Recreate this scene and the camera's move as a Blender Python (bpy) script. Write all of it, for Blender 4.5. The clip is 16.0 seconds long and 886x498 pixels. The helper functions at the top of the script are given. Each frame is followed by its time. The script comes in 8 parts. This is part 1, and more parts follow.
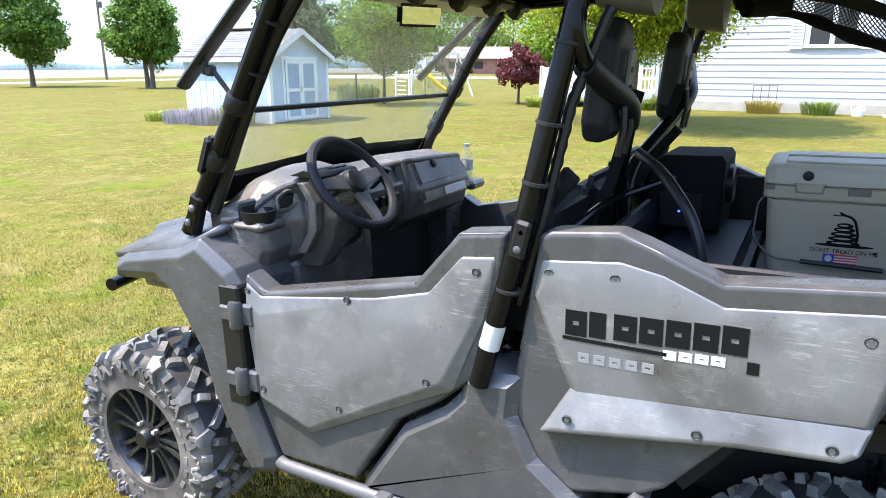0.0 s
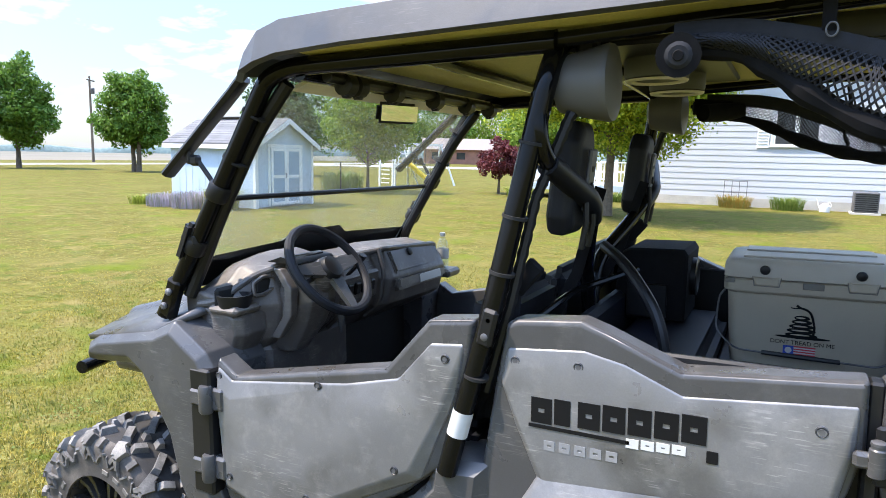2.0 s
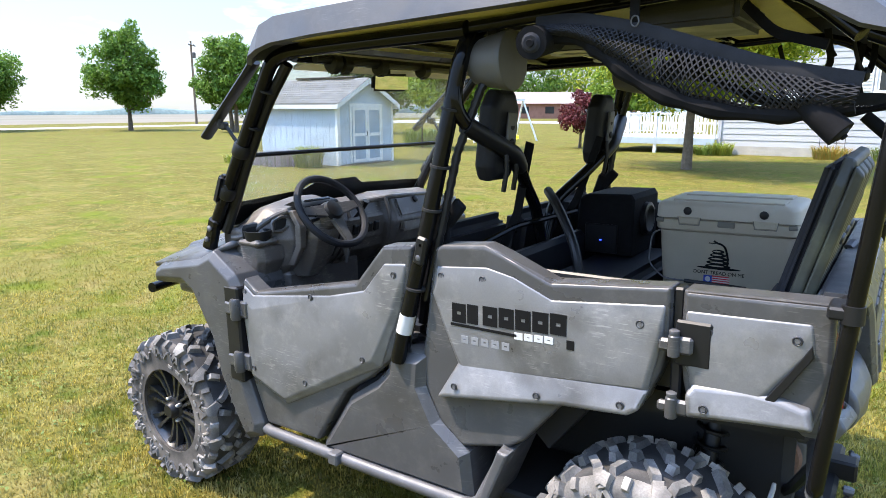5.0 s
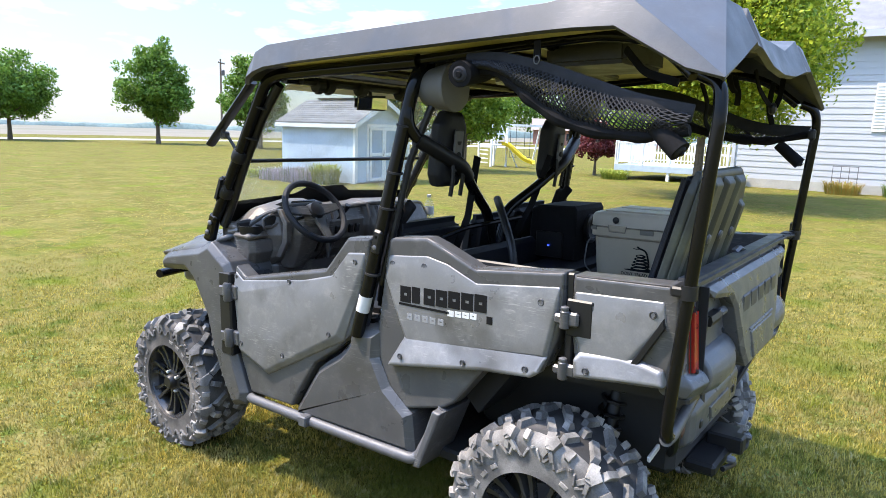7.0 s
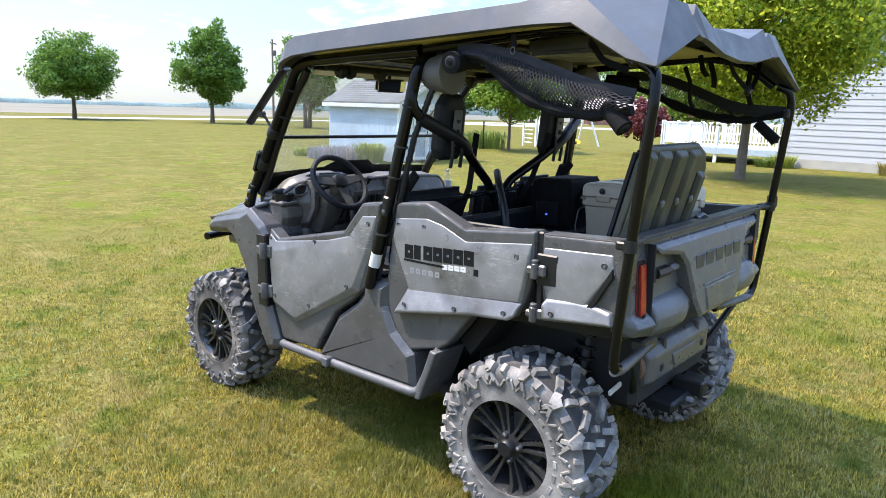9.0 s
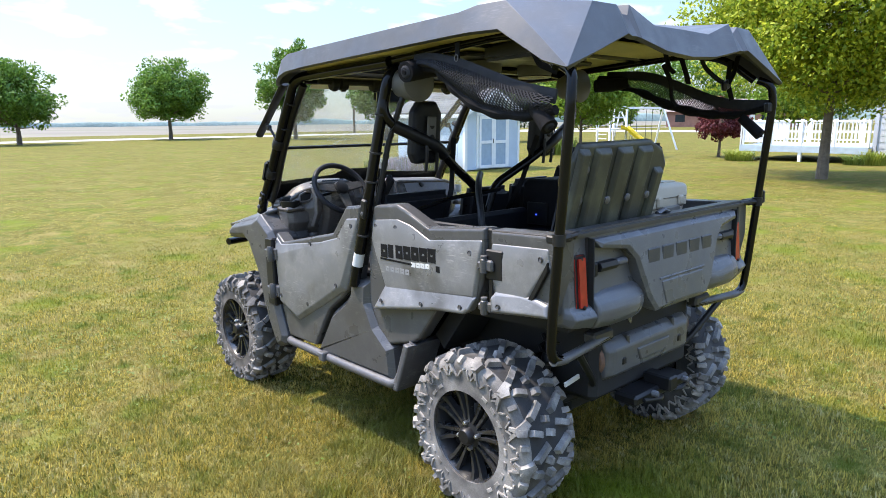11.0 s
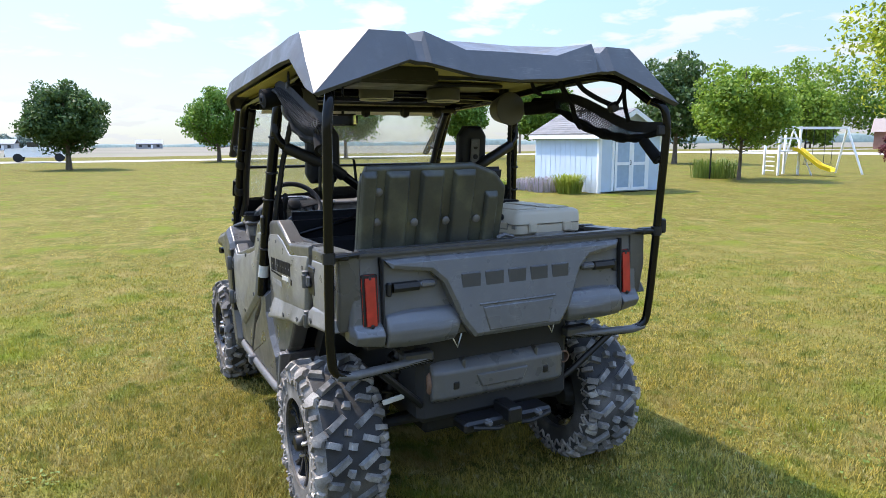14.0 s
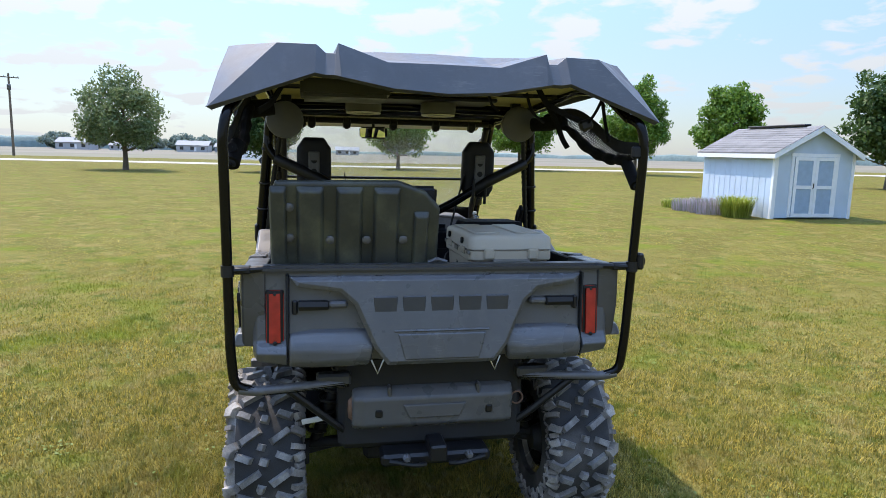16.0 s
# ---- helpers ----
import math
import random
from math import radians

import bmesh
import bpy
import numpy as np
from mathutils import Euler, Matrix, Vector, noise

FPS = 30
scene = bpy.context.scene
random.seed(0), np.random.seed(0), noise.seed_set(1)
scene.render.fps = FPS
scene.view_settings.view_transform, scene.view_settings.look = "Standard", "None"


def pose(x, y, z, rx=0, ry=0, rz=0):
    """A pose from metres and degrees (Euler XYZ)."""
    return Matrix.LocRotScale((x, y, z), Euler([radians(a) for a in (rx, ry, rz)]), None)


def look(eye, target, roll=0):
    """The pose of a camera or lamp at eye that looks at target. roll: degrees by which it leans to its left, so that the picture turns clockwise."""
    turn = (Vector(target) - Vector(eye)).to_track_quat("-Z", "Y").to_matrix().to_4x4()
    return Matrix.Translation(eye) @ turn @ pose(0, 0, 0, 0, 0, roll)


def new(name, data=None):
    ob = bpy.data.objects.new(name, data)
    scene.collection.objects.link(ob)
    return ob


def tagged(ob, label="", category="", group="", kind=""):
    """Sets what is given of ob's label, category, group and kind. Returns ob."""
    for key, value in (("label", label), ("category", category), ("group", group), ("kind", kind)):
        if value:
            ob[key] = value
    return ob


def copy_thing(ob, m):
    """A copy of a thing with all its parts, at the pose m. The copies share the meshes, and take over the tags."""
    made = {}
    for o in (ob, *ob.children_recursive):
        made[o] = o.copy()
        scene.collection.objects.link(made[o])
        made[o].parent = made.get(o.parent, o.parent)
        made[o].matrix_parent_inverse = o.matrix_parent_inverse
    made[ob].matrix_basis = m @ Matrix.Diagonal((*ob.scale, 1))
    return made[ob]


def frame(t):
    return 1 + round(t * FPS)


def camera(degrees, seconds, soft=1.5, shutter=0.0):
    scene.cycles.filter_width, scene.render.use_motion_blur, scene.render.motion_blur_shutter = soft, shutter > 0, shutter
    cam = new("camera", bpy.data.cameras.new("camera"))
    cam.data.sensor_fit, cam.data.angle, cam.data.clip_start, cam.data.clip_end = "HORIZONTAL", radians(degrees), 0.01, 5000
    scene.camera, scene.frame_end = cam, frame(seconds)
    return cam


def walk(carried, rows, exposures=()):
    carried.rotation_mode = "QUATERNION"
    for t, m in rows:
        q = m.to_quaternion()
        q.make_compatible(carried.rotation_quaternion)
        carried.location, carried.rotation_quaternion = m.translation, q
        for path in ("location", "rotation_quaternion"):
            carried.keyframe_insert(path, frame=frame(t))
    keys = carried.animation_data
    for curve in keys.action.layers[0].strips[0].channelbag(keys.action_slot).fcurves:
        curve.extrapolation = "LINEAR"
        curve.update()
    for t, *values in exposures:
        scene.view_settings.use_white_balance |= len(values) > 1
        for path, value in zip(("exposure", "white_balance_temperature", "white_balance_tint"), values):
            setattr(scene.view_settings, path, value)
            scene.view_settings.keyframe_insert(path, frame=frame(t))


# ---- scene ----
cam = camera(67.6, 16.0, soft=0.62)
PATH = [
    (0, (0.837, -2.241, 1.699), (-0.095, -0.555, 1.162), 0.1),
    (0.5, (0.852, -2.249, 1.686), (-0.088, -0.531, 1.281), 0.3),
    (1, (0.856, -2.272, 1.677), (-0.064, -0.516, 1.413), 0.9),
    (1.5, (0.877, -2.25, 1.732), (-0.026, -0.488, 1.455), 0.3),
    (2, (0.889, -2.279, 1.715), (-0.021, -0.52, 1.434), 1.3),
    (2.5, (0.916, -2.372, 1.721), (0.026, -0.605, 1.427), 1.1),
    (3, (0.97, -2.499, 1.767), (0.118, -0.725, 1.411), 1.0),
    (3.5, (1.035, -2.576, 1.737), (0.203, -0.797, 1.362), 1.1),
    (4, (1.17, -2.527, 1.736), (0.263, -0.792, 1.33), 1.3),
    (4.2, (1.265, -2.443, 1.745), (0.24, -0.778, 1.322), 0.9),
    (6.3, (1.8, -2.655, 1.75), (0.629, -1.085, 1.346), 0.2),
    (6.5, (1.85, -2.665, 1.734), (0.67, -1.096, 1.356), 0.8),
    (7, (2.016, -2.715, 1.728), (0.835, -1.138, 1.381), 1.9),
    (7.5, (2.132, -2.771, 1.731), (0.928, -1.212, 1.383), 1.7),
    (8, (2.207, -2.845, 1.733), (0.986, -1.299, 1.389), 1.2),
    (8.5, (2.301, -2.924, 1.733), (1.062, -1.395, 1.376), 1.8),
    (8.7, (2.358, -2.923, 1.736), (1.104, -1.413, 1.351), 1.9),
    (10.8, (2.905, -2.718, 1.736), (1.454, -1.399, 1.346), -0.2),
    (11, (2.934, -2.671, 1.727), (1.47, -1.364, 1.341), -0.3),
    (11.5, (3.073, -2.502, 1.746), (1.611, -1.193, 1.361), 0.2),
    (12, (3.251, -2.333, 1.758), (1.733, -1.08, 1.402), 0.5),
    (12.5, (3.485, -2.142, 1.754), (1.878, -1.003, 1.409), 3.6),
    (13, (3.617, -1.966, 1.75), (1.986, -0.871, 1.376), 1.3),
    (13.5, (3.731, -1.755, 1.745), (2.043, -0.743, 1.387), 2.1),
    (14, (3.828, -1.526, 1.733), (2.067, -0.636, 1.408), -0.2),
    (14.5, (3.935, -1.267, 1.756), (2.107, -0.542, 1.391), 2.4),
    (15, (3.961, -1.025, 1.742), (2.105, -0.371, 1.383), 1.6),
    (15.5, (3.947, -0.777, 1.766), (2.048, -0.239, 1.438), 1.5),
    (16, (4.006, -0.506, 1.763), (2.067, -0.116, 1.468), 1.4),
]
walk(cam, [(t, look(eye, target, roll)) for t, eye, target, roll in PATH], [(0.0, 1.83), (1.5, 1.59), (2.5, 1.48), (4.0, 1.55), (8.0, 1.46), (12.5, 1.32), (14.0, 1.21), (14.6, 1.13), (16.0, 0.99)])

# ---- sky, sun ----
SUN_TO = Vector((0.50, 0.30, -1.0)).normalized()      # the way the sunlight travels
sun_elev = math.asin(-SUN_TO.z)
sun_az = math.atan2(-SUN_TO.x, -SUN_TO.y)             # clockwise from +y

world = bpy.data.worlds.new("sky")
scene.world = world
world.use_nodes = True
nt = world.node_tree
nt.nodes.clear()
w_out = nt.nodes.new("ShaderNodeOutputWorld")
w_bg = nt.nodes.new("ShaderNodeBackground")
w_sky = nt.nodes.new("ShaderNodeTexSky")
w_sky.sky_type = 'NISHITA'
w_sky.sun_disc = False
w_sky.sun_elevation = sun_elev
w_sky.sun_rotation = sun_az
w_sky.air_density = 1.0
w_sky.dust_density = 0.35
w_sky.ozone_density = 1.0
w_co = nt.nodes.new("ShaderNodeTexCoord")
w_sep = nt.nodes.new("ShaderNodeSeparateXYZ")
nt.links.new(w_co.outputs["Generated"], w_sep.inputs[0])
# clouds lie on a flat layer: divide the direction by its height
w_mx = nt.nodes.new("ShaderNodeMath"); w_mx.operation = 'MAXIMUM'; w_mx.inputs[1].default_value = 0.0
nt.links.new(w_sep.outputs[2], w_mx.inputs[0])
w_ad = nt.nodes.new("ShaderNodeMath"); w_ad.operation = 'ADD'; w_ad.inputs[1].default_value = 0.20
nt.links.new(w_mx.outputs[0], w_ad.inputs[0])
w_dv = nt.nodes.new("ShaderNodeVectorMath"); w_dv.operation = 'DIVIDE'
w_cb = nt.nodes.new("ShaderNodeCombineXYZ")
for k in range(3):
    nt.links.new(w_ad.outputs[0], w_cb.inputs[k])
nt.links.new(w_co.outputs["Generated"], w_dv.inputs[0])
nt.links.new(w_cb.outputs[0], w_dv.inputs[1])
w_no = nt.nodes.new("ShaderNodeTexNoise")
w_no.inputs["Scale"].default_value = 3.6
w_no.inputs["Detail"].default_value = 7.0
w_no.inputs["Roughness"].default_value = 0.52
w_no.inputs["Distortion"].default_value = 0.25
nt.links.new(w_dv.outputs[0], w_no.inputs["Vector"])
w_rp = nt.nodes.new("ShaderNodeValToRGB")
w_rp.color_ramp.elements[0].position = 0.52
w_rp.color_ramp.elements[0].color = (0, 0, 0, 1)
w_rp.color_ramp.elements[1].position = 0.60
w_rp.color_ramp.elements[1].color = (1, 1, 1, 1)
# the cover thickens overhead
w_th = nt.nodes.new("ShaderNodeMath"); w_th.operation = 'MULTIPLY_ADD'; w_th.inputs[1].default_value = 0.0
nt.links.new(w_mx.outputs[0], w_th.inputs[0])
nt.links.new(w_no.outputs["Fac"], w_th.inputs[2])
nt.links.new(w_th.outputs[0], w_rp.inputs[0])
w_cm = nt.nodes.new("ShaderNodeMath"); w_cm.operation = 'MULTIPLY'; w_cm.inputs[1].default_value = 0.85
nt.links.new(w_rp.outputs[0], w_cm.inputs[0])
w_mix = nt.nodes.new("ShaderNodeMixRGB")
# clouds are brightest overhead, near the sun
w_cl = nt.nodes.new("ShaderNodeMixRGB")
w_cl.inputs[1].default_value = (3.3, 3.35, 3.45, 1)
w_cl.inputs[2].default_value = (4.6, 4.8, 5.1, 1)
nt.links.new(w_mx.outputs[0], w_cl.inputs[0])
nt.links.new(w_cl.outputs[0], w_mix.inputs[2])
nt.links.new(w_cm.outputs[0], w_mix.inputs[0])
# blue between the clouds; the unseen sky overhead is brightened as added fill
w_blue = nt.nodes.new("ShaderNodeMixRGB"); w_blue.blend_type = 'MULTIPLY'
w_blue.inputs[0].default_value = 1.0
w_bc = nt.nodes.new("ShaderNodeMixRGB")
w_bc.inputs[1].default_value = (0.52, 0.58, 0.67, 1)
w_bc.inputs[2].default_value = (4.60, 4.60, 4.65, 1)
w_p2 = nt.nodes.new("ShaderNodeMath"); w_p2.operation = 'POWER'; w_p2.inputs[1].default_value = 2.0
nt.links.new(w_mx.outputs[0], w_p2.inputs[0])
nt.links.new(w_p2.outputs[0], w_bc.inputs[0])
nt.links.new(w_bc.outputs[0], w_blue.inputs[2])
nt.links.new(w_sky.outputs[0], w_blue.inputs[1])
nt.links.new(w_blue.outputs[0], w_mix.inputs[1])
# white haze towards the horizon
w_om = nt.nodes.new("ShaderNodeMath"); w_om.operation = 'SUBTRACT'; w_om.inputs[0].default_value = 1.0
nt.links.new(w_mx.outputs[0], w_om.inputs[1])
w_pw = nt.nodes.new("ShaderNodeMath"); w_pw.operation = 'POWER'; w_pw.inputs[1].default_value = 5.0
nt.links.new(w_om.outputs[0], w_pw.inputs[0])
w_hf = nt.nodes.new("ShaderNodeMath"); w_hf.operation = 'MULTIPLY'; w_hf.inputs[1].default_value = 0.74
nt.links.new(w_pw.outputs[0], w_hf.inputs[0])
w_hz = nt.nodes.new("ShaderNodeMixRGB")
# the haze is brighter on the sun's side
w_sd = nt.nodes.new("ShaderNodeVectorMath"); w_sd.operation = 'DOT_PRODUCT'
w_sd.inputs[1].default_value = Vector((-SUN_TO.x, -SUN_TO.y, 0)).normalized()
nt.links.new(w_co.outputs["Generated"], w_sd.inputs[0])
w_sr = nt.nodes.new("ShaderNodeMapRange")
w_sr.inputs["From Min"].default_value, w_sr.inputs["From Max"].default_value = 0.1, 0.9
nt.links.new(w_sd.outputs["Value"], w_sr.inputs[0])
w_hc = nt.nodes.new("ShaderNodeMixRGB")
w_hc.inputs[1].default_value = (1.52, 1.58, 1.66, 1)
w_hc.inputs[2].default_value = (2.15, 2.27, 2.40, 1)
nt.links.new(w_sr.outputs[0], w_hc.inputs[0])
nt.links.new(w_hc.outputs[0], w_hz.inputs[2])
nt.links.new(w_hf.outputs[0], w_hz.inputs[0])
nt.links.new(w_mix.outputs[0], w_hz.inputs[1])
nt.links.new(w_hz.outputs[0], w_bg.inputs[0])
w_bg.inputs[1].default_value = 0.150
nt.links.new(w_bg.outputs[0], w_out.inputs[0])

sun_data = bpy.data.lights.new("sun", 'SUN')
sun_data.energy = 3.50
sun_data.angle = radians(0.53)
sun_data.color = (1.0, 0.868, 0.735)
sun = new("sun", sun_data)
sun.matrix_world = look((-30, -20, 60), Vector((-30, -20, 60)) + SUN_TO)

# ---- materials ----
def mat(name, color, rough=0.6, metal=0.0, spec=0.5, vary=0.15, vscale=6.0, grain=0.0, gscale=120.0, bump=0.0,
        color2=None, c2scale=3.0, c2lo=0.5, c2hi=0.65, coat=0.0, random_obj=0.0, random_isl=0.0, rvary=0.0):
    """A surface with colour that varies at two scales, stains of a second colour, and fine relief."""
    m = bpy.data.materials.new(name)
    m.use_nodes = True
    t = m.node_tree
    b = t.nodes["Principled BSDF"]
    b.inputs["Roughness"].default_value = rough
    b.inputs["Metallic"].default_value = metal
    b.inputs["Specular IOR Level"].default_value = spec
    b.inputs["Coat Weight"].default_value = coat
    co = t.nodes.new("ShaderNodeTexCoord")
    vec = co.outputs["Object"]

    def noise_node(scale, detail=4.0):
        n = t.nodes.new("ShaderNodeTexNoise")
        n.inputs["Scale"].default_value = scale
        n.inputs["Detail"].default_value = detail
        t.links.new(vec, n.inputs["Vector"])
        return n

    base = t.nodes.new("ShaderNodeRGB")
    base.outputs[0].default_value = (*color, 1)
    cur = base.outputs[0]
    if color2:
        n2 = noise_node(c2scale, 5.0)
        r2 = t.nodes.new("ShaderNodeMapRange")
        r2.inputs["From Min"].default_value, r2.inputs["From Max"].default_value = c2lo, c2hi
        t.links.new(n2.outputs["Fac"], r2.inputs[0])
        x2 = t.nodes.new("ShaderNodeMixRGB")
        x2.inputs[2].default_value = (*color2, 1)
        t.links.new(r2.outputs[0], x2.inputs[0])
        t.links.new(cur, x2.inputs[1])
        cur = x2.outputs[0]
    for amount, sc in ((vary, vscale), (grain, gscale)):
        if amount:
            n = noise_node(sc)
            r = t.nodes.new("ShaderNodeMapRange")
            r.inputs["From Min"].default_value, r.inputs["From Max"].default_value = 0.25, 0.75
            r.inputs["To Min"].default_value, r.inputs["To Max"].default_value = 1 - amount, 1 + amount
            t.links.new(n.outputs["Fac"], r.inputs[0])
            h = t.nodes.new("ShaderNodeVectorMath"); h.operation = 'SCALE'
            t.links.new(cur, h.inputs[0]); t.links.new(r.outputs[0], h.inputs["Scale"])
            cur = h.outputs[0]
    for amount, sock in ((random_obj, "o"), (random_isl, "i")):
        if amount:
            n = t.nodes.new("ShaderNodeObjectInfo" if sock == "o" else "ShaderNodeNewGeometry")
            r = t.nodes.new("ShaderNodeMapRange")
            r.inputs["To Min"].default_value, r.inputs["To Max"].default_value = 1 - amount, 1 + amount
            t.links.new(n.outputs["Random" if sock == "o" else "Random Per Island"], r.inputs[0])
            h = t.nodes.new("ShaderNodeVectorMath"); h.operation = 'SCALE'
            t.links.new(cur, h.inputs[0]); t.links.new(r.outputs[0], h.inputs["Scale"])
            cur = h.outputs[0]
    t.links.new(cur, b.inputs["Base Color"])
    if rvary:
        n = noise_node(vscale * 1.7, 6.0)
        r = t.nodes.new("ShaderNodeMapRange")
        r.inputs["From Min"].default_value, r.inputs["From Max"].default_value = 0.3, 0.7
        r.inputs["To Min"].default_value, r.inputs["To Max"].default_value = max(0.02, rough - rvary), min(1, rough + rvary)
        t.links.new(n.outputs["Fac"], r.inputs[0])
        t.links.new(r.outputs[0], b.inputs["Roughness"])
    if bump:
        n = noise_node(gscale, 6.0)
        bp = t.nodes.new("ShaderNodeBump")
        bp.inputs["Strength"].default_value = 0.35
        bp.inputs["Distance"].default_value = bump
        t.links.new(n.outputs["Fac"], bp.inputs["Height"])
        t.links.new(bp.outputs[0], b.inputs["Normal"])
    return m


def scuffed(name, color, pale, rough, metal=0.0, amount=0.5, stain=None):
    """Worn moulded plastic: dust in soft patches and fine slanted scratches."""
    m = mat(name, color, rough, metal, vary=0.12, vscale=5.0, grain=0.06, gscale=260.0, bump=0.0006, rvary=0.12, color2=stain, c2scale=4.5, c2lo=0.50, c2hi=0.78)
    t = m.node_tree
    b = t.nodes["Principled BSDF"]
    src = b.inputs["Base Color"].links[0].from_socket
    co = t.nodes.new("ShaderNodeTexCoord")
    mp = t.nodes.new("ShaderNodeMapping")
    mp.inputs["Rotation"].default_value = (0, 0.5, 0)
    mp.inputs["Scale"].default_value = (16, 16, 60)
    t.links.new(co.outputs["Object"], mp.inputs[0])
    n = t.nodes.new("ShaderNodeTexNoise")
    n.inputs["Scale"].default_value = 1.0
    n.inputs["Detail"].default_value = 3.0
    t.links.new(mp.outputs[0], n.inputs["Vector"])
    big = t.nodes.new("ShaderNodeTexNoise")
    big.inputs["Scale"].default_value = 11.0
    big.inputs["Detail"].default_value = 9.0
    big.inputs["Roughness"].default_value = 0.72
    t.links.new(co.outputs["Object"], big.inputs["Vector"])
    r1 = t.nodes.new("ShaderNodeMapRange")
    r1.inputs["From Min"].default_value, r1.inputs["From Max"].default_value = 0.60, 0.74
    t.links.new(n.outputs["Fac"], r1.inputs[0])
    r2 = t.nodes.new("ShaderNodeMapRange")
    r2.inputs["From Min"].default_value, r2.inputs["From Max"].default_value = 0.50, 0.95
    t.links.new(big.outputs["Fac"], r2.inputs[0])
    last = r1.outputs[0]
    for turn, off, lo in ((1.05, 3.0, 0.655), (-0.35, 7.0, 0.665), (0.25, 11.0, 0.66)):
        m2 = t.nodes.new("ShaderNodeMapping")
        m2.inputs["Location"].default_value = (off, off, off)
        m2.inputs["Rotation"].default_value = (0, turn, 0)
        m2.inputs["Scale"].default_value = (15, 15, 190)
        t.links.new(co.outputs["Object"], m2.inputs[0])
        n3 = t.nodes.new("ShaderNodeTexNoise")
        n3.inputs["Scale"].default_value, n3.inputs["Detail"].default_value = 1.0, 1.5
        t.links.new(m2.outputs[0], n3.inputs["Vector"])
        r3 = t.nodes.new("ShaderNodeMapRange")
        r3.inputs["From Min"].default_value, r3.inputs["From Max"].default_value = lo, lo + 0.04
        t.links.new(n3.outputs["Fac"], r3.inputs[0])
        s3 = t.nodes.new("ShaderNodeMath"); s3.operation = 'ADD'
        t.links.new(last, s3.inputs[0]); t.links.new(r3.outputs[0], s3.inputs[1])
        last = s3.outputs[0]
    where = t.nodes.new("ShaderNodeTexNoise")
    where.inputs["Scale"].default_value, where.inputs["Detail"].default_value = 5.5, 2.0
    t.links.new(co.outputs["Object"], where.inputs["Vector"])
    r4 = t.nodes.new("ShaderNodeMapRange")
    r4.inputs["From Min"].default_value, r4.inputs["From Max"].default_value = 0.50, 0.68
    t.links.new(where.outputs["Fac"], r4.inputs[0])
    gate = t.nodes.new("ShaderNodeMath"); gate.operation = 'MULTIPLY'
    t.links.new(last, gate.inputs[0]); t.links.new(r4.outputs[0], gate.inputs[1])
    add = t.nodes.new("ShaderNodeMath"); add.operation = 'MULTIPLY_ADD'
    add.inputs[1].default_value = 0.8
    t.links.new(gate.outputs[0], add.inputs[0])
    t.links.new(r2.outputs[0], add.inputs[2])
    mul = t.nodes.new("ShaderNodeMath"); mul.operation = 'MULTIPLY'; mul.use_clamp = True
    mul.inputs[1].default_value = amount
    t.links.new(add.outputs[0], mul.inputs[0])
    x = t.nodes.new("ShaderNodeMixRGB")
    x.inputs[2].default_value = (*pale, 1)
    t.links.new(mul.outputs[0], x.inputs[0])
    t.links.new(src, x.inputs[1])
    t.links.new(x.outputs[0], b.inputs["Base Color"])
    return m


def pane(name, tint=(0.95, 0.97, 0.96), rough=0.0, gloss=0.09):
    """A thin clear sheet: mostly see-through, with a little mirror gloss."""
    m = bpy.data.materials.new(name)
    m.use_nodes = True
    t = m.node_tree
    t.nodes.clear()
    out = t.nodes.new("ShaderNodeOutputMaterial")
    tr = t.nodes.new("ShaderNodeBsdfTransparent"); tr.inputs[0].default_value = (*tint, 1)
    gl = t.nodes.new("ShaderNodeBsdfGlossy"); gl.inputs["Roughness"].default_value = rough
    mx = t.nodes.new("ShaderNodeMixShader")
    mx.inputs[0].default_value = 0.045
    t.links.new(tr.outputs[0], mx.inputs[1])
    t.links.new(gl.outputs[0], mx.inputs[2])
    # dust film
    df = t.nodes.new("ShaderNodeBsdfDiffuse"); df.inputs[0].default_value = (0.75, 0.76, 0.74, 1)
    mx2 = t.nodes.new("ShaderNodeMixShader")
    co = t.nodes.new("ShaderNodeTexCoord")
    n = t.nodes.new("ShaderNodeTexNoise"); n.inputs["Scale"].default_value = 4.0; n.inputs["Detail"].default_value = 6.0
    t.links.new(co.outputs["Object"], n.inputs["Vector"])
    r = t.nodes.new("ShaderNodeMapRange")
    r.inputs["From Min"].default_value, r.inputs["From Max"].default_value = 0.35, 0.75
    r.inputs["To Min"].default_value, r.inputs["To Max"].default_value = gloss * 0.5, gloss * 1.6
    t.links.new(n.outputs["Fac"], r.inputs[0])
    t.links.new(r.outputs[0], mx2.inputs[0])
    t.links.new(mx.outputs[0], mx2.inputs[1])
    t.links.new(df.outputs[0], mx2.inputs[2])
    t.links.new(mx2.outputs[0], out.inputs[0])
    return m


M_SILVER = scuffed("worn_silver_plastic", (0.178, 0.179, 0.183), (0.40, 0.39, 0.37), 0.38, 0.32, 0.60, (0.080, 0.077, 0.071))
M_GREY = scuffed("grey_moulded_plastic", (0.060, 0.060, 0.062), (0.18, 0.174, 0.165), 0.34, 0.0, 0.5, (0.048, 0.046, 0.043))
# same grey plastic, coloured lighter to lift the rear that lies in shade
M_GATE = scuffed("lightened_grey_tailgate", (0.080, 0.082, 0.087), (0.19, 0.187, 0.182), 0.33, 0.0, 0.45)
M_DARKGREY = scuffed("dark_moulded_plastic", (0.034, 0.035, 0.038), (0.10, 0.098, 0.095), 0.44, 0.0, 0.4)
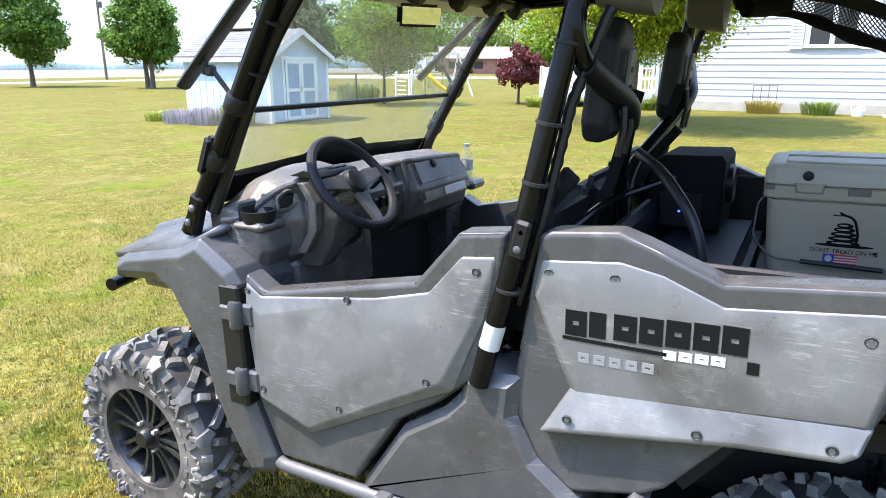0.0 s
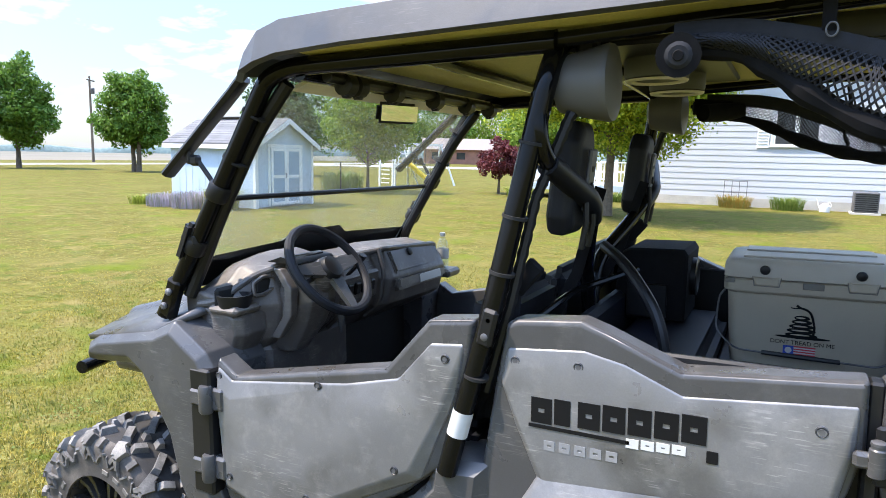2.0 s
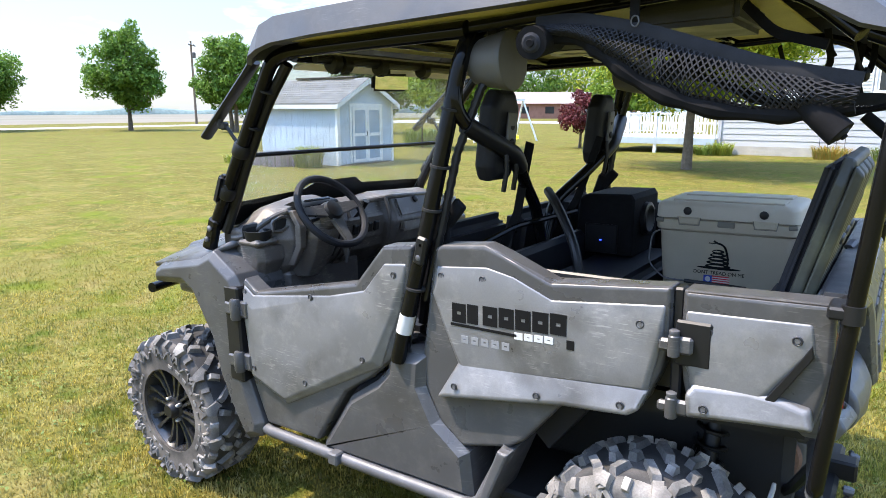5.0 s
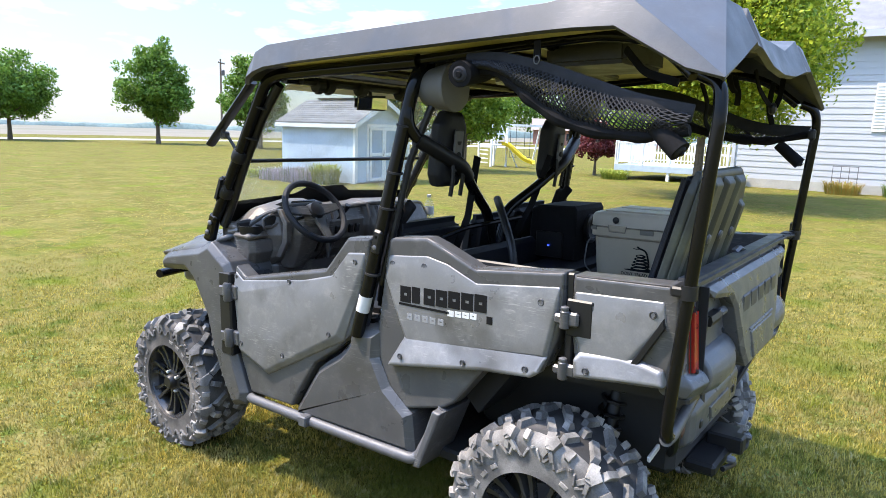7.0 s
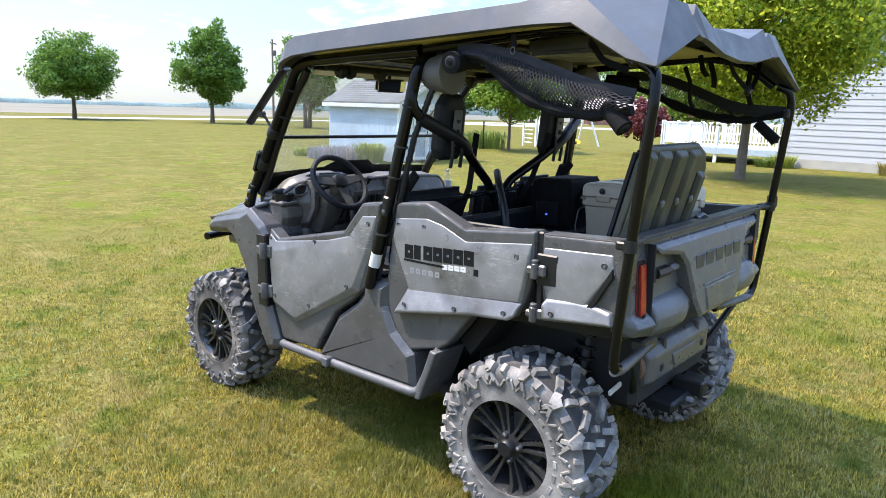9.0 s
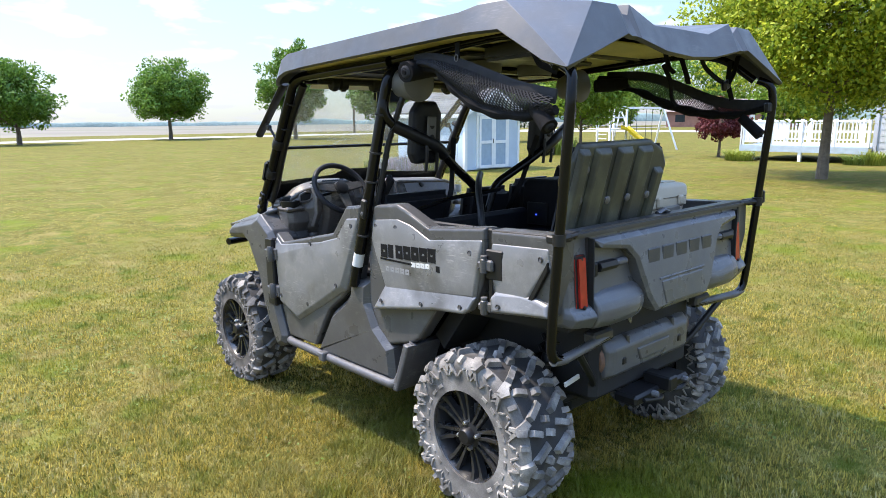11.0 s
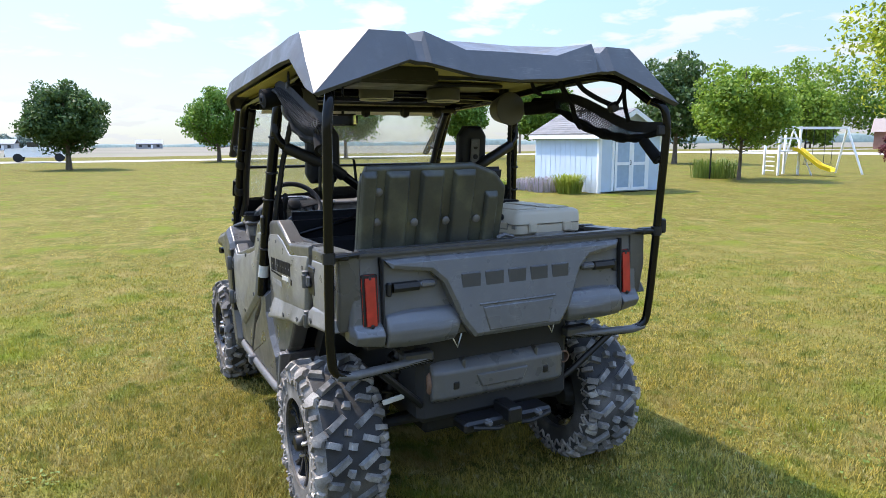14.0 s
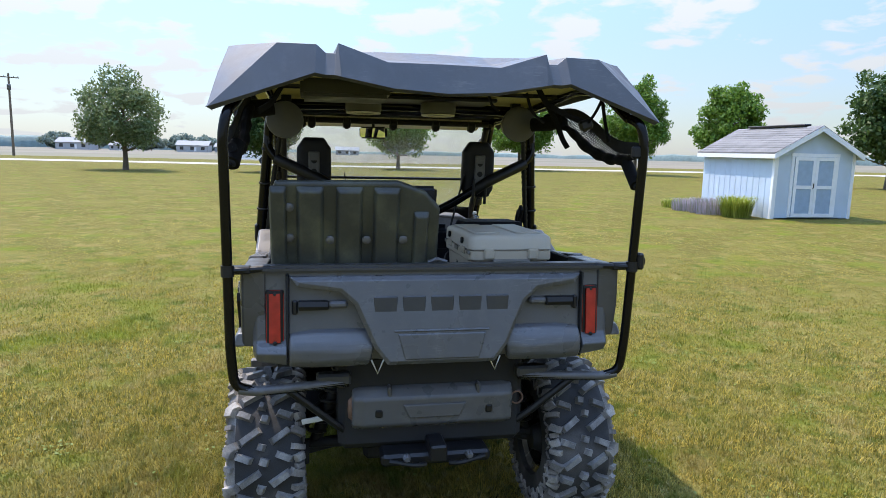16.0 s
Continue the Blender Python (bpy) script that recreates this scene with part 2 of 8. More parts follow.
M_ROOF = scuffed("dusty_grey_roof", (0.056, 0.058, 0.063), (0.125, 0.124, 0.124), 0.45, 0.0, 0.5)
M_BLACK = mat("black_plastic", (0.009, 0.009, 0.010), 0.42, spec=0.35, vary=0.2, grain=0.1, bump=0.0004)
M_MATTE = mat("matte_black_cavity", (0.010, 0.010, 0.010), 0.8, vary=0.2)
M_TUBE = mat("gloss_black_tube", (0.005, 0.005, 0.0055), 0.12, spec=0.22, vary=0.2, vscale=9, rvary=0.04)
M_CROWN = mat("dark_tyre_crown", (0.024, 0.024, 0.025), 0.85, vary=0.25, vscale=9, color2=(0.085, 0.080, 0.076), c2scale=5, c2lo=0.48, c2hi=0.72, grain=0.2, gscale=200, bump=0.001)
M_RUBBER = mat("dusty_tyre_rubber", (0.070, 0.066, 0.062), 0.8, vary=0.25, vscale=9, color2=(0.24, 0.225, 0.205), c2scale=6, c2lo=0.38, c2hi=0.66, grain=0.2, gscale=200, bump=0.001)
M_TREAD = mat("dusty_tyre_tread", (0.10, 0.098, 0.095), 0.75, vary=0.3, vscale=14, color2=(0.26, 0.25, 0.235), c2scale=11, c2lo=0.42, c2hi=0.68, grain=0.2, gscale=160, bump=0.0015)
M_SIDELUG = mat("pale_dusty_tyre_shoulder", (0.13, 0.12, 0.109), 0.8, vary=0.25, vscale=12, color2=(0.34, 0.315, 0.28), c2scale=9, c2lo=0.40, c2hi=0.66, grain=0.2, gscale=160, bump=0.0015)
M_RUBBER2 = mat("brown_grey_tyre_rubber", (0.048, 0.043, 0.039), 0.8, vary=0.25, vscale=9, color2=(0.165, 0.145, 0.125), c2scale=6, c2lo=0.40, c2hi=0.68, grain=0.2, gscale=200, bump=0.001)
M_SIDELUG2 = mat("grey_tyre_shoulder", (0.085, 0.08, 0.074), 0.8, vary=0.25, vscale=12, color2=(0.24, 0.225, 0.205), c2scale=9, c2lo=0.40, c2hi=0.66, grain=0.2, gscale=160, bump=0.0015)
M_RIM = mat("satin_black_rim", (0.030, 0.030, 0.031), 0.22, metal=0.2, vary=0.25, vscale=12, rvary=0.1)
M_CHROME = mat("machined_steel", (0.55, 0.55, 0.56), 0.3, metal=1.0, vary=0.2, vscale=20)
M_STEEL = scuffed("greyed_steel", (0.10, 0.10, 0.105), (0.26, 0.255, 0.25), 0.5, 0.3, 0.6)
# the cooler's tan again, paled to paint the light on its lid
M_LID = mat("lit_tan_cooler_lid", (0.46, 0.42, 0.34), 0.45, vary=0.06, vscale=5, grain=0.04, gscale=400)
M_FAINT = mat("faint_grey_decal", (0.22, 0.222, 0.225), 0.5, vary=0.06)
M_VINYL = mat("navy_black_vinyl", (0.010, 0.011, 0.015), 0.55, spec=0.3, vary=0.2, vscale=8, grain=0.12, gscale=300, bump=0.0008)
M_NAVY = mat("navy_black_seat_vinyl", (0.012, 0.013, 0.017), 0.6, spec=0.25, vary=0.25, vscale=6, grain=0.1, gscale=300, bump=0.0006)
M_OLIVE = mat("mossy_seat_back_plastic", (0.032, 0.034, 0.028), 0.5, vary=0.35, vscale=5, color2=(0.085, 0.088, 0.056), c2scale=7, c2lo=0.47, c2hi=0.72, grain=0.1, bump=0.0008)
M_TAN = mat("tan_cooler_plastic", (0.42, 0.365, 0.27), 0.5, vary=0.07, vscale=5, grain=0.05, gscale=400, bump=0.0003)
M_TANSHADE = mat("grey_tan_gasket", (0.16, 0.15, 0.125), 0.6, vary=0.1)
# yellow light bounced up from the grass is painted into this colour
M_LINER = mat("grass_lit_headliner", (0.55, 0.50, 0.20), 0.7, vary=0.15, vscale=3, grain=0.1)
M_RED = mat("red_lamp_lens", (0.33, 0.020, 0.014), 0.25, spec=0.4, vary=0.3, vscale=24, coat=0.15)
M_INK = mat("black_decal_ink", (0.006, 0.006, 0.006), 0.7, spec=0.15, vary=0.2)
M_WHITE = mat("white_decal", (0.52, 0.52, 0.50), 0.5, vary=0.06)
M_PALE = mat("pale_grey_decal", (0.42, 0.43, 0.43), 0.5, vary=0.06)
M_BLUE = mat("blue_decal", (0.02, 0.05, 0.35), 0.5, vary=0.06)
M_REDINK = mat("red_decal", (0.5, 0.03, 0.04), 0.5, vary=0.06)
M_FABRIC = mat("black_nylon", (0.006, 0.006, 0.007), 0.9, spec=0.2, vary=0.3, vscale=30, grain=0.2, gscale=500, bump=0.001)
M_WEB = mat("grey_nylon_webbing", (0.022, 0.023, 0.027), 0.85, spec=0.2, vary=0.2, vscale=25, grain=0.2, gscale=600, bump=0.001)
M_PODGREY = mat("grey_speaker_pod", (0.10, 0.10, 0.10), 0.5, vary=0.12)
M_PODTAN = mat("beige_speaker_ring", (0.75, 0.71, 0.60), 0.55, vary=0.12)
M_RUST = mat("rusty_muffler_steel", (0.17, 0.10, 0.07), 0.7, metal=0.3, vary=0.3, vscale=14, grain=0.2, bump=0.001)
M_GLASS = pane("windshield_sheet", gloss=0.14)
M_CLEAR = pane("clear_bottle_plastic", (0.92, 0.95, 0.97), 0.05, 0.10)
M_MIRROR = mat("mirror_glass", (0.85, 0.86, 0.87), 0.02, metal=1.0, vary=0.0)
M_LED = bpy.data.materials.new("blue_led")
M_LED.use_nodes = True
M_LED.node_tree.nodes["Principled BSDF"].inputs["Emission Color"].default_value = (0.02, 0.06, 1, 1)
M_LED.node_tree.nodes["Principled BSDF"].inputs["Emission Strength"].default_value = 1.5
M_SHED = mat("pale_blue_paint", (0.46, 0.56, 0.68), 0.6, vary=0.07, vscale=2, grain=0.05, gscale=60, bump=0.001, random_obj=0.04)
M_SHEDTRIM = mat("bluish_white_trim", (0.76, 0.79, 0.82), 0.55, vary=0.05)
M_SHEDDOOR = mat("slate_blue_paint", (0.30, 0.40, 0.52), 0.6, vary=0.08, grain=0.05, bump=0.001)
M_SHINGLE = mat("grey_asphalt_shingle", (0.15, 0.15, 0.152), 0.9, vary=0.2, vscale=2, grain=0.3, gscale=90, bump=0.002, random_obj=0.15, random_isl=0.15)
M_SIDING = mat("white_vinyl_siding", (0.47, 0.49, 0.525), 0.5, vary=0.03, vscale=1.0)
M_DECKWHITE = mat("white_deck_paint", (0.80, 0.81, 0.82), 0.5, vary=0.05, vscale=3)
M_DECKBLUE = mat("blue_grey_deck_paint", (0.40, 0.48, 0.56), 0.6, vary=0.1, vscale=4)
M_FOUND = mat("concrete_foundation", (0.42, 0.41, 0.38), 0.9, vary=0.15, vscale=2, grain=0.15, bump=0.002)
M_WINDOW = mat("dark_window_glass", (0.02, 0.025, 0.03), 0.06, spec=0.7, vary=0.1)
M_BRICK = mat("red_brown_brick", (0.30, 0.15, 0.11), 0.85, vary=0.2, vscale=1.2, grain=0.2, gscale=20)
M_FARROOF = mat("brown_far_roof", (0.24, 0.20, 0.18), 0.9, vary=0.15)
M_BARK = mat("grey_brown_bark", (0.12, 0.095, 0.07), 0.9, vary=0.3, vscale=8, grain=0.3, gscale=40, bump=0.01)
M_POLE = mat("weathered_pole_wood", (0.16, 0.125, 0.095), 0.9, vary=0.2, vscale=3, grain=0.2)
M_YELLOW = mat("yellow_slide_plastic", (0.80, 0.58, 0.03), 0.35, vary=0.05)
M_ROAD = mat("pale_gravel_road", (0.33, 0.32, 0.30), 0.95, vary=0.12, vscale=0.4, grain=0.2, gscale=8)
M_FIELD = mat("tan_crop_field", (0.12, 0.115, 0.075), 0.95, vary=0.2, vscale=0.02, color2=(0.15, 0.13, 0.095), c2scale=0.012, c2lo=0.45, c2hi=0.55, grain=0.15, gscale=0.3)
M_CARWHITE = mat("white_car_paint", (0.8, 0.8, 0.8), 0.25, vary=0.03, coat=0.5)


def leaf_mat(name, a, b, trans=0.35):
    m = bpy.data.materials.new(name)
    m.use_nodes = True
    t = m.node_tree
    p = t.nodes["Principled BSDF"]
    p.inputs["Roughness"].default_value = 0.55
    p.inputs["Specular IOR Level"].default_value = 0.3
    g = t.nodes.new("ShaderNodeNewGeometry")
    rp = t.nodes.new("ShaderNodeMixRGB")
    rp.inputs[1].default_value, rp.inputs[2].default_value = (*a, 1), (*b, 1)
    t.links.new(g.outputs["Random Per Island"], rp.inputs[0])
    t.links.new(rp.outputs[0], p.inputs["Base Color"])
    tl = t.nodes.new("ShaderNodeBsdfTranslucent")
    t.links.new(rp.outputs[0], tl.inputs[0])
    mx = t.nodes.new("ShaderNodeMixShader")
    mx.inputs[0].default_value = trans
    out = t.nodes["Material Output"]
    t.links.new(p.outputs[0], mx.inputs[1])
    t.links.new(tl.outputs[0], mx.inputs[2])
    t.links.new(mx.outputs[0], out.inputs[0])
    return m


M_LEAF = leaf_mat("maple_leaves", (0.060, 0.135, 0.018), (0.17, 0.29, 0.045), 0.4)
M_LEAFYOUNG = leaf_mat("fresh_green_leaves", (0.10, 0.19, 0.022), (0.27, 0.37, 0.05), 0.5)
M_LEAFNEAR = leaf_mat("bright_maple_leaves", (0.11, 0.20, 0.015), (0.50, 0.54, 0.055), 0.52)
M_LEAFDARK = leaf_mat("dark_tree_leaves", (0.04, 0.085, 0.025), (0.09, 0.145, 0.045), 0.4)
M_LEAFRED = leaf_mat("burgundy_leaves", (0.07, 0.014, 0.018), (0.15, 0.032, 0.034))
M_LILY = leaf_mat("daylily_leaves", (0.16, 0.22, 0.03), (0.34, 0.38, 0.07))
M_LAVENDER = leaf_mat("lavender_blooms", (0.20, 0.23, 0.15), (0.46, 0.40, 0.52))
M_WILD = leaf_mat("tall_grass", (0.10, 0.17, 0.03), (0.2, 0.26, 0.06))
M_ORANGEBLOOM = leaf_mat("dry_orange_perennial", (0.35, 0.22, 0.05), (0.22, 0.24, 0.06))


def lawn_material(name):
    """Mown lawn: green with straw-coloured dry patches, clover spots and fine blades."""
    m = mat(name, (0.090, 0.076, 0.012), 0.95, spec=0.1, vary=0.16, vscale=0.7, grain=0.65, gscale=30, bump=0.03,
            color2=(0.122, 0.105, 0.017), c2scale=0.8, c2lo=0.42, c2hi=0.70)
    return m


M_LAWN = lawn_material("lawn_turf")
M_BLADE = leaf_mat("grass_blades", (0.104, 0.115, 0.018), (0.60, 0.462, 0.105), 0.45)
M_CLOVER = leaf_mat("clover_leaves", (0.10, 0.155, 0.022), (0.19, 0.235, 0.045), 0.35)


def patchy(m, color, scale, lo, hi):
    """Blends both surfaces of a leaf material towards a second colour in patches."""
    t = m.node_tree
    src = t.nodes["Principled BSDF"].inputs["Base Color"].links[0].from_socket
    co = t.nodes.new("ShaderNodeTexCoord")
    n = t.nodes.new("ShaderNodeTexNoise")
    n.inputs["Scale"].default_value, n.inputs["Detail"].default_value = scale, 5.0
    t.links.new(co.outputs["Object"], n.inputs["Vector"])
    r = t.nodes.new("ShaderNodeMapRange")
    r.inputs["From Min"].default_value, r.inputs["From Max"].default_value = lo, hi
    t.links.new(n.outputs["Fac"], r.inputs[0])
    x = t.nodes.new("ShaderNodeMixRGB")
    x.inputs[2].default_value = (*color, 1)
    t.links.new(r.outputs[0], x.inputs[0])
    t.links.new(src, x.inputs[1])
    for node in t.nodes:
        if node.bl_idname == "ShaderNodeBsdfPrincipled":
            t.links.new(x.outputs[0], node.inputs["Base Color"])
        if node.bl_idname == "ShaderNodeBsdfTranslucent":
            t.links.new(x.outputs[0], node.inputs[0])


patchy(M_LAWN, (0.175, 0.148, 0.040), 5.0, 0.55, 0.74)
patchy(M_LAWN, (0.076, 0.092, 0.016), 2.0, 0.55, 0.74)
patchy(M_LAWN, (0.160, 0.146, 0.040), 15.0, 0.53, 0.66)
patchy(M_BLADE, (0.40, 0.33, 0.12), 3.1, 0.56, 0.70)
patchy(M_BLADE, (0.16, 0.20, 0.012), 2.2, 0.55, 0.72)
patchy(M_BLADE, (0.13, 0.20, 0.018), 0.7, 0.55, 0.70)
patchy(M_BLADE, (0.108, 0.122, 0.020), 13.0, 0.53, 0.66)
patchy(M_BLADE, (0.44, 0.385, 0.17), 19.0, 0.58, 0.66)
patchy(M_LAWN, (0.060, 0.064, 0.014), 22.0, 0.56, 0.70)
patchy(M_LAWN, (0.21, 0.195, 0.07), 48.0, 0.60, 0.70)
for turf, k in ((M_LAWN, 0.72), (M_BLADE, 1.12)):
    patchy(turf, (0.245 * k, 0.192 * k, 0.062 * k), 1.9, 0.55, 0.74)
    patchy(turf, (0.132 * k, 0.165 * k, 0.010 * k), 1.05, 0.53, 0.72)
    patchy(turf, (0.090 * k, 0.112 * k, 0.012 * k), 4.2, 0.56, 0.70)
    patchy(turf, (0.182 * k, 0.158 * k, 0.042 * k), 0.34, 0.52, 0.82)

# ---- building tools ----
def ground_z(x, y):
    """A slight fall of the lawn towards the front of the vehicle."""
    return 0.08 * math.tanh(x / 3.2) * math.exp(-((y / 14.0) ** 2)) + min(0.0, (x + 67) * 0.0075)


def finish(name, bm, material, parent=None, label="", angle=35, smooth=True):
    bmesh.ops.recalc_face_normals(bm, faces=bm.faces)
    me = bpy.data.meshes.new(name)
    bm.to_mesh(me)
    bm.free()
    if smooth:
        me.polygons.foreach_set("use_smooth", [True] * len(me.polygons))
        me.set_sharp_from_angle(angle=radians(angle))
    me.materials.append(material)
    ob = new(name, me)
    if parent is not None:
        ob.parent = parent
    if label:
        tagged(ob, label)
    return ob


def part(name, bm, material, parent, label="", angle=35):
    return finish(name, bm, material, parent, label, angle)


def thing(name, m, label, category, group="", kind=""):
    e = new(name)
    e.empty_display_size = 0.2
    e.matrix_basis = m
    return tagged(e, label, category, group, kind)


def add_box(bm, c, s, bev=0.0, m=None, seg=1):
    made = bmesh.ops.create_cube(bm, size=1.0)
    vs = made["verts"]
    for v in vs:
        v.co = Vector((v.co.x * s[0], v.co.y * s[1], v.co.z * s[2]))
    if bev:
        es = {e for v in vs for e in v.link_edges}
        r = bmesh.ops.bevel(bm, geom=list(es), offset=bev, segments=seg, affect='EDGES', clamp_overlap=True)
        vs = {v for f in r["faces"] for v in f.verts} | {v for v in vs if v.is_valid}
        # the bevel returns its own faces; gather the whole island from them
        todo, vs = list(vs), set(vs)
        while todo:
            v = todo.pop()
            for e in v.link_edges:
                o = e.other_vert(v)
                if o not in vs:
                    vs.add(o); todo.append(o)
    mm = Matrix.Translation(c) @ (m or Matrix())
    for v in vs:
        v.co = mm @ v.co
    return bm


def box(c, s, bev=0.0, m=None, seg=1):
    return add_box(bmesh.new(), c, s, bev, m, seg)


def inset_poly(pts, d):
    """The closed outline moved inwards by d."""
    n = len(pts)
    area = sum(pts[i][0] * pts[(i + 1) % n][1] - pts[(i + 1) % n][0] * pts[i][1] for i in range(n))
    sg = 1 if area > 0 else -1
    out = []
    for i in range(n):
        a, p, b = (Vector(pts[k % n]) for k in (i - 1, i, i + 1))
        u, w = (p - a).normalized(), (b - p).normalized()
        nu, nw = Vector((-u.y, u.x)) * sg, Vector((-w.y, w.x)) * sg
        k = (nu + nw)
        k = k / max(0.35, k.length_squared / 2) if k.length > 1e-6 else nu
        out.append(p + k * d)
    return [tuple(o) for o in out]


def add_loops(bm, loops, cap=True, closed=True):
    """Skin between loops of equal length; caps at both ends."""
    rings = [[bm.verts.new(p) for p in lp] for lp in loops]
    n = len(rings[0])
    for a, b in zip(rings, rings[1:]):
        for i in range(n if closed else n - 1):
            j = (i + 1) % n
            bm.faces.new((a[i], a[j], b[j], b[i]))
    if cap:
        bm.faces.new(rings[0][::-1])
        bm.faces.new(rings[-1])
    return bm


def add_prism(bm, outline, y0, y1, inset=0.0, mid=None):
    """An outline in x and z, with thickness from y0 to the face y1, whose rim is chamfered by inset."""
    d = y1 - y0
    lo = [(x, y0, z) for x, z in outline]
    if inset:
        c = min(abs(d), inset) * (1 if d > 0 else -1)
        e = [(x, y1 - c * 0.9, z) for x, z in outline]
        h = [(x, y1, z) for x, z in inset_poly(outline, inset)]
        return add_loops(bm, [lo, e, h])
    return add_loops(bm, [lo, [(x, y1, z) for x, z in outline]])


def prism(outline, y0, y1, inset=0.0):
    return add_prism(bmesh.new(), outline, y0, y1, inset)


def rounded(pts, r=0.05, k=5):
    """A polyline with its inner corners rounded."""
    pts = [Vector(p) for p in pts]
    out = [pts[0]]
    for a, p, b in zip(pts, pts[1:], pts[2:]):
        u, w = (a - p), (b - p)
        q = min(r, u.length * 0.48, w.length * 0.48)
        s, e = p + u.normalized() * q, p + w.normalized() * q
        for i in range(k + 1):
            f = i / k
            out.append(s * (1 - f) ** 2 + p * 2 * f * (1 - f) + e * f * f)
    out.append(pts[-1])
    return out


def add_tube(bm, pts, r, n=10, flat=1.0, caps=True):
    """A round bar along a polyline; r may be one radius or one a point."""
    pts = [Vector(p) for p in pts]
    rs = r if isinstance(r, (list, tuple)) else [r] * len(pts)
    up = None
    rings = []
    for i, p in enumerate(pts):
        d = (pts[min(i + 1, len(pts) - 1)] - pts[max(i - 1, 0)]).normalized()
        if up is None:
            up = Vector((0, 0, 1)) if abs(d.z) < 0.9 else Vector((1, 0, 0))
        x = up.cross(d).normalized()
        up = d.cross(x).normalized()
        rings.append([p + (x * math.cos(2 * math.pi * k / n) * flat + up * math.sin(2 * math.pi * k / n)) * rs[i] for k in range(n)])
    return add_loops(bm, rings, cap=caps)


def tube(pts, r, n=10, flat=1.0, bend=0.0):
    return add_tube(bmesh.new(), rounded(pts, bend) if bend else pts, r, n, flat)


def add_lathe(bm, profile, n=32, m=None, caps=True):
    """(radius, height) pairs turned round the z axis, then moved by m."""
    m = m or Matrix()
    rings = [[m @ Vector((r * math.cos(2 * math.pi * k / n), r * math.sin(2 * math.pi * k / n), h)) for k in range(n)] for r, h in profile]
    return add_loops(bm, rings, cap=caps)


def lathe(profile, n=32, m=None, caps=True):
    return add_lathe(bmesh.new(), profile, n, m, caps)


def mirror_y(bm, s):
    if s > 0:
        for v in bm.verts:
            v.co.y = -v.co.y
    return bm


AX_Y = pose(0, 0, 0, 90, 0, 0)       # turns the z axis to -y
AX_X = pose(0, 0, 0, 0, 90, 0)       # turns the z axis to +x


def from_arrays(name, verts, faces, material, smooth=False):
    me = bpy.data.meshes.new(name)
    me.vertices.add(len(verts))
    me.vertices.foreach_set("co", np.asarray(verts, dtype=np.float32).ravel())
    k = faces.shape[1]
    me.loops.add(faces.size)
    me.loops.foreach_set("vertex_index", faces.astype(np.int32).ravel())
    me.polygons.add(len(faces))
    me.polygons.foreach_set("loop_start", np.arange(0, faces.size, k, dtype=np.int32))
    if smooth:
        me.polygons.foreach_set("use_smooth", np.ones(len(faces), dtype=bool))
    me.update(calc_edges=True)
    me.materials.append(material)
    return me

# ---- the ground and the distance ----
def build_ground():
    near = [i * 0.5 for i in range(-16, 17)]
    xs = [-3500, -1800, -900, -450, -220, -130, -90, -67, -61.5, -56, -45, -34, -26, -20, -15, -11] + near + [10, 14, 20, 30, 60, 150, 500, 3500]
    ys = [-3500, -1200, -500, -200, -100, -60, -40, -28, -20, -14, -10] + near + [10, 13, 17, 22, 28, 36, 50, 80, 130, 250, 600, 1500, 3500]
    bm = bmesh.new()
    grid = [[bm.verts.new((x, y, ground_z(x, y))) for x in xs] for y in ys]
    for j in range(len(ys) - 1):
        for i in range(len(xs) - 1):
            f = bm.faces.new((grid[j][i], grid[j][i + 1], grid[j + 1][i + 1], grid[j + 1][i]))
            f.material_index = 1 if xs[i + 1] <= -90 else (2 if xs[i + 1] == -61.5 else 0)
    ob = finish("ground", bm, M_LAWN)
    ob.data.materials.append(M_FIELD)
    ob.data.materials.append(M_ROAD)
    return tagged(ob, "mown lawn with dry straw patches, gravel road and tan field beyond", "ground", kind="structure")


build_ground()

# driveway of the brick house
bm = bmesh.new()
bm.faces.new([bm.verts.new(p) for p in ((-62, 62, 0.02), (-30, 76, 0.02), (6, 88, 0.02), (6, 100, 0.02), (-34, 90, 0.02), (-62, 76, 0.02))])
tagged(finish("driveway", bm, M_ROAD), "pale gravel driveway across the lawn", "driveway", kind="structure")

# the air's haze is painted into the woods as a pale blue-green
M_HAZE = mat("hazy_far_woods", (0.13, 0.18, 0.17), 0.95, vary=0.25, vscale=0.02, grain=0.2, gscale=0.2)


def treeline(name, x0, y0, x1, y1, hmin, hmax, step, seed, material):
    """A far row of woods: a thick strip with an uneven top."""
    rng = random.Random(seed)
    d = Vector((x1 - x0, y1 - y0, 0))
    n = int(d.length / step)
    side = Vector((-d.y, d.x, 0)).normalized() * 14
    bm = bmesh.new()
    prof = []
    h = rng.uniform(hmin, hmax)
    for i in range(n + 1):
        h = min(hmax, max(hmin, h + rng.uniform(-1, 1) * (hmax - hmin) * 0.35))
        p = Vector((x0, y0, 0)) + d * (i / n)
        p.z = ground_z(p.x, p.y) - 0.5
        prof.append([p - side, p - side * 0.7 + Vector((0, 0, h * 0.8)), p + Vector((0, 0, h)), p + side * 0.7 + Vector((0, 0, h * 0.7)), p + side])
    add_loops(bm, prof, cap=False, closed=False)
    return tagged(finish(name, bm, material, angle=60), "hazy far line of woods on the horizon", "backdrop", kind="structure")


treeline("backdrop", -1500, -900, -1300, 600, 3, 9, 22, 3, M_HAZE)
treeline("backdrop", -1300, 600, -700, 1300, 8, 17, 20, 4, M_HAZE)
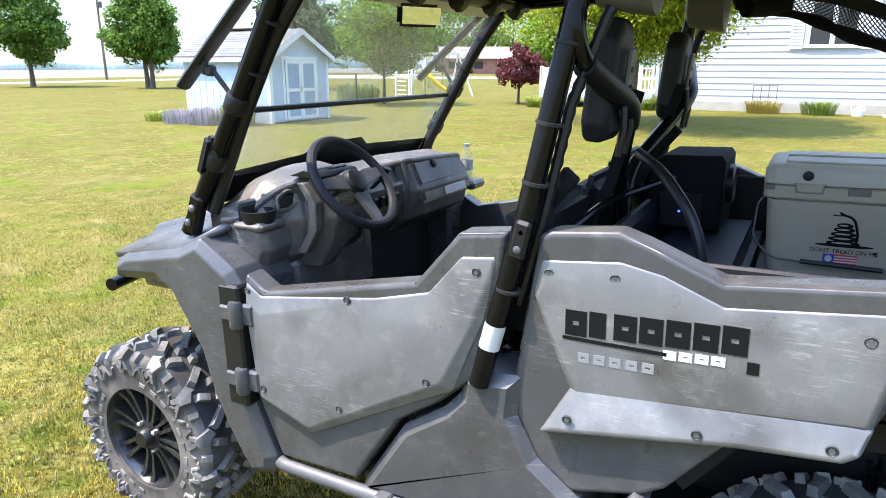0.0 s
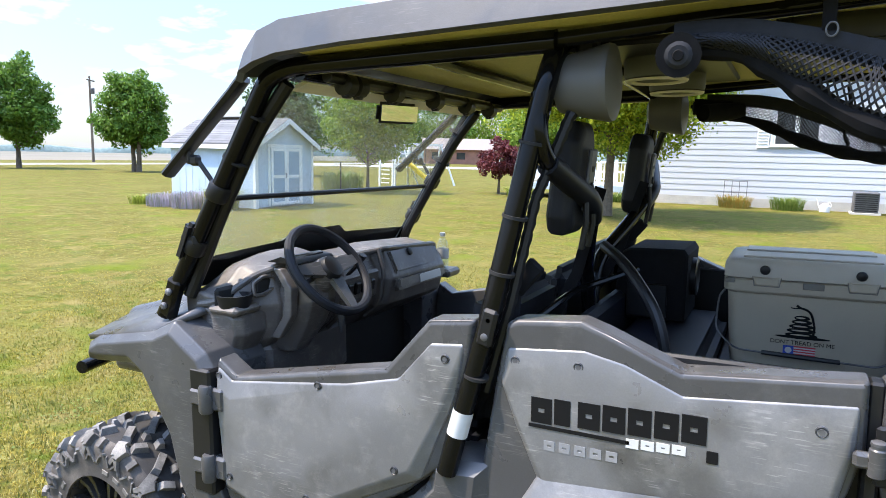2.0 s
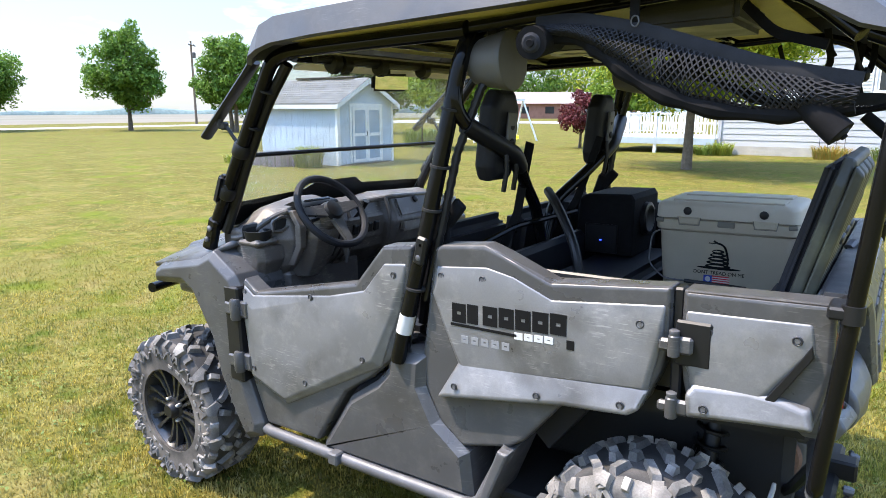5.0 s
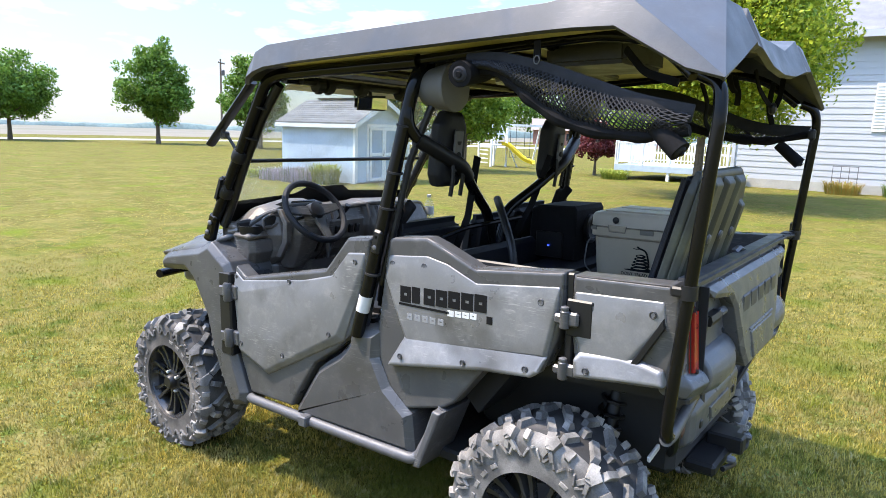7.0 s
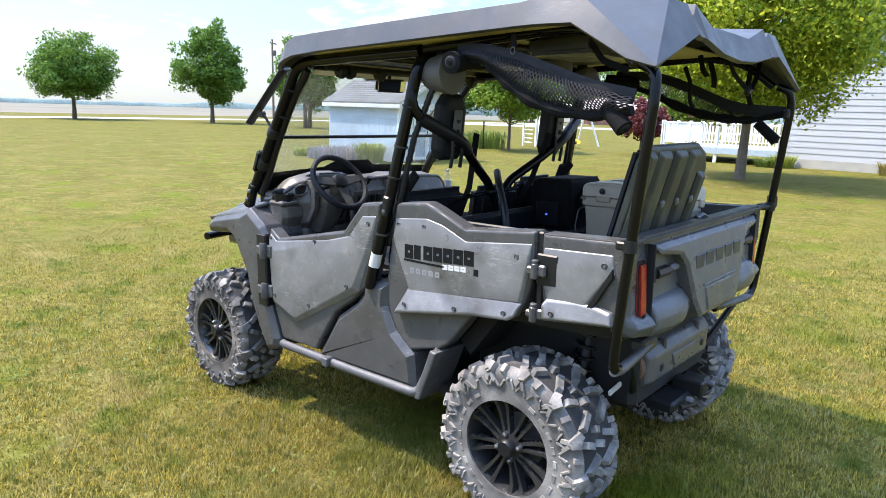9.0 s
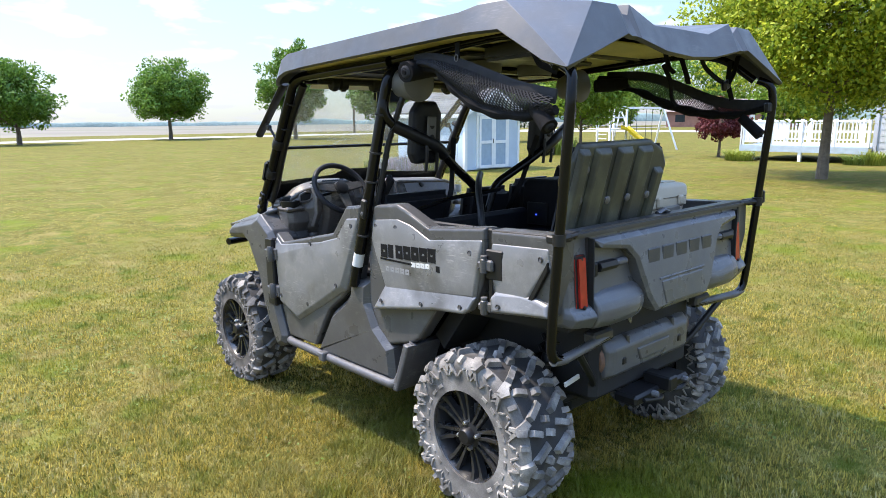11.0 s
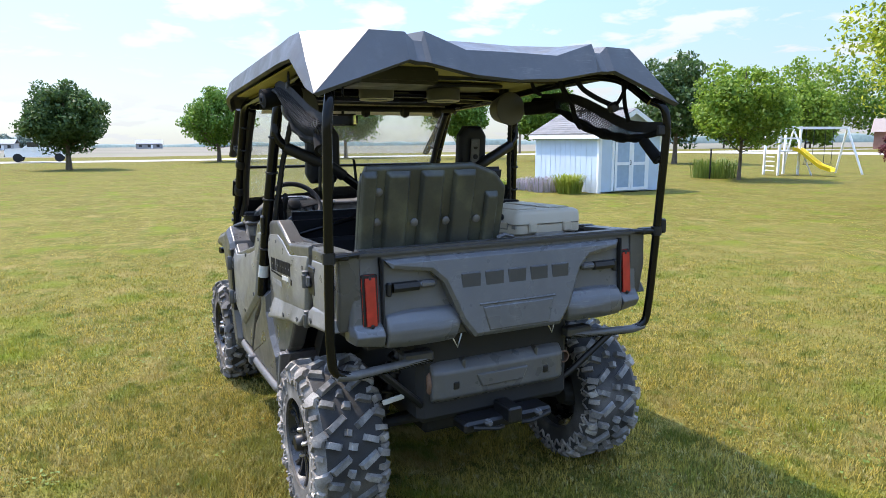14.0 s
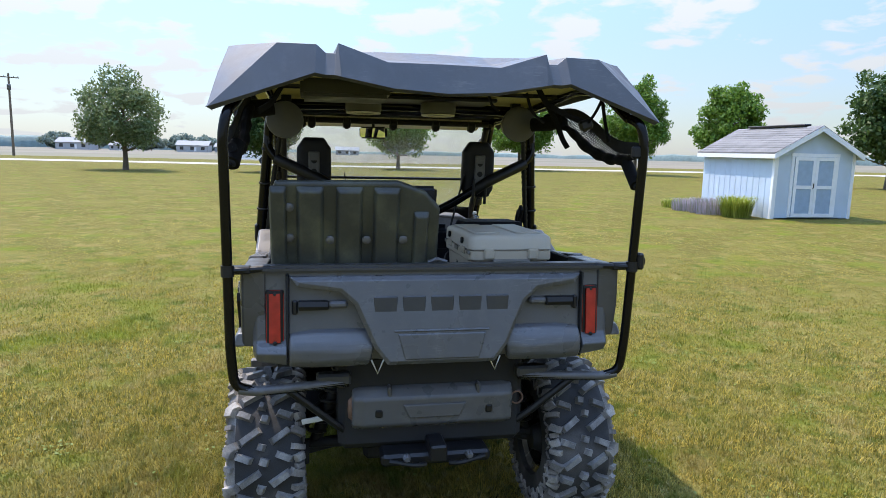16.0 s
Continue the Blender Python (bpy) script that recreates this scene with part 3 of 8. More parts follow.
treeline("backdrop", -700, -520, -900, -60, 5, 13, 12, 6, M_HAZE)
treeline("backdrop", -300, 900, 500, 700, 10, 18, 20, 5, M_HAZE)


# ---- trees ----
def blob_leaves(rng, centers, radii, per, leaf, flat=0.8):
    """Small two-triangle leaves, scattered through many clumps."""
    n = len(centers) * per
    idx = np.repeat(np.arange(len(centers)), per)
    d = rng.normal(size=(n, 3)); d /= np.linalg.norm(d, axis=1)[:, None]
    rad = radii[idx] * rng.uniform(0.35, 1.0, n) ** 0.5
    pos = centers[idx] + d * rad[:, None] * np.array([1, 1, flat])
    a = rng.normal(size=(n, 3)); a /= np.linalg.norm(a, axis=1)[:, None]
    b = np.cross(a, d + 0.3 * rng.normal(size=(n, 3))); b /= np.linalg.norm(b, axis=1)[:, None] + 1e-9
    s = leaf * rng.uniform(0.6, 1.3, n)[:, None]
    v = np.stack([pos - a * s, pos + b * s * 0.55, pos + a * s, pos - b * s * 0.55], axis=1).reshape(-1, 3)
    f = np.arange(n * 4).reshape(-1, 4)
    return v, f


def tree(name, x, y, h, rx, trunk_h, seed, leaves, leaf, leafmat, label, category="tree", clumps=90, per=80, trunk_r=0.16, top=0.5, cone=0.0, group="", turn=0.0, forks=1):
    """A tree: tapered trunk with limbs, and a crown of leaf clumps with gaps and an uneven edge."""
    rng = np.random.default_rng(seed)
    root = thing(name, pose(x, y, ground_z(x, y) - 0.03, 0, 0, turn), label, category, group)
    cz = trunk_h + (h - trunk_h) * 0.40
    rz = (h - trunk_h)
    u = rng.normal(size=(clumps, 3)); u /= np.linalg.norm(u, axis=1)[:, None]
    r = rng.uniform(0.30, 1.0, clumps) ** 0.45
    wob = 1 + 0.16 * np.sin(3 * np.arctan2(u[:, 1], u[:, 0]) + seed) + 0.12 * np.sin(5 * u[:, 2] * 3 + seed * 2)
    zz = np.where(u[:, 2] > 0, 0.60, 0.40)
    c = u * r[:, None] * np.stack([np.full(clumps, rx), np.full(clumps, rx), rz * zz], 1) * wob[:, None] * 0.86
    zf = c[:, 2] / rz + 0.40
    squeeze = 1 - cone * np.clip(zf - 0.3, 0, 1) - 0.35 * np.clip(0.25 - zf, 0, 1)
    c[:, :2] *= squeeze[:, None]
    c[:, 2] += cz
    radii = rng.uniform(0.16, 0.30, clumps) * rx
    v, f = blob_leaves(rng, c, radii, per, leaf)
    me = from_arrays("crown", v, f, leafmat)
    cr = new("crown", me); cr.parent = root
    bm = bmesh.new()
    for k in range(forks):
        off = (k - (forks - 1) / 2) * 0.5
        add_tube(bm, [(off, 0, 0), (off * 1.2, 0.02, trunk_h * 0.6), (off * 1.4 + 0.03, -0.02, trunk_h * 1.3), (off + 0.05, 0.03, cz), (0.02, 0, h * 0.86)],
                 [trunk_r * 1.35, trunk_r, trunk_r * 0.85, trunk_r * 0.5, 0.02], 9)
    for k in range(min(26, clumps)):
        p = Vector(c[k])
        s = Vector((0.02, 0, min(h * 0.75, max(trunk_h * 0.95, p.z - 0.55 * math.hypot(p.x, p.y)))))
        m = s.lerp(p, 0.5) + Vector((0, 0, -0.06 * rx))
        add_tube(bm, [s, m, p], [trunk_r * 0.38, trunk_r * 0.22, trunk_r * 0.07], 6)
    part("trunk", bm, M_BARK, root)
    return root


ROW = "trees along the lawn's far edge"
M_LEAFGREY = leaf_mat("grey_green_leaves", (0.09, 0.14, 0.055), (0.20, 0.25, 0.12), 0.4)
tree("maple_tree", -52.0, 28.3, 8.9, 3.1, 1.7, 1, 0, 0.13, M_LEAF, "full round green maple tree on the far lawn", group=ROW, clumps=190, per=110, cone=0.35)
tree("maple_tree", -41.8, 30.85, 8.0, 2.6, 1.4, 2, 0, 0.13, M_LEAF, "rounded green maple with a double trunk on the lawn", group=ROW, clumps=190, per=110, cone=0.3, forks=2)
tree("maple_tree", -60.0, 19.9, 7.0, 3.7, 1.6, 3, 0, 0.13, M_LEAF, "wide dome-shaped green maple on the far lawn", group=ROW, clumps=200, per=110, cone=0.05)
tree("maple_tree", -56.6, 7.3, 6.5, 3.2, 1.35, 4, 0, 0.13, M_LEAF, "young green tree with an open crown on the lawn", group=ROW, clumps=150, per=90, cone=0.45)
tree("maple_tree", -45.5, -3.65, 5.9, 2.7, 1.3, 5, 0, 0.12, M_LEAFDARK, "dense dark green maple on the far lawn", group=ROW, clumps=190, per=110, cone=0.3)
tree("maple_tree", -44.0, -12.7, 6.6, 3.2, 1.3, 6, 0, 0.11, M_LEAFGREY, "grey-green spreading tree on the far lawn", group=ROW, clumps=150, per=95, cone=0.4)
tree("yard_tree", -3.97, 17.98, 9.0, 4.05, 2.05, 11, 0, 0.068, M_LEAFNEAR, "large bright green maple beside the deck", clumps=360, per=300, trunk_r=0.125, cone=0.25)
tree("red_maple", -11.1, 26.4, 2.65, 1.12, 0.75, 12, 0, 0.08, M_LEAFRED, "small burgundy Japanese maple on the lawn", clumps=70, per=70, trunk_r=0.06)
tree("young_tree", -16.0, 22.8, 5.3, 2.2, 1.25, 13, 0, 0.09, M_LEAFYOUNG, "slender young green tree near the swing set", clumps=110, per=120, trunk_r=0.07)
tree("shade_tree", -31.5, 35.0, 7.9, 3.0, 1.5, 14, 0, 0.17, M_LEAFDARK, "green shade tree behind the shed", clumps=150, per=60, trunk_r=0.16)
for k, (x, y, h, r) in enumerate(((-58, 88, 13, 7), (-50, 94, 14, 7), (-42, 99, 14, 7), (-30, 100, 14, 7), (-22, 102, 14, 7), (-66, 80, 10, 5.5), (-49, 74, 8, 4), (-12, 98, 12, 6), (-25, 72, 8, 4.2))):
    x, y, h, r = 2 + (x - 2) * 1.42, -1 + (y + 1) * 1.42, h * 1.42, r * 1.42
    tree("background_tree", x, y, h, r, 1.0, 20 + k, 0, 0.36, M_LEAF if k % 2 else M_LEAFYOUNG, "leafy green tree in the distance behind the house", group="distant yard trees", clumps=120, per=60)
# leaf greens lightened to paint in the distance haze
M_LEAFHAZE = leaf_mat("hazy_leaves", (0.16, 0.21, 0.18), (0.22, 0.28, 0.23), 0.35)
for k, (x, y, h, r) in enumerate(((-400, -60, 8.5, 8), (-405, -74, 9.5, 9), (-395, -88, 8, 8), (-402, -34, 9, 8), (-398, -47, 7, 7), (-405, -104, 10, 9), (-398, -120, 9, 8), (-402, -22, 6.5, 6), (-400, -138, 9, 9))):
    tree("background_tree", x, y, h, r, 1.0, 40 + k, 0, 0.9, M_LEAFHAZE, "far tree near the farm houses, paled by painted haze", group="far farm trees", clumps=70, per=40)


# ---- utility poles ----
def utility_pole(x, y, h):
    root = thing("utility_pole", pose(x, y, ground_z(x, y), 0, 0, -55), "tall wooden utility pole with crossarm beside the road", "utility pole", "poles along the road")
    part("shaft", tube([(0, 0, -0.2), (0, 0, h)], [0.16, 0.11], 10), M_POLE, root)
    part("crossarm", box((0, 0.12, h - 0.5), (2.2, 0.1, 0.12), 0.01), M_POLE, root)
    part("transformer", lathe([(0.2, 0), (0.22, 0.05), (0.22, 0.6), (0.16, 0.68)], 14, pose(0.1, 0.32, h - 2.0)), M_STEEL, root, "grey transformer can")
    for dx in (-0.95, -0.5, 0.5, 0.95):
        part("insulator", lathe([(0.04, 0), (0.06, 0.06), (0.03, 0.14)], 8, pose(dx, 0.12, h - 0.44)), M_PALE, root)


utility_pole(-71.2, 47.9, 9.8)
utility_pole(-86, -36, 9.8)

# ---- the shed ----
SX, SY0, SY1, SXB = -13.42, 12.94, 15.67, -17.05


def build_shed():
    root = thing("garden_shed", pose(SX, SY0, -0.06), "pale blue wooden shed with grey shingle roof and white trim", "shed")
    L, Wd, he, ha = SXB - SX, SY1 - SY0, 2.0, 2.74
    t = 0.08
    def wall(name, pts, a, b):
        bm = bmesh.new()
        add_loops(bm, [[Vector(p) + Vector(a) for p in pts], [Vector(p) + Vector(b) for p in pts]])
        return part(name, bm, M_SHED, root)
    gable = [(0, 0, 0), (0, Wd, 0), (0, Wd, he), (0, Wd / 2, ha), (0, 0, he)]
    wall("front_wall", gable, (0, 0, 0), (-t, 0, 0))
    wall("back_wall", gable, (L, 0, 0), (L + t, 0, 0))
    long = [(-t, 0, 0), (L + t, 0, 0), (L + t, 0, he), (-t, 0, he)]
    left = wall("side_wall", long, (0, 0.001, 0), (0, t, 0))
    wall("side_wall", long, (0, Wd - t, 0), (0, Wd - 0.001, 0))
    # grooves of the panel siding
    for wallpart, n in ((left, 12),):
        for k in range(1, n):
            part("batten", box((-t + (L + 2 * t) * k / n, -0.004, he / 2), (0.03, 0.005, he - 0.06)), M_SHED, wallpart)
    # roof slabs and shingle courses
    o, s = 0.16, (ha - he) / (Wd / 2)
    for side in (0, 1):
        ye, yr = (-o, Wd / 2) if side == 0 else (Wd + o, Wd / 2)
        ze, zr = he - s * o, ha
        slab = bmesh.new()
        pts = [(0.18, ye, ze), (0.18, yr, zr), (L - 0.18, yr, zr), (L - 0.18, ye, ze)]
        add_loops(slab, [[Vector(p) + Vector((0, 0, 0.02)) for p in pts], [Vector(p) + Vector((0, 0, 0.07)) for p in pts]])
        roof = part("roof_slope", slab, M_SHINGLE, root, "grey asphalt shingle slope")
        rows = 11
        for k in range(rows):
            f0, f1 = k / rows, (k + 1) / rows
            course = bmesh.new()
            a = Vector((0, ye + (yr - ye) * f0, ze + (zr - ze) * f0 + 0.085))
            b = Vector((0, ye + (yr - ye) * f1, ze + (zr - ze) * f1 + 0.076))
            x0, x1 = 0.19, L - 0.19
            add_loops(course, [[a + Vector((x0, 0, -0.012)), b + Vector((x0, 0, -0.012)), b + Vector((x0, 0, 0)), a + Vector((x0, 0, 0))],
                               [a + Vector((x1, 0, -0.012)), b + Vector((x1, 0, -0.012)), b + Vector((x1, 0, 0)), a + Vector((x1, 0, 0))]])
            part("shingle_course", course, M_SHINGLE, roof)
        # rake and eave boards
        bm = bmesh.new()
        add_loops(bm, [[Vector((0.16, ye, ze - 0.10)), Vector((0.16, yr, zr - 0.10)), Vector((0.16, yr, zr + 0.06)), Vector((0.16, ye, ze + 0.06))],
                       [Vector((0.20, ye, ze - 0.10)), Vector((0.20, yr, zr - 0.10)), Vector((0.20, yr, zr + 0.06)), Vector((0.20, ye, ze + 0.06))]])
        part("rake_board", bm, M_SHEDTRIM, root, "white rake board")
        part("eave_board", box((L / 2, ye, ze - 0.03), (-L + 0.36, 0.03, 0.13)), M_SHEDTRIM, root, "white eave board")
    part("ridge_vent", box((L / 2, Wd / 2, ha + 0.11), (-L - 0.9, 0.24, 0.06), 0.02), M_BLACK, root, "dark ridge vent")
    for y in (0.05, Wd - 0.05):
        part("corner_trim", box((0.012, y, he / 2), (0.024, 0.10, he)), M_SHEDTRIM, root, "white corner board")
    part("corner_trim", box((0.02 - 0.05, -0.012, he / 2), (0.10, 0.024, he)), M_SHEDTRIM, root)
    # double door with panels
    dw, dh, yc = 0.70, 1.78, Wd / 2 - 0.02
    for sgn in (-1, 1):
        y = yc + sgn * (dw / 2 + 0.004)
        d = part("door", box((0.03, y, 0.10 + dh / 2), (0.04, dw, dh)), M_SHEDDOOR, root, "slate blue shed door with white boards")
        for dy in (-dw / 2 + 0.045, dw / 2 - 0.045):
            part("stile", box((0.058, y + dy, 0.10 + dh / 2), (0.018, 0.09, dh)), M_SHEDTRIM, d)
        for z in (0.15, 0.10 + dh * 0.5, 0.05 + dh):
            part("rail", box((0.058, y, z), (0.018, dw - 0.182, 0.10)), M_SHEDTRIM, d)
    part("door_handle", tube([(0.075, yc - 0.06, 0.95), (0.11, yc - 0.06, 0.97), (0.11, yc - 0.06, 1.08), (0.075, yc - 0.06, 1.10)], 0.012, 8), M_BLACK, root)
    part("door_frame", box((0.02, yc, 0.10 + dh + 0.06), (0.03, 2 * dw + 0.24, 0.10)), M_SHEDTRIM, root)
    for sgn in (-1, 1):
        part("door_frame", box((0.02, yc + sgn * (dw + 0.06), 0.10 + dh / 2), (0.03, 0.09, dh)), M_SHEDTRIM, root)
    part("skid", box((L / 2, Wd / 2, 0.0), (-L, Wd - 0.1, 0.12)), M_FOUND, root)
    return root


build_shed()


def plant(name, x, y, n, spread, h, w, material, label, category, seed, arch=0.6):
    """A clump of arching blades."""
    rng = np.random.default_rng(seed)
    v, f = [], []
    for k in range(n):
        a, r = rng.uniform(0, 2 * math.pi), spread * rng.uniform(0, 1) ** 0.6
        p = np.array([r * math.cos(a), r * math.sin(a), 0])
        d = np.array([math.cos(a + rng.normal() * 0.6), math.sin(a + rng.normal() * 0.6), 0])
        hh, s = h * rng.uniform(0.6, 1.1), np.array([-d[1], d[0], 0]) * w * 0.5
        i = len(v)
        for q, z, ww in ((0, 0, 1), (0.12, 0.55, 1), (0.38 * arch / 0.6, 0.95, 0.7), (0.75 * arch / 0.6, 1.0, 0.15)):
            c = p + d * q * hh * arch * 1.3 + np.array([0, 0, z * hh])
            v += [c - s * ww, c + s * ww]
        f += [(i, i + 1, i + 3, i + 2), (i + 2, i + 3, i + 5, i + 4), (i + 4, i + 5, i + 7, i + 6)]
    ob = new(name, from_arrays(name, np.array(v), np.array(f), material))
    ob.location = (x, y, ground_z(x, y) - 0.02)
    return tagged(ob, label, category)


plant("daylily_clump", -14.0, 12.2, 700, 0.42, 0.62, 0.024, M_LILY, "yellow-green daylily clump beside the shed", "plant", 1)
plant("lavender_bush", -15.1, 12.05, 900, 0.62, 0.50, 0.014, M_LAVENDER, "greyish purple lavender bush beside the shed", "plant", 2, 0.35)
plant("lavender_bush", -16.2, 11.95, 700, 0.55, 0.42, 0.014, M_LAVENDER, "greyish purple lavender bush beside the shed", "plant", 3, 0.35)
plant("daylily_clump", -17.5, 12.15, 300, 0.4, 0.28, 0.022, M_LILY, "small yellow-green daylily at the shed's corner", "plant", 4)
plant("tall_grass_patch", -17.7, 23.2, 800, 1.0, 0.85, 0.022, M_WILD, "patch of tall green weeds on the lawn", "plant", 5, 0.45)
post = thing("fence_post", pose(-17.2, 22.4, -0.05), "thin dark metal post on the lawn", "post")
part("stake", tube([(0, 0, 0), (0, 0, 1.35)], 0.035, 8), M_MATTE, post)


# ---- the swing set ----
def build_swing_set():
    root = thing("swing_set", pose(-17.7, 27.8, 0, 0, 0, 75), "white playground swing set with a yellow slide", "swing set")
    for x, y0 in ((-0.55, 0), (0.55, 0)):
        for y in (-0.5, 0.5):
            part("tower_post", box((x, y, 1.15), (0.09, 0.09, 2.3)), M_DECKWHITE, root)
    part("platform", box((0, 0, 1.15), (1.1, 1.0, 0.08)), M_DECKWHITE, root)
    for z in (1.75, 2.28):
        for y in (-0.5, 0.5):
            part("tower_rail", box((0, y, z), (1.2, 0.06, 0.08)), M_DECKWHITE, root)
    part("swing_beam", box((2.0, 0, 2.25), (3.4, 0.1, 0.12)), M_DECKWHITE, root)
    for s in (-1, 1):
        part("swing_leg", tube([(3.6, 0, 2.25), (3.9, s * 0.85, 0)], 0.05, 8), M_DECKWHITE, root)
        part("brace", tube([(0.55, 0.0, 2.2), (0.9, s * 1.0, 0)], 0.04, 8), M_DECKWHITE, root)
    for k in range(5):
        part("ladder_rung", box((-0.62, 0, 0.22 + 0.22 * k), (0.05, 0.6, 0.05)), M_DECKWHITE, root)
    for x in (1.5, 2.6):
        for s in (-0.22, 0.22):
            part("swing_rope", tube([(x + s, 0, 2.2), (x + s, 0, 0.5)], 0.012, 6), M_WEB, root)
        part("swing_seat", box((x, 0, 0.5), (0.48, 0.2, 0.03), 0.01), M_BLACK, root)
    bm = bmesh.new()
    prof = [(-0.30, 0.16), (-0.33, 0.18), (-0.29, 0.0), (0.29, 0.0), (0.33, 0.18), (0.30, 0.16), (0.26, 0.03), (-0.26, 0.03)]
    line = [(0.3, -0.5, 1.18), (0.50, -0.70, 1.10), (0.75, -1.08, 0.72), (1.0, -1.48, 0.36), (1.25, -1.9, 0.20)]
    loops = []
    for p in line:
        loops.append([(p[0] + a * 0.86, p[1] + a * 0.5, p[2] + b) for a, b in prof])
    add_loops(bm, loops)
    part("slide", bm, M_YELLOW, root, "bright yellow plastic slide")
    return root


build_swing_set()

# ---- the white house and its deck ----
HY, HX0, HX1, HH = 25.7, -4.9, 13.0, 5.4


def build_house():
    root = thing("white_house", pose(0, HY, 0), "white house with horizontal vinyl siding and shuttered windows", "house")
    part("foundation", box(((HX0 + HX1) / 2, 4.03, 0.16), (HX1 - HX0 - 0.06, 8.0, 0.36)), M_FOUND, root, "low concrete foundation")
    wins = [(1.0, 2.3, 1.7, 1.6), (9.5, 2.3, 1.5, 1.6)]        # centre x, sill z, width, height
    wall = part("wall", box(((HX0 + HX1) / 2, 4.06, 0.3 + HH / 2), (HX1 - HX0, 8.0, HH)), M_SIDING, root)
    n, step = 0, 0.23
    z = 0.34
    shared = {}
    while z < 0.3 + HH - 0.05:
        spans = [(HX0, HX1)]
        for cx, sz, w, h in wins:
            if z + step > sz and z < sz + h:
                spans = [q for a, b in spans for q in ((a, min(b, cx - w / 2)), (max(a, cx + w / 2), b)) if q[1] - q[0] > 0.01]
        for a, b in spans:
            key = (round(a, 2), round(b, 2))
            if key not in shared:
                bm = bmesh.new()
                add_loops(bm, [[Vector((a, 0.058, 0)), Vector((a, 0.036, 0)), Vector((a, 0.052, step)), Vector((a, 0.058, step))],
                               [Vector((b, 0.058, 0)), Vector((b, 0.036, 0)), Vector((b, 0.052, step)), Vector((b, 0.058, step))]])
                ob = part("siding_board", bm, M_SIDING, wall)
                shared[key] = ob.data
            else:
                ob = new("siding_board", shared[key]); ob.parent = wall
            ob.location = (0, 0, z)
        z += step
    part("corner_trim", box((HX0 + 0.02, 0.03, 0.3 + HH / 2), (0.14, 0.06, HH)), M_SIDING, root)
    for cx, sz, w, h in wins:
        win = part("window", box((cx, 0.03, sz + h / 2), (w, 0.03, h)), M_DECKWHITE, root)
        for s in (-1, 1):
            part("pane", box((cx + s * w * 0.23, 0.008, sz + h / 2), (w * 0.36, 0.014, h * 0.86)), M_WINDOW, win)
            part("frame", box((cx + s * (w / 2 - 0.03), 0.002, sz + h / 2), (0.07, 0.03, h)), M_DECKWHITE, win)
        part("frame", box((cx, 0.0, sz + h / 2), (0.09, 0.03, h)), M_DECKWHITE, win)
        for zz in (sz + 0.03, sz + h - 0.03):
            part("sill", box((cx, -0.004, zz), (w + 0.06, 0.05, 0.08)), M_DECKWHITE, win)
        for s in (-1, 1):
            sh = part("shutter", box((cx + s * (w / 2 + 0.26), 0.01, sz + h / 2), (0.42, 0.03, h + 0.1), 0.004), M_DECKWHITE, root)
            for k in range(14):
                part("louvre", box((cx + s * (w / 2 + 0.26), -0.008, sz + 0.08 + (h - 0.16) * k / 13), (0.32, 0.012, 0.05), 0, pose(0, 0, 0, 28)), M_DECKWHITE, sh)
    # roof
    bm = bmesh.new()
    pts = [(-0.4, 5.55), (4.0, 7.6), (8.5, 5.55), (8.5, 5.75), (4.0, 7.82), (-0.4, 5.75)]
    add_loops(bm, [[(HX0 - 0.35, y, zz) for y, zz in pts], [(HX1 + 0.3, y, zz) for y, zz in pts]])
    part("roof", bm, M_SHINGLE, root, "grey shingle roof with white fascia")
    part("fascia", box(((HX0 + HX1) / 2, -0.42, 5.62), (HX1 - HX0 + 0.7, 0.04, 0.24)), M_SIDING, root)
    part("vent", box((4.6, 0.02, 0.5), (0.5, 0.05, 0.25), 0.01), M_STEEL, root)
    return root


build_house()

ac = thing("air_conditioner", pose(3.3, 24.9, 0), "grey metal air conditioning unit beside the house", "air conditioner")
part("cabinet", box((0, 0, 0.42), (0.75, 0.75, 0.72), 0.03), M_STEEL, ac)
for k in range(9):
    part("grille_slat", box((0, -0.38, 0.14 + 0.07 * k), (0.66, 0.012, 0.03)), M_BLACK, ac)
part("base_pad", box((0, 0, 0.03), (0.9, 0.9, 0.08), 0.01), M_FOUND, ac)

jug = thing("watering_can", pose(2.1, 24.95, 0.0), "white plastic watering can standing at the house wall", "watering can")
part("body", lathe([(0.17, 0), (0.18, 0.02), (0.16, 0.22), (0.09, 0.30), (0.06, 0.32)], 18), M_DECKWHITE, jug)
part("spout", tube([(-0.13, -0.02, 0.06), (-0.22, -0.02, 0.26), (-0.27, -0.02, 0.44), (-0.31, -0.02, 0.46)], [0.03, 0.024, 0.02, 0.028], 10), M_DECKWHITE, jug)
part("handle", tube([(0.06, 0, 0.31), (0.14, 0, 0.36), (0.20, 0, 0.27), (0.165, 0, 0.14)], 0.014, 8, bend=0.05), M_DECKWHITE, jug)

plant("perennial_clump", -0.9, 25.0, 420, 0.6, 0.46, 0.02, M_ORANGEBLOOM, "dry orange-yellow perennials at the house wall", "plant", 6)
plant("shrub", 0.9, 25.0, 520, 0.55, 0.48, 0.016, M_WILD, "small grey-green shrub at the house wall", "plant", 7)
plant("daylily_clump", -4.6, 25.0, 380, 0.4, 0.5, 0.02, M_LILY, "yellow-green daylily at the house corner", "plant", 8)
trellis = thing("metal_trellis", pose(-0.9, 25.35, 0), "low grey metal plant rack at the house wall", "rack")
for x in (-0.4, -0.13, 0.13, 0.4):
    part("upright", tube([(x, 0, 0), (x, 0, 1.0)], 0.012, 6), M_STEEL, trellis)
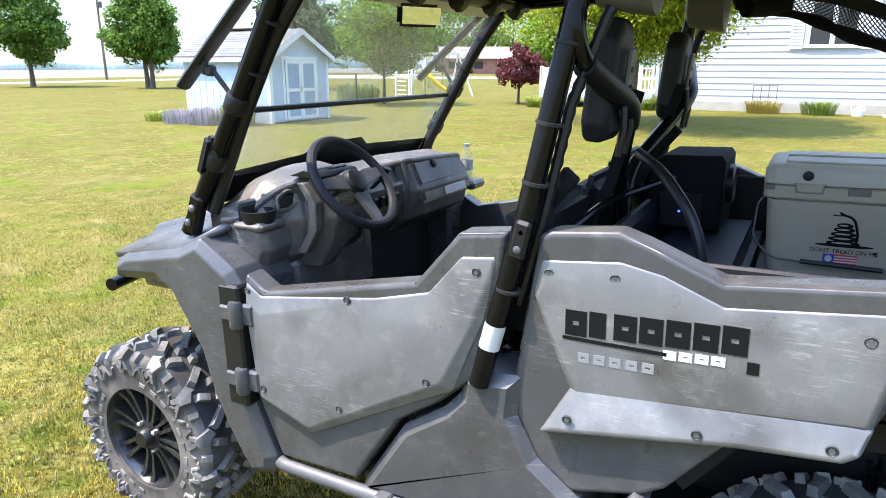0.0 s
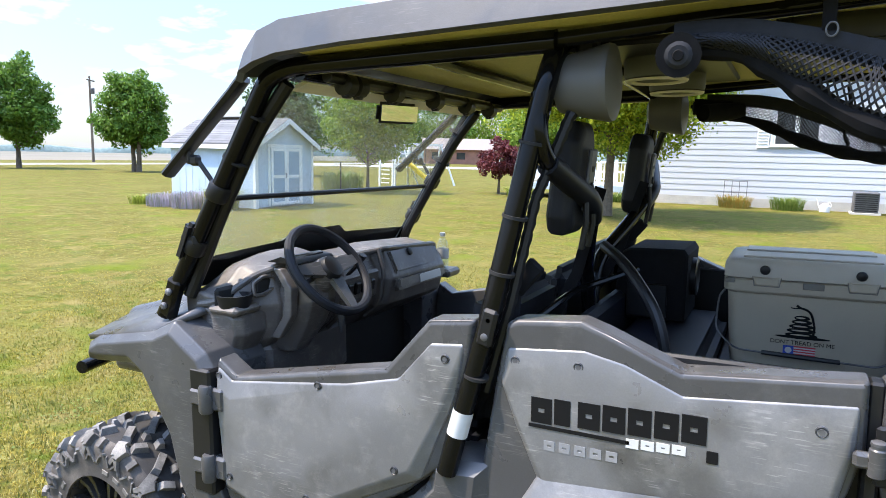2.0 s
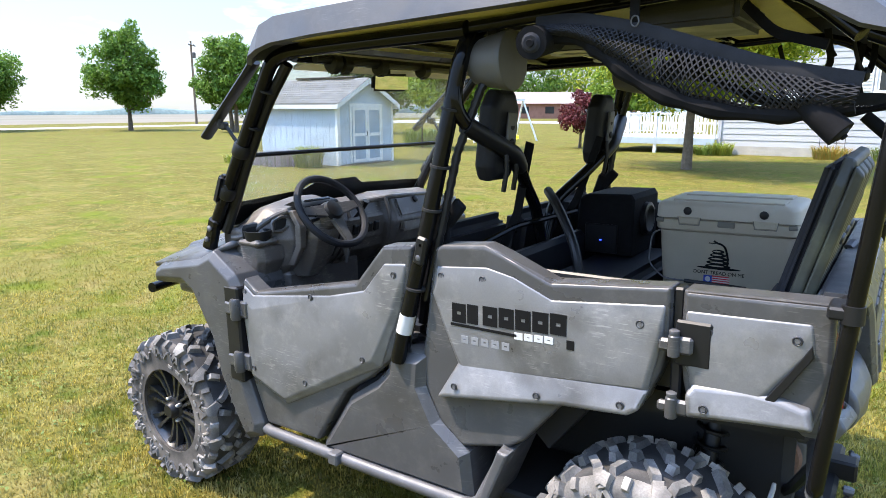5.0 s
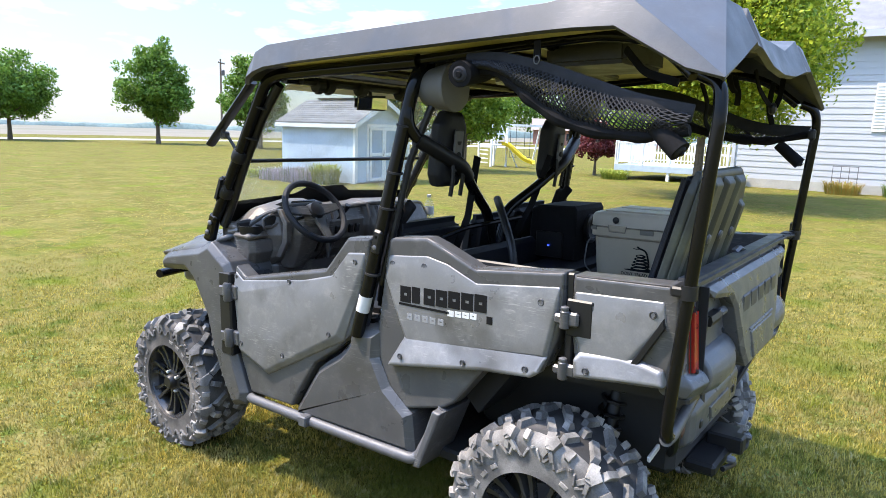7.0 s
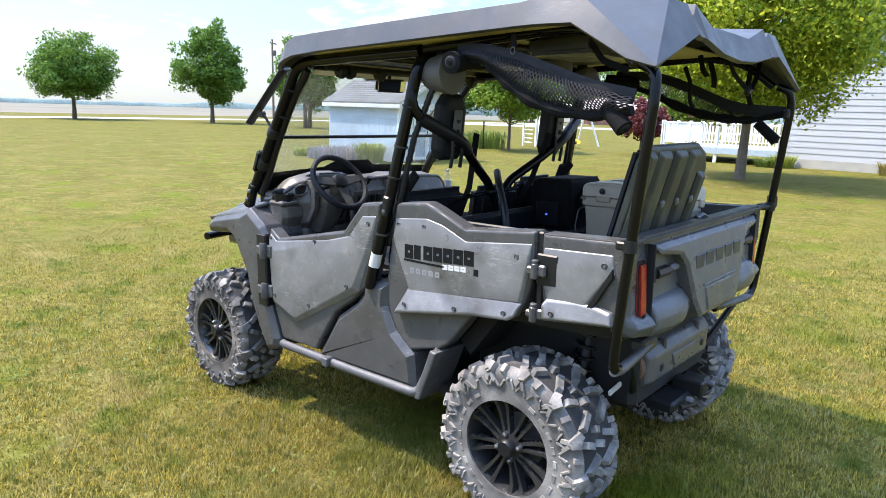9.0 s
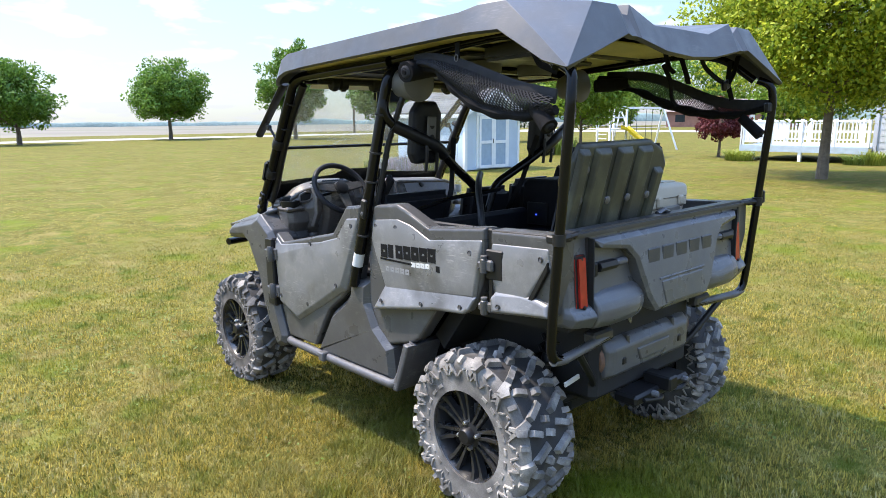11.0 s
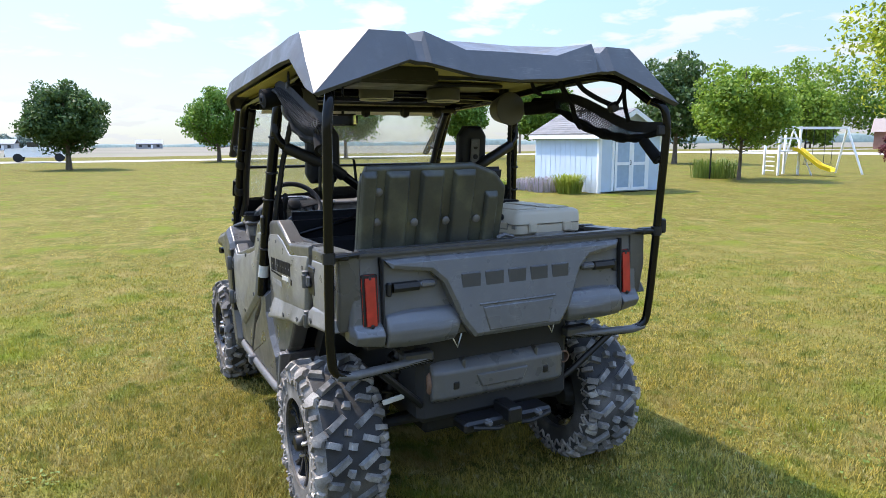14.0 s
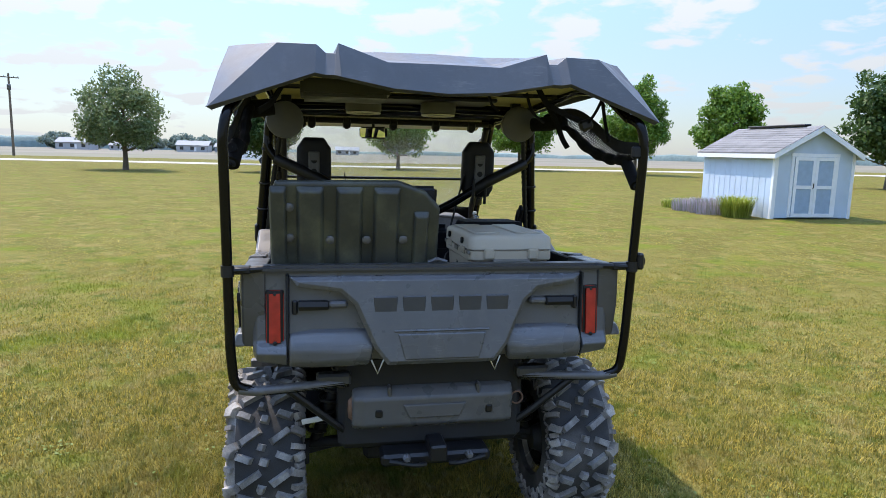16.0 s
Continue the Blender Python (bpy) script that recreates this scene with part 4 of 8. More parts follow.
for z in (0.55, 0.98):
    part("bar", tube([(-0.42, 0, z), (0.42, 0, z)], 0.012, 6), M_STEEL, trellis)


def build_deck():
    """A raised white deck with a railing, standing off the house's end."""
    root = thing("deck", pose(-7.6, 25.2, 0, 0, 0, 0), "white wooden deck with balustrade and blue-grey skirt board", "deck")
    x0, x1, y1, zf = -2.0, 2.65, 4.5, 0.62
    part("floor", box(((x0 + x1) / 2, y1 / 2, zf - 0.03), (x1 - x0, y1, 0.05)), M_DECKBLUE, root)
    part("skirt_board", box(((x0 + x1) / 2, -0.02, zf - 0.14), (x1 - x0 + 0.08, 0.04, 0.24)), M_DECKBLUE, root, "blue-grey skirt board")
    part("skirt_board", box((x0 - 0.02, y1 / 2, zf - 0.14), (0.04, y1, 0.24)), M_DECKBLUE, root)
    for x in (x0 + 0.5, (x0 + x1) / 2, x1 - 0.3):
        part("support_post", box((x, 0.05, 0.22), (0.12, 0.12, 0.5)), M_DECKWHITE, root)
    bal = None
    def rail(ax, ay, bx, by):
        nonlocal bal
        d = Vector((bx - ax, by - ay, 0)); ln = d.length
        rot = pose(0, 0, 0, 0, 0, math.degrees(math.atan2(d.y, d.x)))
        c = Vector(((ax + bx) / 2, (ay + by) / 2, 0))
        r = part("rail", box(c + Vector((0, 0, zf + 0.95)), (ln, 0.09, 0.05), 0, rot), M_DECKWHITE, root)
        part("lower_rail", box(c + Vector((0, 0, zf + 0.12)), (ln, 0.05, 0.05), 0, rot), M_DECKWHITE, r)
        n = int(ln / 0.14)
        for k in range(1, n):
            p = Vector((ax, ay, 0)) + d * (k / n)
            if bal is None:
                ob = part("baluster", box((0, 0, 0), (0.04, 0.04, 0.8)), M_DECKWHITE, r)
                bal = ob.data
            else:
                ob = new("baluster", bal); ob.parent = r
            ob.location = p + Vector((0, 0, zf + 0.53))
        m = int(ln / 1.5) + 1
        for k in range(m + 1):
            p = Vector((ax, ay, 0)) + d * (k / m)
            part("rail_post", box(p + Vector((0, 0, zf + 0.5)), (0.1, 0.1, 1.05), 0.008), M_DECKWHITE, r)
    rail(x0, 0.05, x1, 0.05)
    rail(x0 + 0.05, 0.05, x0 + 0.05, y1)
    rail(x0, y1, x1 - 1.5, y1)
    return root


build_deck()
plant("border_plant", -9.35, 24.6, 420, 0.55, 0.42, 0.022, M_LILY, "yellow-green border plant at the deck's corner", "plant", 30, 0.9)
plant("border_plant", -5.2, 24.75, 200, 0.35, 0.4, 0.022, M_WILD, "small green border plant beside the deck", "plant", 31, 0.9)


# ---- far buildings ----
def far_house(x, y, w, d, h, turn, wallmat, roofmat, label, name="ranch_house", nwin=3):
    root = thing(name, pose(x, y, ground_z(x, y), 0, 0, turn), label, "house", "distant houses")
    part("wall", box((0, 0, h / 2), (w, d, h)), wallmat, root)
    bm = bmesh.new()
    pts = [(-d / 2 - 0.5, h - 0.1), (0, h + d * 0.24), (d / 2 + 0.5, h - 0.1), (0, h + d * 0.24 - 0.25)]
    add_loops(bm, [[(-w / 2 - 0.5, yy, z) for yy, z in pts], [(w / 2 + 0.5, yy, z) for yy, z in pts]])
    part("roof", bm, roofmat, root)
    for k in range(nwin):
        xx = -w / 2 + w * (k + 0.5) / nwin
        part("window", box((xx, -d / 2 - 0.02, h * 0.55), (w / nwin * 0.35, 0.06, h * 0.45), 0.01), M_WINDOW, root)
    part("door", box((w * 0.1, -d / 2 - 0.03, h * 0.4), (1.0, 0.06, 2.0)), M_DECKWHITE, root)
    return root


far_house(-54, 121, 24, 9, 2.9, 27, M_BRICK, M_FARROOF, "long single-storey red brick house", nwin=5)
# far walls and roofs carry haze in their greyed colours
M_FARWALL = mat("hazed_pale_siding", (0.36, 0.37, 0.38), 0.8, vary=0.1, vscale=0.3)
M_HAZYROOF = mat("hazy_grey_roof", (0.26, 0.27, 0.28), 0.9, vary=0.1)
far_house(-345, -57, 15, 9, 3.4, 85, M_FARWALL, M_HAZYROOF, "small pale farm house beyond the field")
far_house(-352, -42, 11, 8, 3.0, 80, M_FARWALL, M_HAZYROOF, "pale farm shed beyond the field", "farm_building")
far_house(-350, -112, 16, 9, 3.6, 80, M_FARWALL, M_HAZYROOF, "low white farm building beyond the field", "farm_building")
far_house(-350, -92, 9, 7, 2.6, 85, M_FARWALL, M_HAZYROOF, "low white farm building beyond the field", "farm_building")
far_house(-420, 22, 14, 9, 3.0, 85, M_HAZYROOF, M_HAZYROOF, "low farm building on the horizon, greyed by painted haze", "farm_building")

# ---- white car on the far road ----
def build_car():
    root = thing("white_car", pose(-63.5, -6.6, 0, 0, 0, 90), "white sport utility car on the far gravel road", "car")
    bm = bmesh.new()
    o = [(-2.4, 0.45), (-2.42, 0.95), (-2.3, 1.1), (-1.1, 1.2), (2.3, 1.2), (2.42, 1.0), (2.42, 0.45)]
    add_prism(bm, o, -0.92, 0.92, 0.08)
    part("body", bm, M_CARWHITE, root)
    bm = bmesh.new()
    lo = [(-1.1, 1.19), (2.3, 1.19), (2.05, 1.78), (-0.35, 1.78)]
    add_prism(bm, lo, -0.82, 0.82, 0.08)
    part("cabin", bm, M_CARWHITE, root)
    for y in (-0.83, 0.83):
        for x0, x1 in ((-0.75, 0.1), (0.2, 1.05), (1.15, 1.95)):
            part("side_window", box(((x0 + x1) / 2, y, 1.47), (x1 - x0, 0.03, 0.42), 0.01), M_WINDOW, root)
    for x in (-1.5, 1.55):
        for y in (-0.82, 0.82):
            part("wheel", lathe([(0.2, -0.12), (0.36, -0.11), (0.36, 0.11), (0.2, 0.12)], 20, pose(x, y, 0.36) @ AX_Y), M_MATTE, root)
    part("headlight", box((-2.41, -0.62, 0.88), (0.06, 0.35, 0.18), 0.02), M_PALE, root)
    part("headlight", box((-2.41, 0.62, 0.88), (0.06, 0.35, 0.18), 0.02), M_PALE, root)
    part("bumper", box((-2.42, 0, 0.55), (0.12, 1.8, 0.2), 0.03), M_DARKGREY, root)


build_car()

# ---- the vehicle: x to its rear, -y to its driver's side ----
CAR = thing("utility_vehicle", pose(0, 0, 0, 0, -1.432, 0), "dusty grey five-seat utility side-by-side vehicle parked on the lawn", "utility vehicle")


def cpart(name, bm, material, label="", parent=None, angle=35):
    return part(name, bm, material, parent or CAR, label, angle)


# wheels
def tyre_profile(s, W, R):
    """A point of the tyre's skin at arc distance s from the middle line, and its normal: (radius, width, normal r, normal w)."""
    h, sg, a = W / 2, (1 if s >= 0 else -1), abs(s)
    if a < h * 0.8:
        return R - 0.10 * a * a, a * sg, 1.0, 0.1 * sg
    q = a - h * 0.8
    ang = min(q / 0.06, 1.0) * radians(78)
    cr, cw = R - 0.10 * (h * 0.8) ** 2 - 0.042, h * 0.8
    r, w = cr + 0.042 * math.cos(ang), cw + 0.042 * math.sin(ang) + 0.006
    if q > 0.06:
        r -= (q - 0.06)
    return r, w * sg, math.cos(ang), math.sin(ang) * sg


def build_wheel(name, W, side, lugs):
    """Wheel round the y axis, its outer face towards -y."""
    R = 0.348
    root = new(name)
    root.parent = CAR
    def pt(ang, s, hgt):
        r, w, nr, nw = tyre_profile(s, W, R)
        r, w = r + nr * hgt, w + nw * hgt
        return Vector((r * math.sin(ang), -w, r * math.cos(ang)))
    # carcass
    bm = bmesh.new()
    srow = [-(W / 2 + 0.145) + (W + 0.29) * k / 30 for k in range(31)]
    n = 48
    rings = [[pt(2 * math.pi * k / n, s, 0) for k in range(n)] for s in srow]
    rings.append([Vector((0.212 * math.sin(2 * math.pi * k / n), -(W / 2 - 0.02), 0.212 * math.cos(2 * math.pi * k / n))) for k in range(n)])
    rings.insert(0, [Vector((0.19 * math.sin(2 * math.pi * k / n), (W / 2 - 0.02), 0.19 * math.cos(2 * math.pi * k / n))) for k in range(n)])
    add_loops(bm, rings, cap=False)
    # the crown and the whole inner half take a darker rubber
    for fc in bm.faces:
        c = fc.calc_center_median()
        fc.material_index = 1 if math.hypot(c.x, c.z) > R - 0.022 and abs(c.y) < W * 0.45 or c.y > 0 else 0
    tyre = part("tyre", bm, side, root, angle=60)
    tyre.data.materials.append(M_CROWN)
    # tread: slanted bars in two alternating rows, blocks on the middle line, lugs that run down the shoulder
    bm = bmesh.new()
    outer = bmesh.new()
    rnd = random.Random(5)
    h = W / 2

    def bar(dst, a0, s0, a1, s1, wide, hgt, n=3, taper=0.80):
        """A raised bar on the tyre's skin between two places (angle, distance from the middle line)."""
        hgt *= rnd.uniform(0.90, 1.08)
        dx, dy = (a1 - a0) * R, s1 - s0
        ln = math.hypot(dx, dy)
        ux, uy = -dy / ln * wide / 2, dx / ln * wide / 2
        rings = []
        for k in range(n + 1):
            f = k / n
            e = 0.012 / ln if k == 0 else (-0.012 / ln if k == n else 0.0)
            ring = []
            for sg, up in ((-1, 0), (1, 0), (1, 1), (-1, 1)):
                g = f + (e * up)
                t = taper if up else 1.0
                ring.append(pt(a0 + (a1 - a0) * g + sg * ux * t / R, s0 + (s1 - s0) * g + sg * uy * t, hgt if up else -0.006))
            rings.append(ring)
        add_loops(dst, rings)

    N = 13
    st = 2 * math.pi / N
    for k in range(N):
        a = k * st
        # row of two long bars, both slanting one way
        for s0, s1 in ((-h * 0.80, -h * 0.16), (h * 0.10, h * 0.76)):
            bar(bm, a - 0.075, s0, a + 0.085, s1, 0.030, 0.024)
        # row of shorter bars slanting the other way, and blocks between them
        b = a + st * 0.5
        for s0, s1 in ((-h * 0.86, -h * 0.34), (h * 0.34, h * 0.86)):
            bar(bm, b + 0.045, s0, b - 0.035, s1, 0.029, 0.023)
        bar(bm, b + 0.075, -h * 0.16, b + 0.035, h * 0.16, 0.032, 0.024, 2)
        bar(bm, b - 0.095, -h * 0.06, b - 0.130, h * 0.24, 0.030, 0.024, 2)
        for sg in (-1, 1):
            o = h * 0.8
            # lugs over the shoulder, each bent, long and short by turns
            q = a + (0.085 if sg > 0 else -0.075)
            bar(outer, q, sg * h * 0.74, q + 0.075, sg * (o + 0.052), 0.034, 0.022, 3)
            bar(outer, q + 0.070, sg * (o + 0.040), q - 0.005, sg * (o + 0.092), 0.022, 0.012, 2)
            q = b + (-0.035 if sg > 0 else 0.045)
            bar(outer, q, sg * h * 0.84, q - 0.050, sg * (o + 0.055), 0.034, 0.022, 3)
            bar(outer, q - 0.050, sg * (o + 0.045), q + 0.035, sg * (o + 0.098), 0.020, 0.011, 2)
            q = a + st * 0.27
            bar(outer, q, sg * (o - 0.004), q + 0.030, sg * (o + 0.062), 0.026, 0.018, 3)
            bar(outer, q + st * 0.5, sg * (o + 0.006), q + st * 0.5 - 0.02, sg * (o + 0.058), 0.024, 0.016, 3)
            # thin zigzag ribs below them
            zig = [(a + st * f, o + z) for f, z in ((0.0, 0.062), (0.20, 0.112), (0.42, 0.070), (0.62, 0.116), (0.82, 0.072), (1.0, 0.062))]
            for (a0, z0), (a1, z1) in zip(zig, zig[1:]):
                bar(outer, a0, sg * z0, a1, sg * z1, 0.011, 0.009, 1, 0.7)
    tagged(part("tread", bm, M_TREAD, root, "dark knobbly tread blocks", angle=25), kind="stuff")
    tagged(part("shoulder_tread", outer, lugs, root, "dusty shoulder blocks", angle=25), kind="stuff")
    # raised marks round the side wall
    for k in range(26):
        if k % 13 < 9:
            a = 2 * math.pi * k / 26
            bm = add_loops(bmesh.new(), [[pt(a + da, s, -0.002) for da, s in ((-0.07, h * 0.8 + 0.125), (0.07, h * 0.8 + 0.125), (0.07, h * 0.8 + 0.145), (-0.07, h * 0.8 + 0.145))],
                           [pt(a + da, s, 0.003) for da, s in ((-0.06, h * 0.8 + 0.128), (0.06, h * 0.8 + 0.128), (0.06, h * 0.8 + 0.142), (-0.06, h * 0.8 + 0.142))]])
            part("sidewall_mark", bm, lugs, tyre)
    # rim
    f = W / 2
    bm = bmesh.new()
    to = pose(0, 0, 0, 90, 0, 0)
    add_lathe(bm, [(0.214, f - 0.014), (0.222, f + 0.004), (0.217, f + 0.013), (0.206, f + 0.010), (0.200, f - 0.004), (0.190, f - 0.03), (0.180, f - 0.10), (0.165, -f + 0.02), (0.20, -f)], 48, to, caps=False)
    part("rim", bm, M_RIM, root, "satin black alloy rim")
    bm = bmesh.new()
    add_lathe(bm, [(0.001, f - 0.12), (0.180, f - 0.12)], 32, to, caps=False)
    part("brake_backing", bm, M_MATTE, root)
    part("brake_disc", lathe([(0.05, f - 0.115), (0.115, f - 0.113), (0.115, f - 0.105), (0.05, f - 0.105)], 28, to), M_STEEL, root, "dull steel brake disc")
    for k in range(8):
        for sgn in (-1, 1):
            bm = bmesh.new()
            a = 2 * math.pi * k / 8
            # twin bars from the hub to the lip, ridged along the outer edge
            def sp(rr, t, y):
                return Vector((rr * math.sin(a) + t * math.cos(a), -(f + y), rr * math.cos(a) - t * math.sin(a)))
            ring = []
            for rr, off, wd, dep in ((0.040, 0.010, 0.009, -0.006), (0.10, 0.0125, 0.010, -0.012), (0.165, 0.019, 0.013, -0.010), (0.203, 0.026, 0.018, 0.002)):
                ring.append([sp(rr, sgn * off - wd, dep - 0.030), sp(rr, sgn * off + wd, dep - 0.030), sp(rr, sgn * off + wd * (0.9 if sgn > 0 else 0.35), dep), sp(rr, sgn * off - wd * (0.35 if sgn > 0 else 0.9), dep)])
            add_loops(bm, ring)
            part("spoke", bm, M_RIM, root)
    part("hub_cap", lathe([(0.060, f - 0.03), (0.058, f - 0.008), (0.040, f - 0.002), (0.037, f + 0.022), (0.030, f + 0.030)], 20, to), M_BLACK, root, "black hub cap")
    for k in range(4):
        a = math.pi / 4 + k * math.pi / 2
        part("lug_nut", lathe([(0.010, f - 0.02), (0.010, f + 0.004), (0.006, f + 0.010)], 6, pose(0.056 * math.sin(a), -0.004, 0.056 * math.cos(a)) @ to), M_CHROME, root, "bright steel lug nut")
    return root


WF, WR = 0.225, 0.265
wf = build_wheel("wheel", WF, M_RUBBER2, M_SIDELUG2)
wf.matrix_basis = pose(-1.22, -0.715, 0.362, 0, 12, 0)
wr = build_wheel("wheel", WR, M_RUBBER, M_SIDELUG)
wr.matrix_basis = pose(1.04, -0.70, 0.362, 0, 31, 0)
for src, x, y, rot in ((wf, -1.22, 0.715, 40), (wr, 1.04, 0.70, 75)):
    copy_thing(src, pose(x, y, 0.362, 0, rot, 180))

# ---- bodywork of both sides ----
FENDER = [(-1.30, 0.985), (-1.285, 1.05), (-1.22, 1.085), (-0.93, 1.135), (-0.84, 1.175), (-0.70, 1.085), (-0.665, 1.03), (-0.675, 0.66), (-0.585, 0.44), (-0.60, 0.38),
          (-0.70, 0.345), (-0.79, 0.50), (-0.845, 0.62), (-0.885, 0.78), (-1.00, 0.965), (-1.06, 1.0), (-1.25, 0.985)]
F_DOOR = [(-0.655, 1.075), (-0.615, 1.05), (-0.575, 1.027), (-0.02, 1.135), (0.115, 1.285), (0.25, 1.30), (0.225, 1.12), (0.165, 0.895), (0.045, 0.79), (-0.095, 0.70), (-0.26, 0.455), (-0.565, 0.45), (-0.645, 0.64), (-0.672, 0.95)]
F_PANEL = [(-0.648, 1.052), (-0.59, 1.012), (-0.15, 1.072), (0.025, 1.115), (0.125, 1.225), (0.222, 1.235), (0.205, 1.11), (0.095, 0.84), (-0.42, 0.575), (-0.635, 0.65), (-0.655, 0.95)]
R_DOOR = [(0.300, 1.16), (0.325, 1.295), (0.355, 1.308), (0.516, 1.322), (0.575, 1.302), (0.745, 1.232), (1.098, 1.264), (1.100, 1.12), (1.075, 1.02), (1.035, 0.92), (0.80, 0.872), (0.655, 0.695), (0.60, 0.66), (0.42, 0.612), (0.33, 0.68), (0.268, 0.80), (0.262, 0.92)]
R_PANEL = [(0.315, 1.15), (0.332, 1.235), (0.525, 1.252), (0.62, 1.232), (0.75, 1.178), (1.085, 1.212), (1.082, 1.12), (1.045, 0.955), (0.42, 0.895), (0.355, 1.04)]
R_LEDGE = [(0.42, 0.925), (1.01, 0.972), (1.05, 0.965), (1.03, 0.91), (1.0, 0.888), (0.80, 0.868), (0.345, 0.79)]
B_BASE = [(0.115, 0.90), (0.285, 0.915), (0.272, 0.80), (0.33, 0.69), (0.45, 0.60), (0.47, 0.43), (-0.25, 0.42), (-0.235, 0.46), (-0.085, 0.68), (0.055, 0.775), (0.105, 0.83)]
BED = [(1.125, 1.258), (1.475, 1.268), (1.478, 1.10), (1.45, 0.955), (1.30, 0.945), (1.155, 0.925), (1.135, 1.0), (1.122, 1.10)]
BED_P = [(1.135, 1.205), (1.43, 1.215), (1.44, 1.14), (1.33, 0.99), (1.32, 0.955), (1.16, 0.935), (1.15, 1.03), (1.135, 1.06)]


F_FACE = [(-0.638, 0.985), (-0.585, 0.952), (-0.15, 1.003), (0.025, 1.033), (0.105, 1.060), (0.165, 1.078), (0.160, 1.05), (0.062, 0.862), (-0.418, 0.602), (-0.615, 0.668), (-0.640, 0.94)]
R_FACE = [(0.324, 1.140), (0.347, 1.188), (0.53, 1.198), (0.632, 1.170), (0.757, 1.124), (1.072, 1.156), (1.068, 1.115), (1.033, 0.966), (0.432, 0.907), (0.368, 1.04)]
BED_F = [(1.150, 1.150), (1.405, 1.160), (1.415, 1.13), (1.315, 0.995), (1.30, 0.972), (1.175, 0.955), (1.165, 1.03), (1.150, 1.07)]


def folded(outer, face, y0, y1, y2):
    """A moulded panel: a rim, then broad slanted borders round a flat face."""
    bm = bmesh.new()
    add_loops(bm, [[(x, y0, z) for x, z in outer], [(x, y1, z) for x, z in outer], [(x, y2, z) for x, z in face]])
    return bm


BED_LEDGE = [(1.150, 0.985), (1.165, 1.012), (1.30, 1.024), (1.37, 1.018), (1.44, 1.005), (1.450, 0.955), (1.30, 0.940), (1.155, 0.922)]


def flared(outline, y0, tall, ytop, ylow):
    """A skirt whose upper edge lies on the panel and whose face swings outwards, then drops to a short lip."""
    top = max(z for _, z in outline)
    def lean(x, z):
        near = max(q for p, q in outline if abs(p - x) < 0.35)
        f = min(1.0, max(0.0, (near - z) / tall))
        return ytop + (ylow - ytop) * f * f * (3 - 2 * f) if z < top else ytop
    mid = inset_poly(outline, 0.012)
    bm = bmesh.new()
    add_loops(bm, [[(x, y0, z) for x, z in outline], [(x, lean(x, z) + 0.004, z) for x, z in outline], [(x, lean(x, z), z) for x, z in mid]])
    return bm


def screw(x, y, z, s, parent):
    bm = lathe([(0.0125, 0), (0.0125, 0.002), (0.0105, 0.0035), (0.0085, 0.001), (0.004, 0.001)], 16, pose(x, y, z) @ AX_Y)
    p = part("screw", mirror_y(bm, s), M_DARKGREY, parent, "dark recessed screw")
    part("screw_head", mirror_y(lathe([(0.0065, 0.001), (0.0065, 0.0035), (0.003, 0.003)], 10, pose(x, y, z) @ AX_Y), s), M_STEEL, p)
    return p


def hinge(x, z, y, s, parent):
    bm = bmesh.new()
    add_box(bm, (x - 0.03, y + 0.012, z), (0.085, 0.045, 0.055), 0.008)
    add_box(bm, (x + 0.03, y + 0.02, z), (0.07, 0.04, 0.075), 0.008)
    add_lathe(bm, [(0.020, -0.045), (0.024, -0.035), (0.024, 0.035), (0.020, 0.045)], 14, pose(x, y - 0.004, z))
    part("hinge", mirror_y(bm, s), M_GREY, parent, "grey moulded hinge")


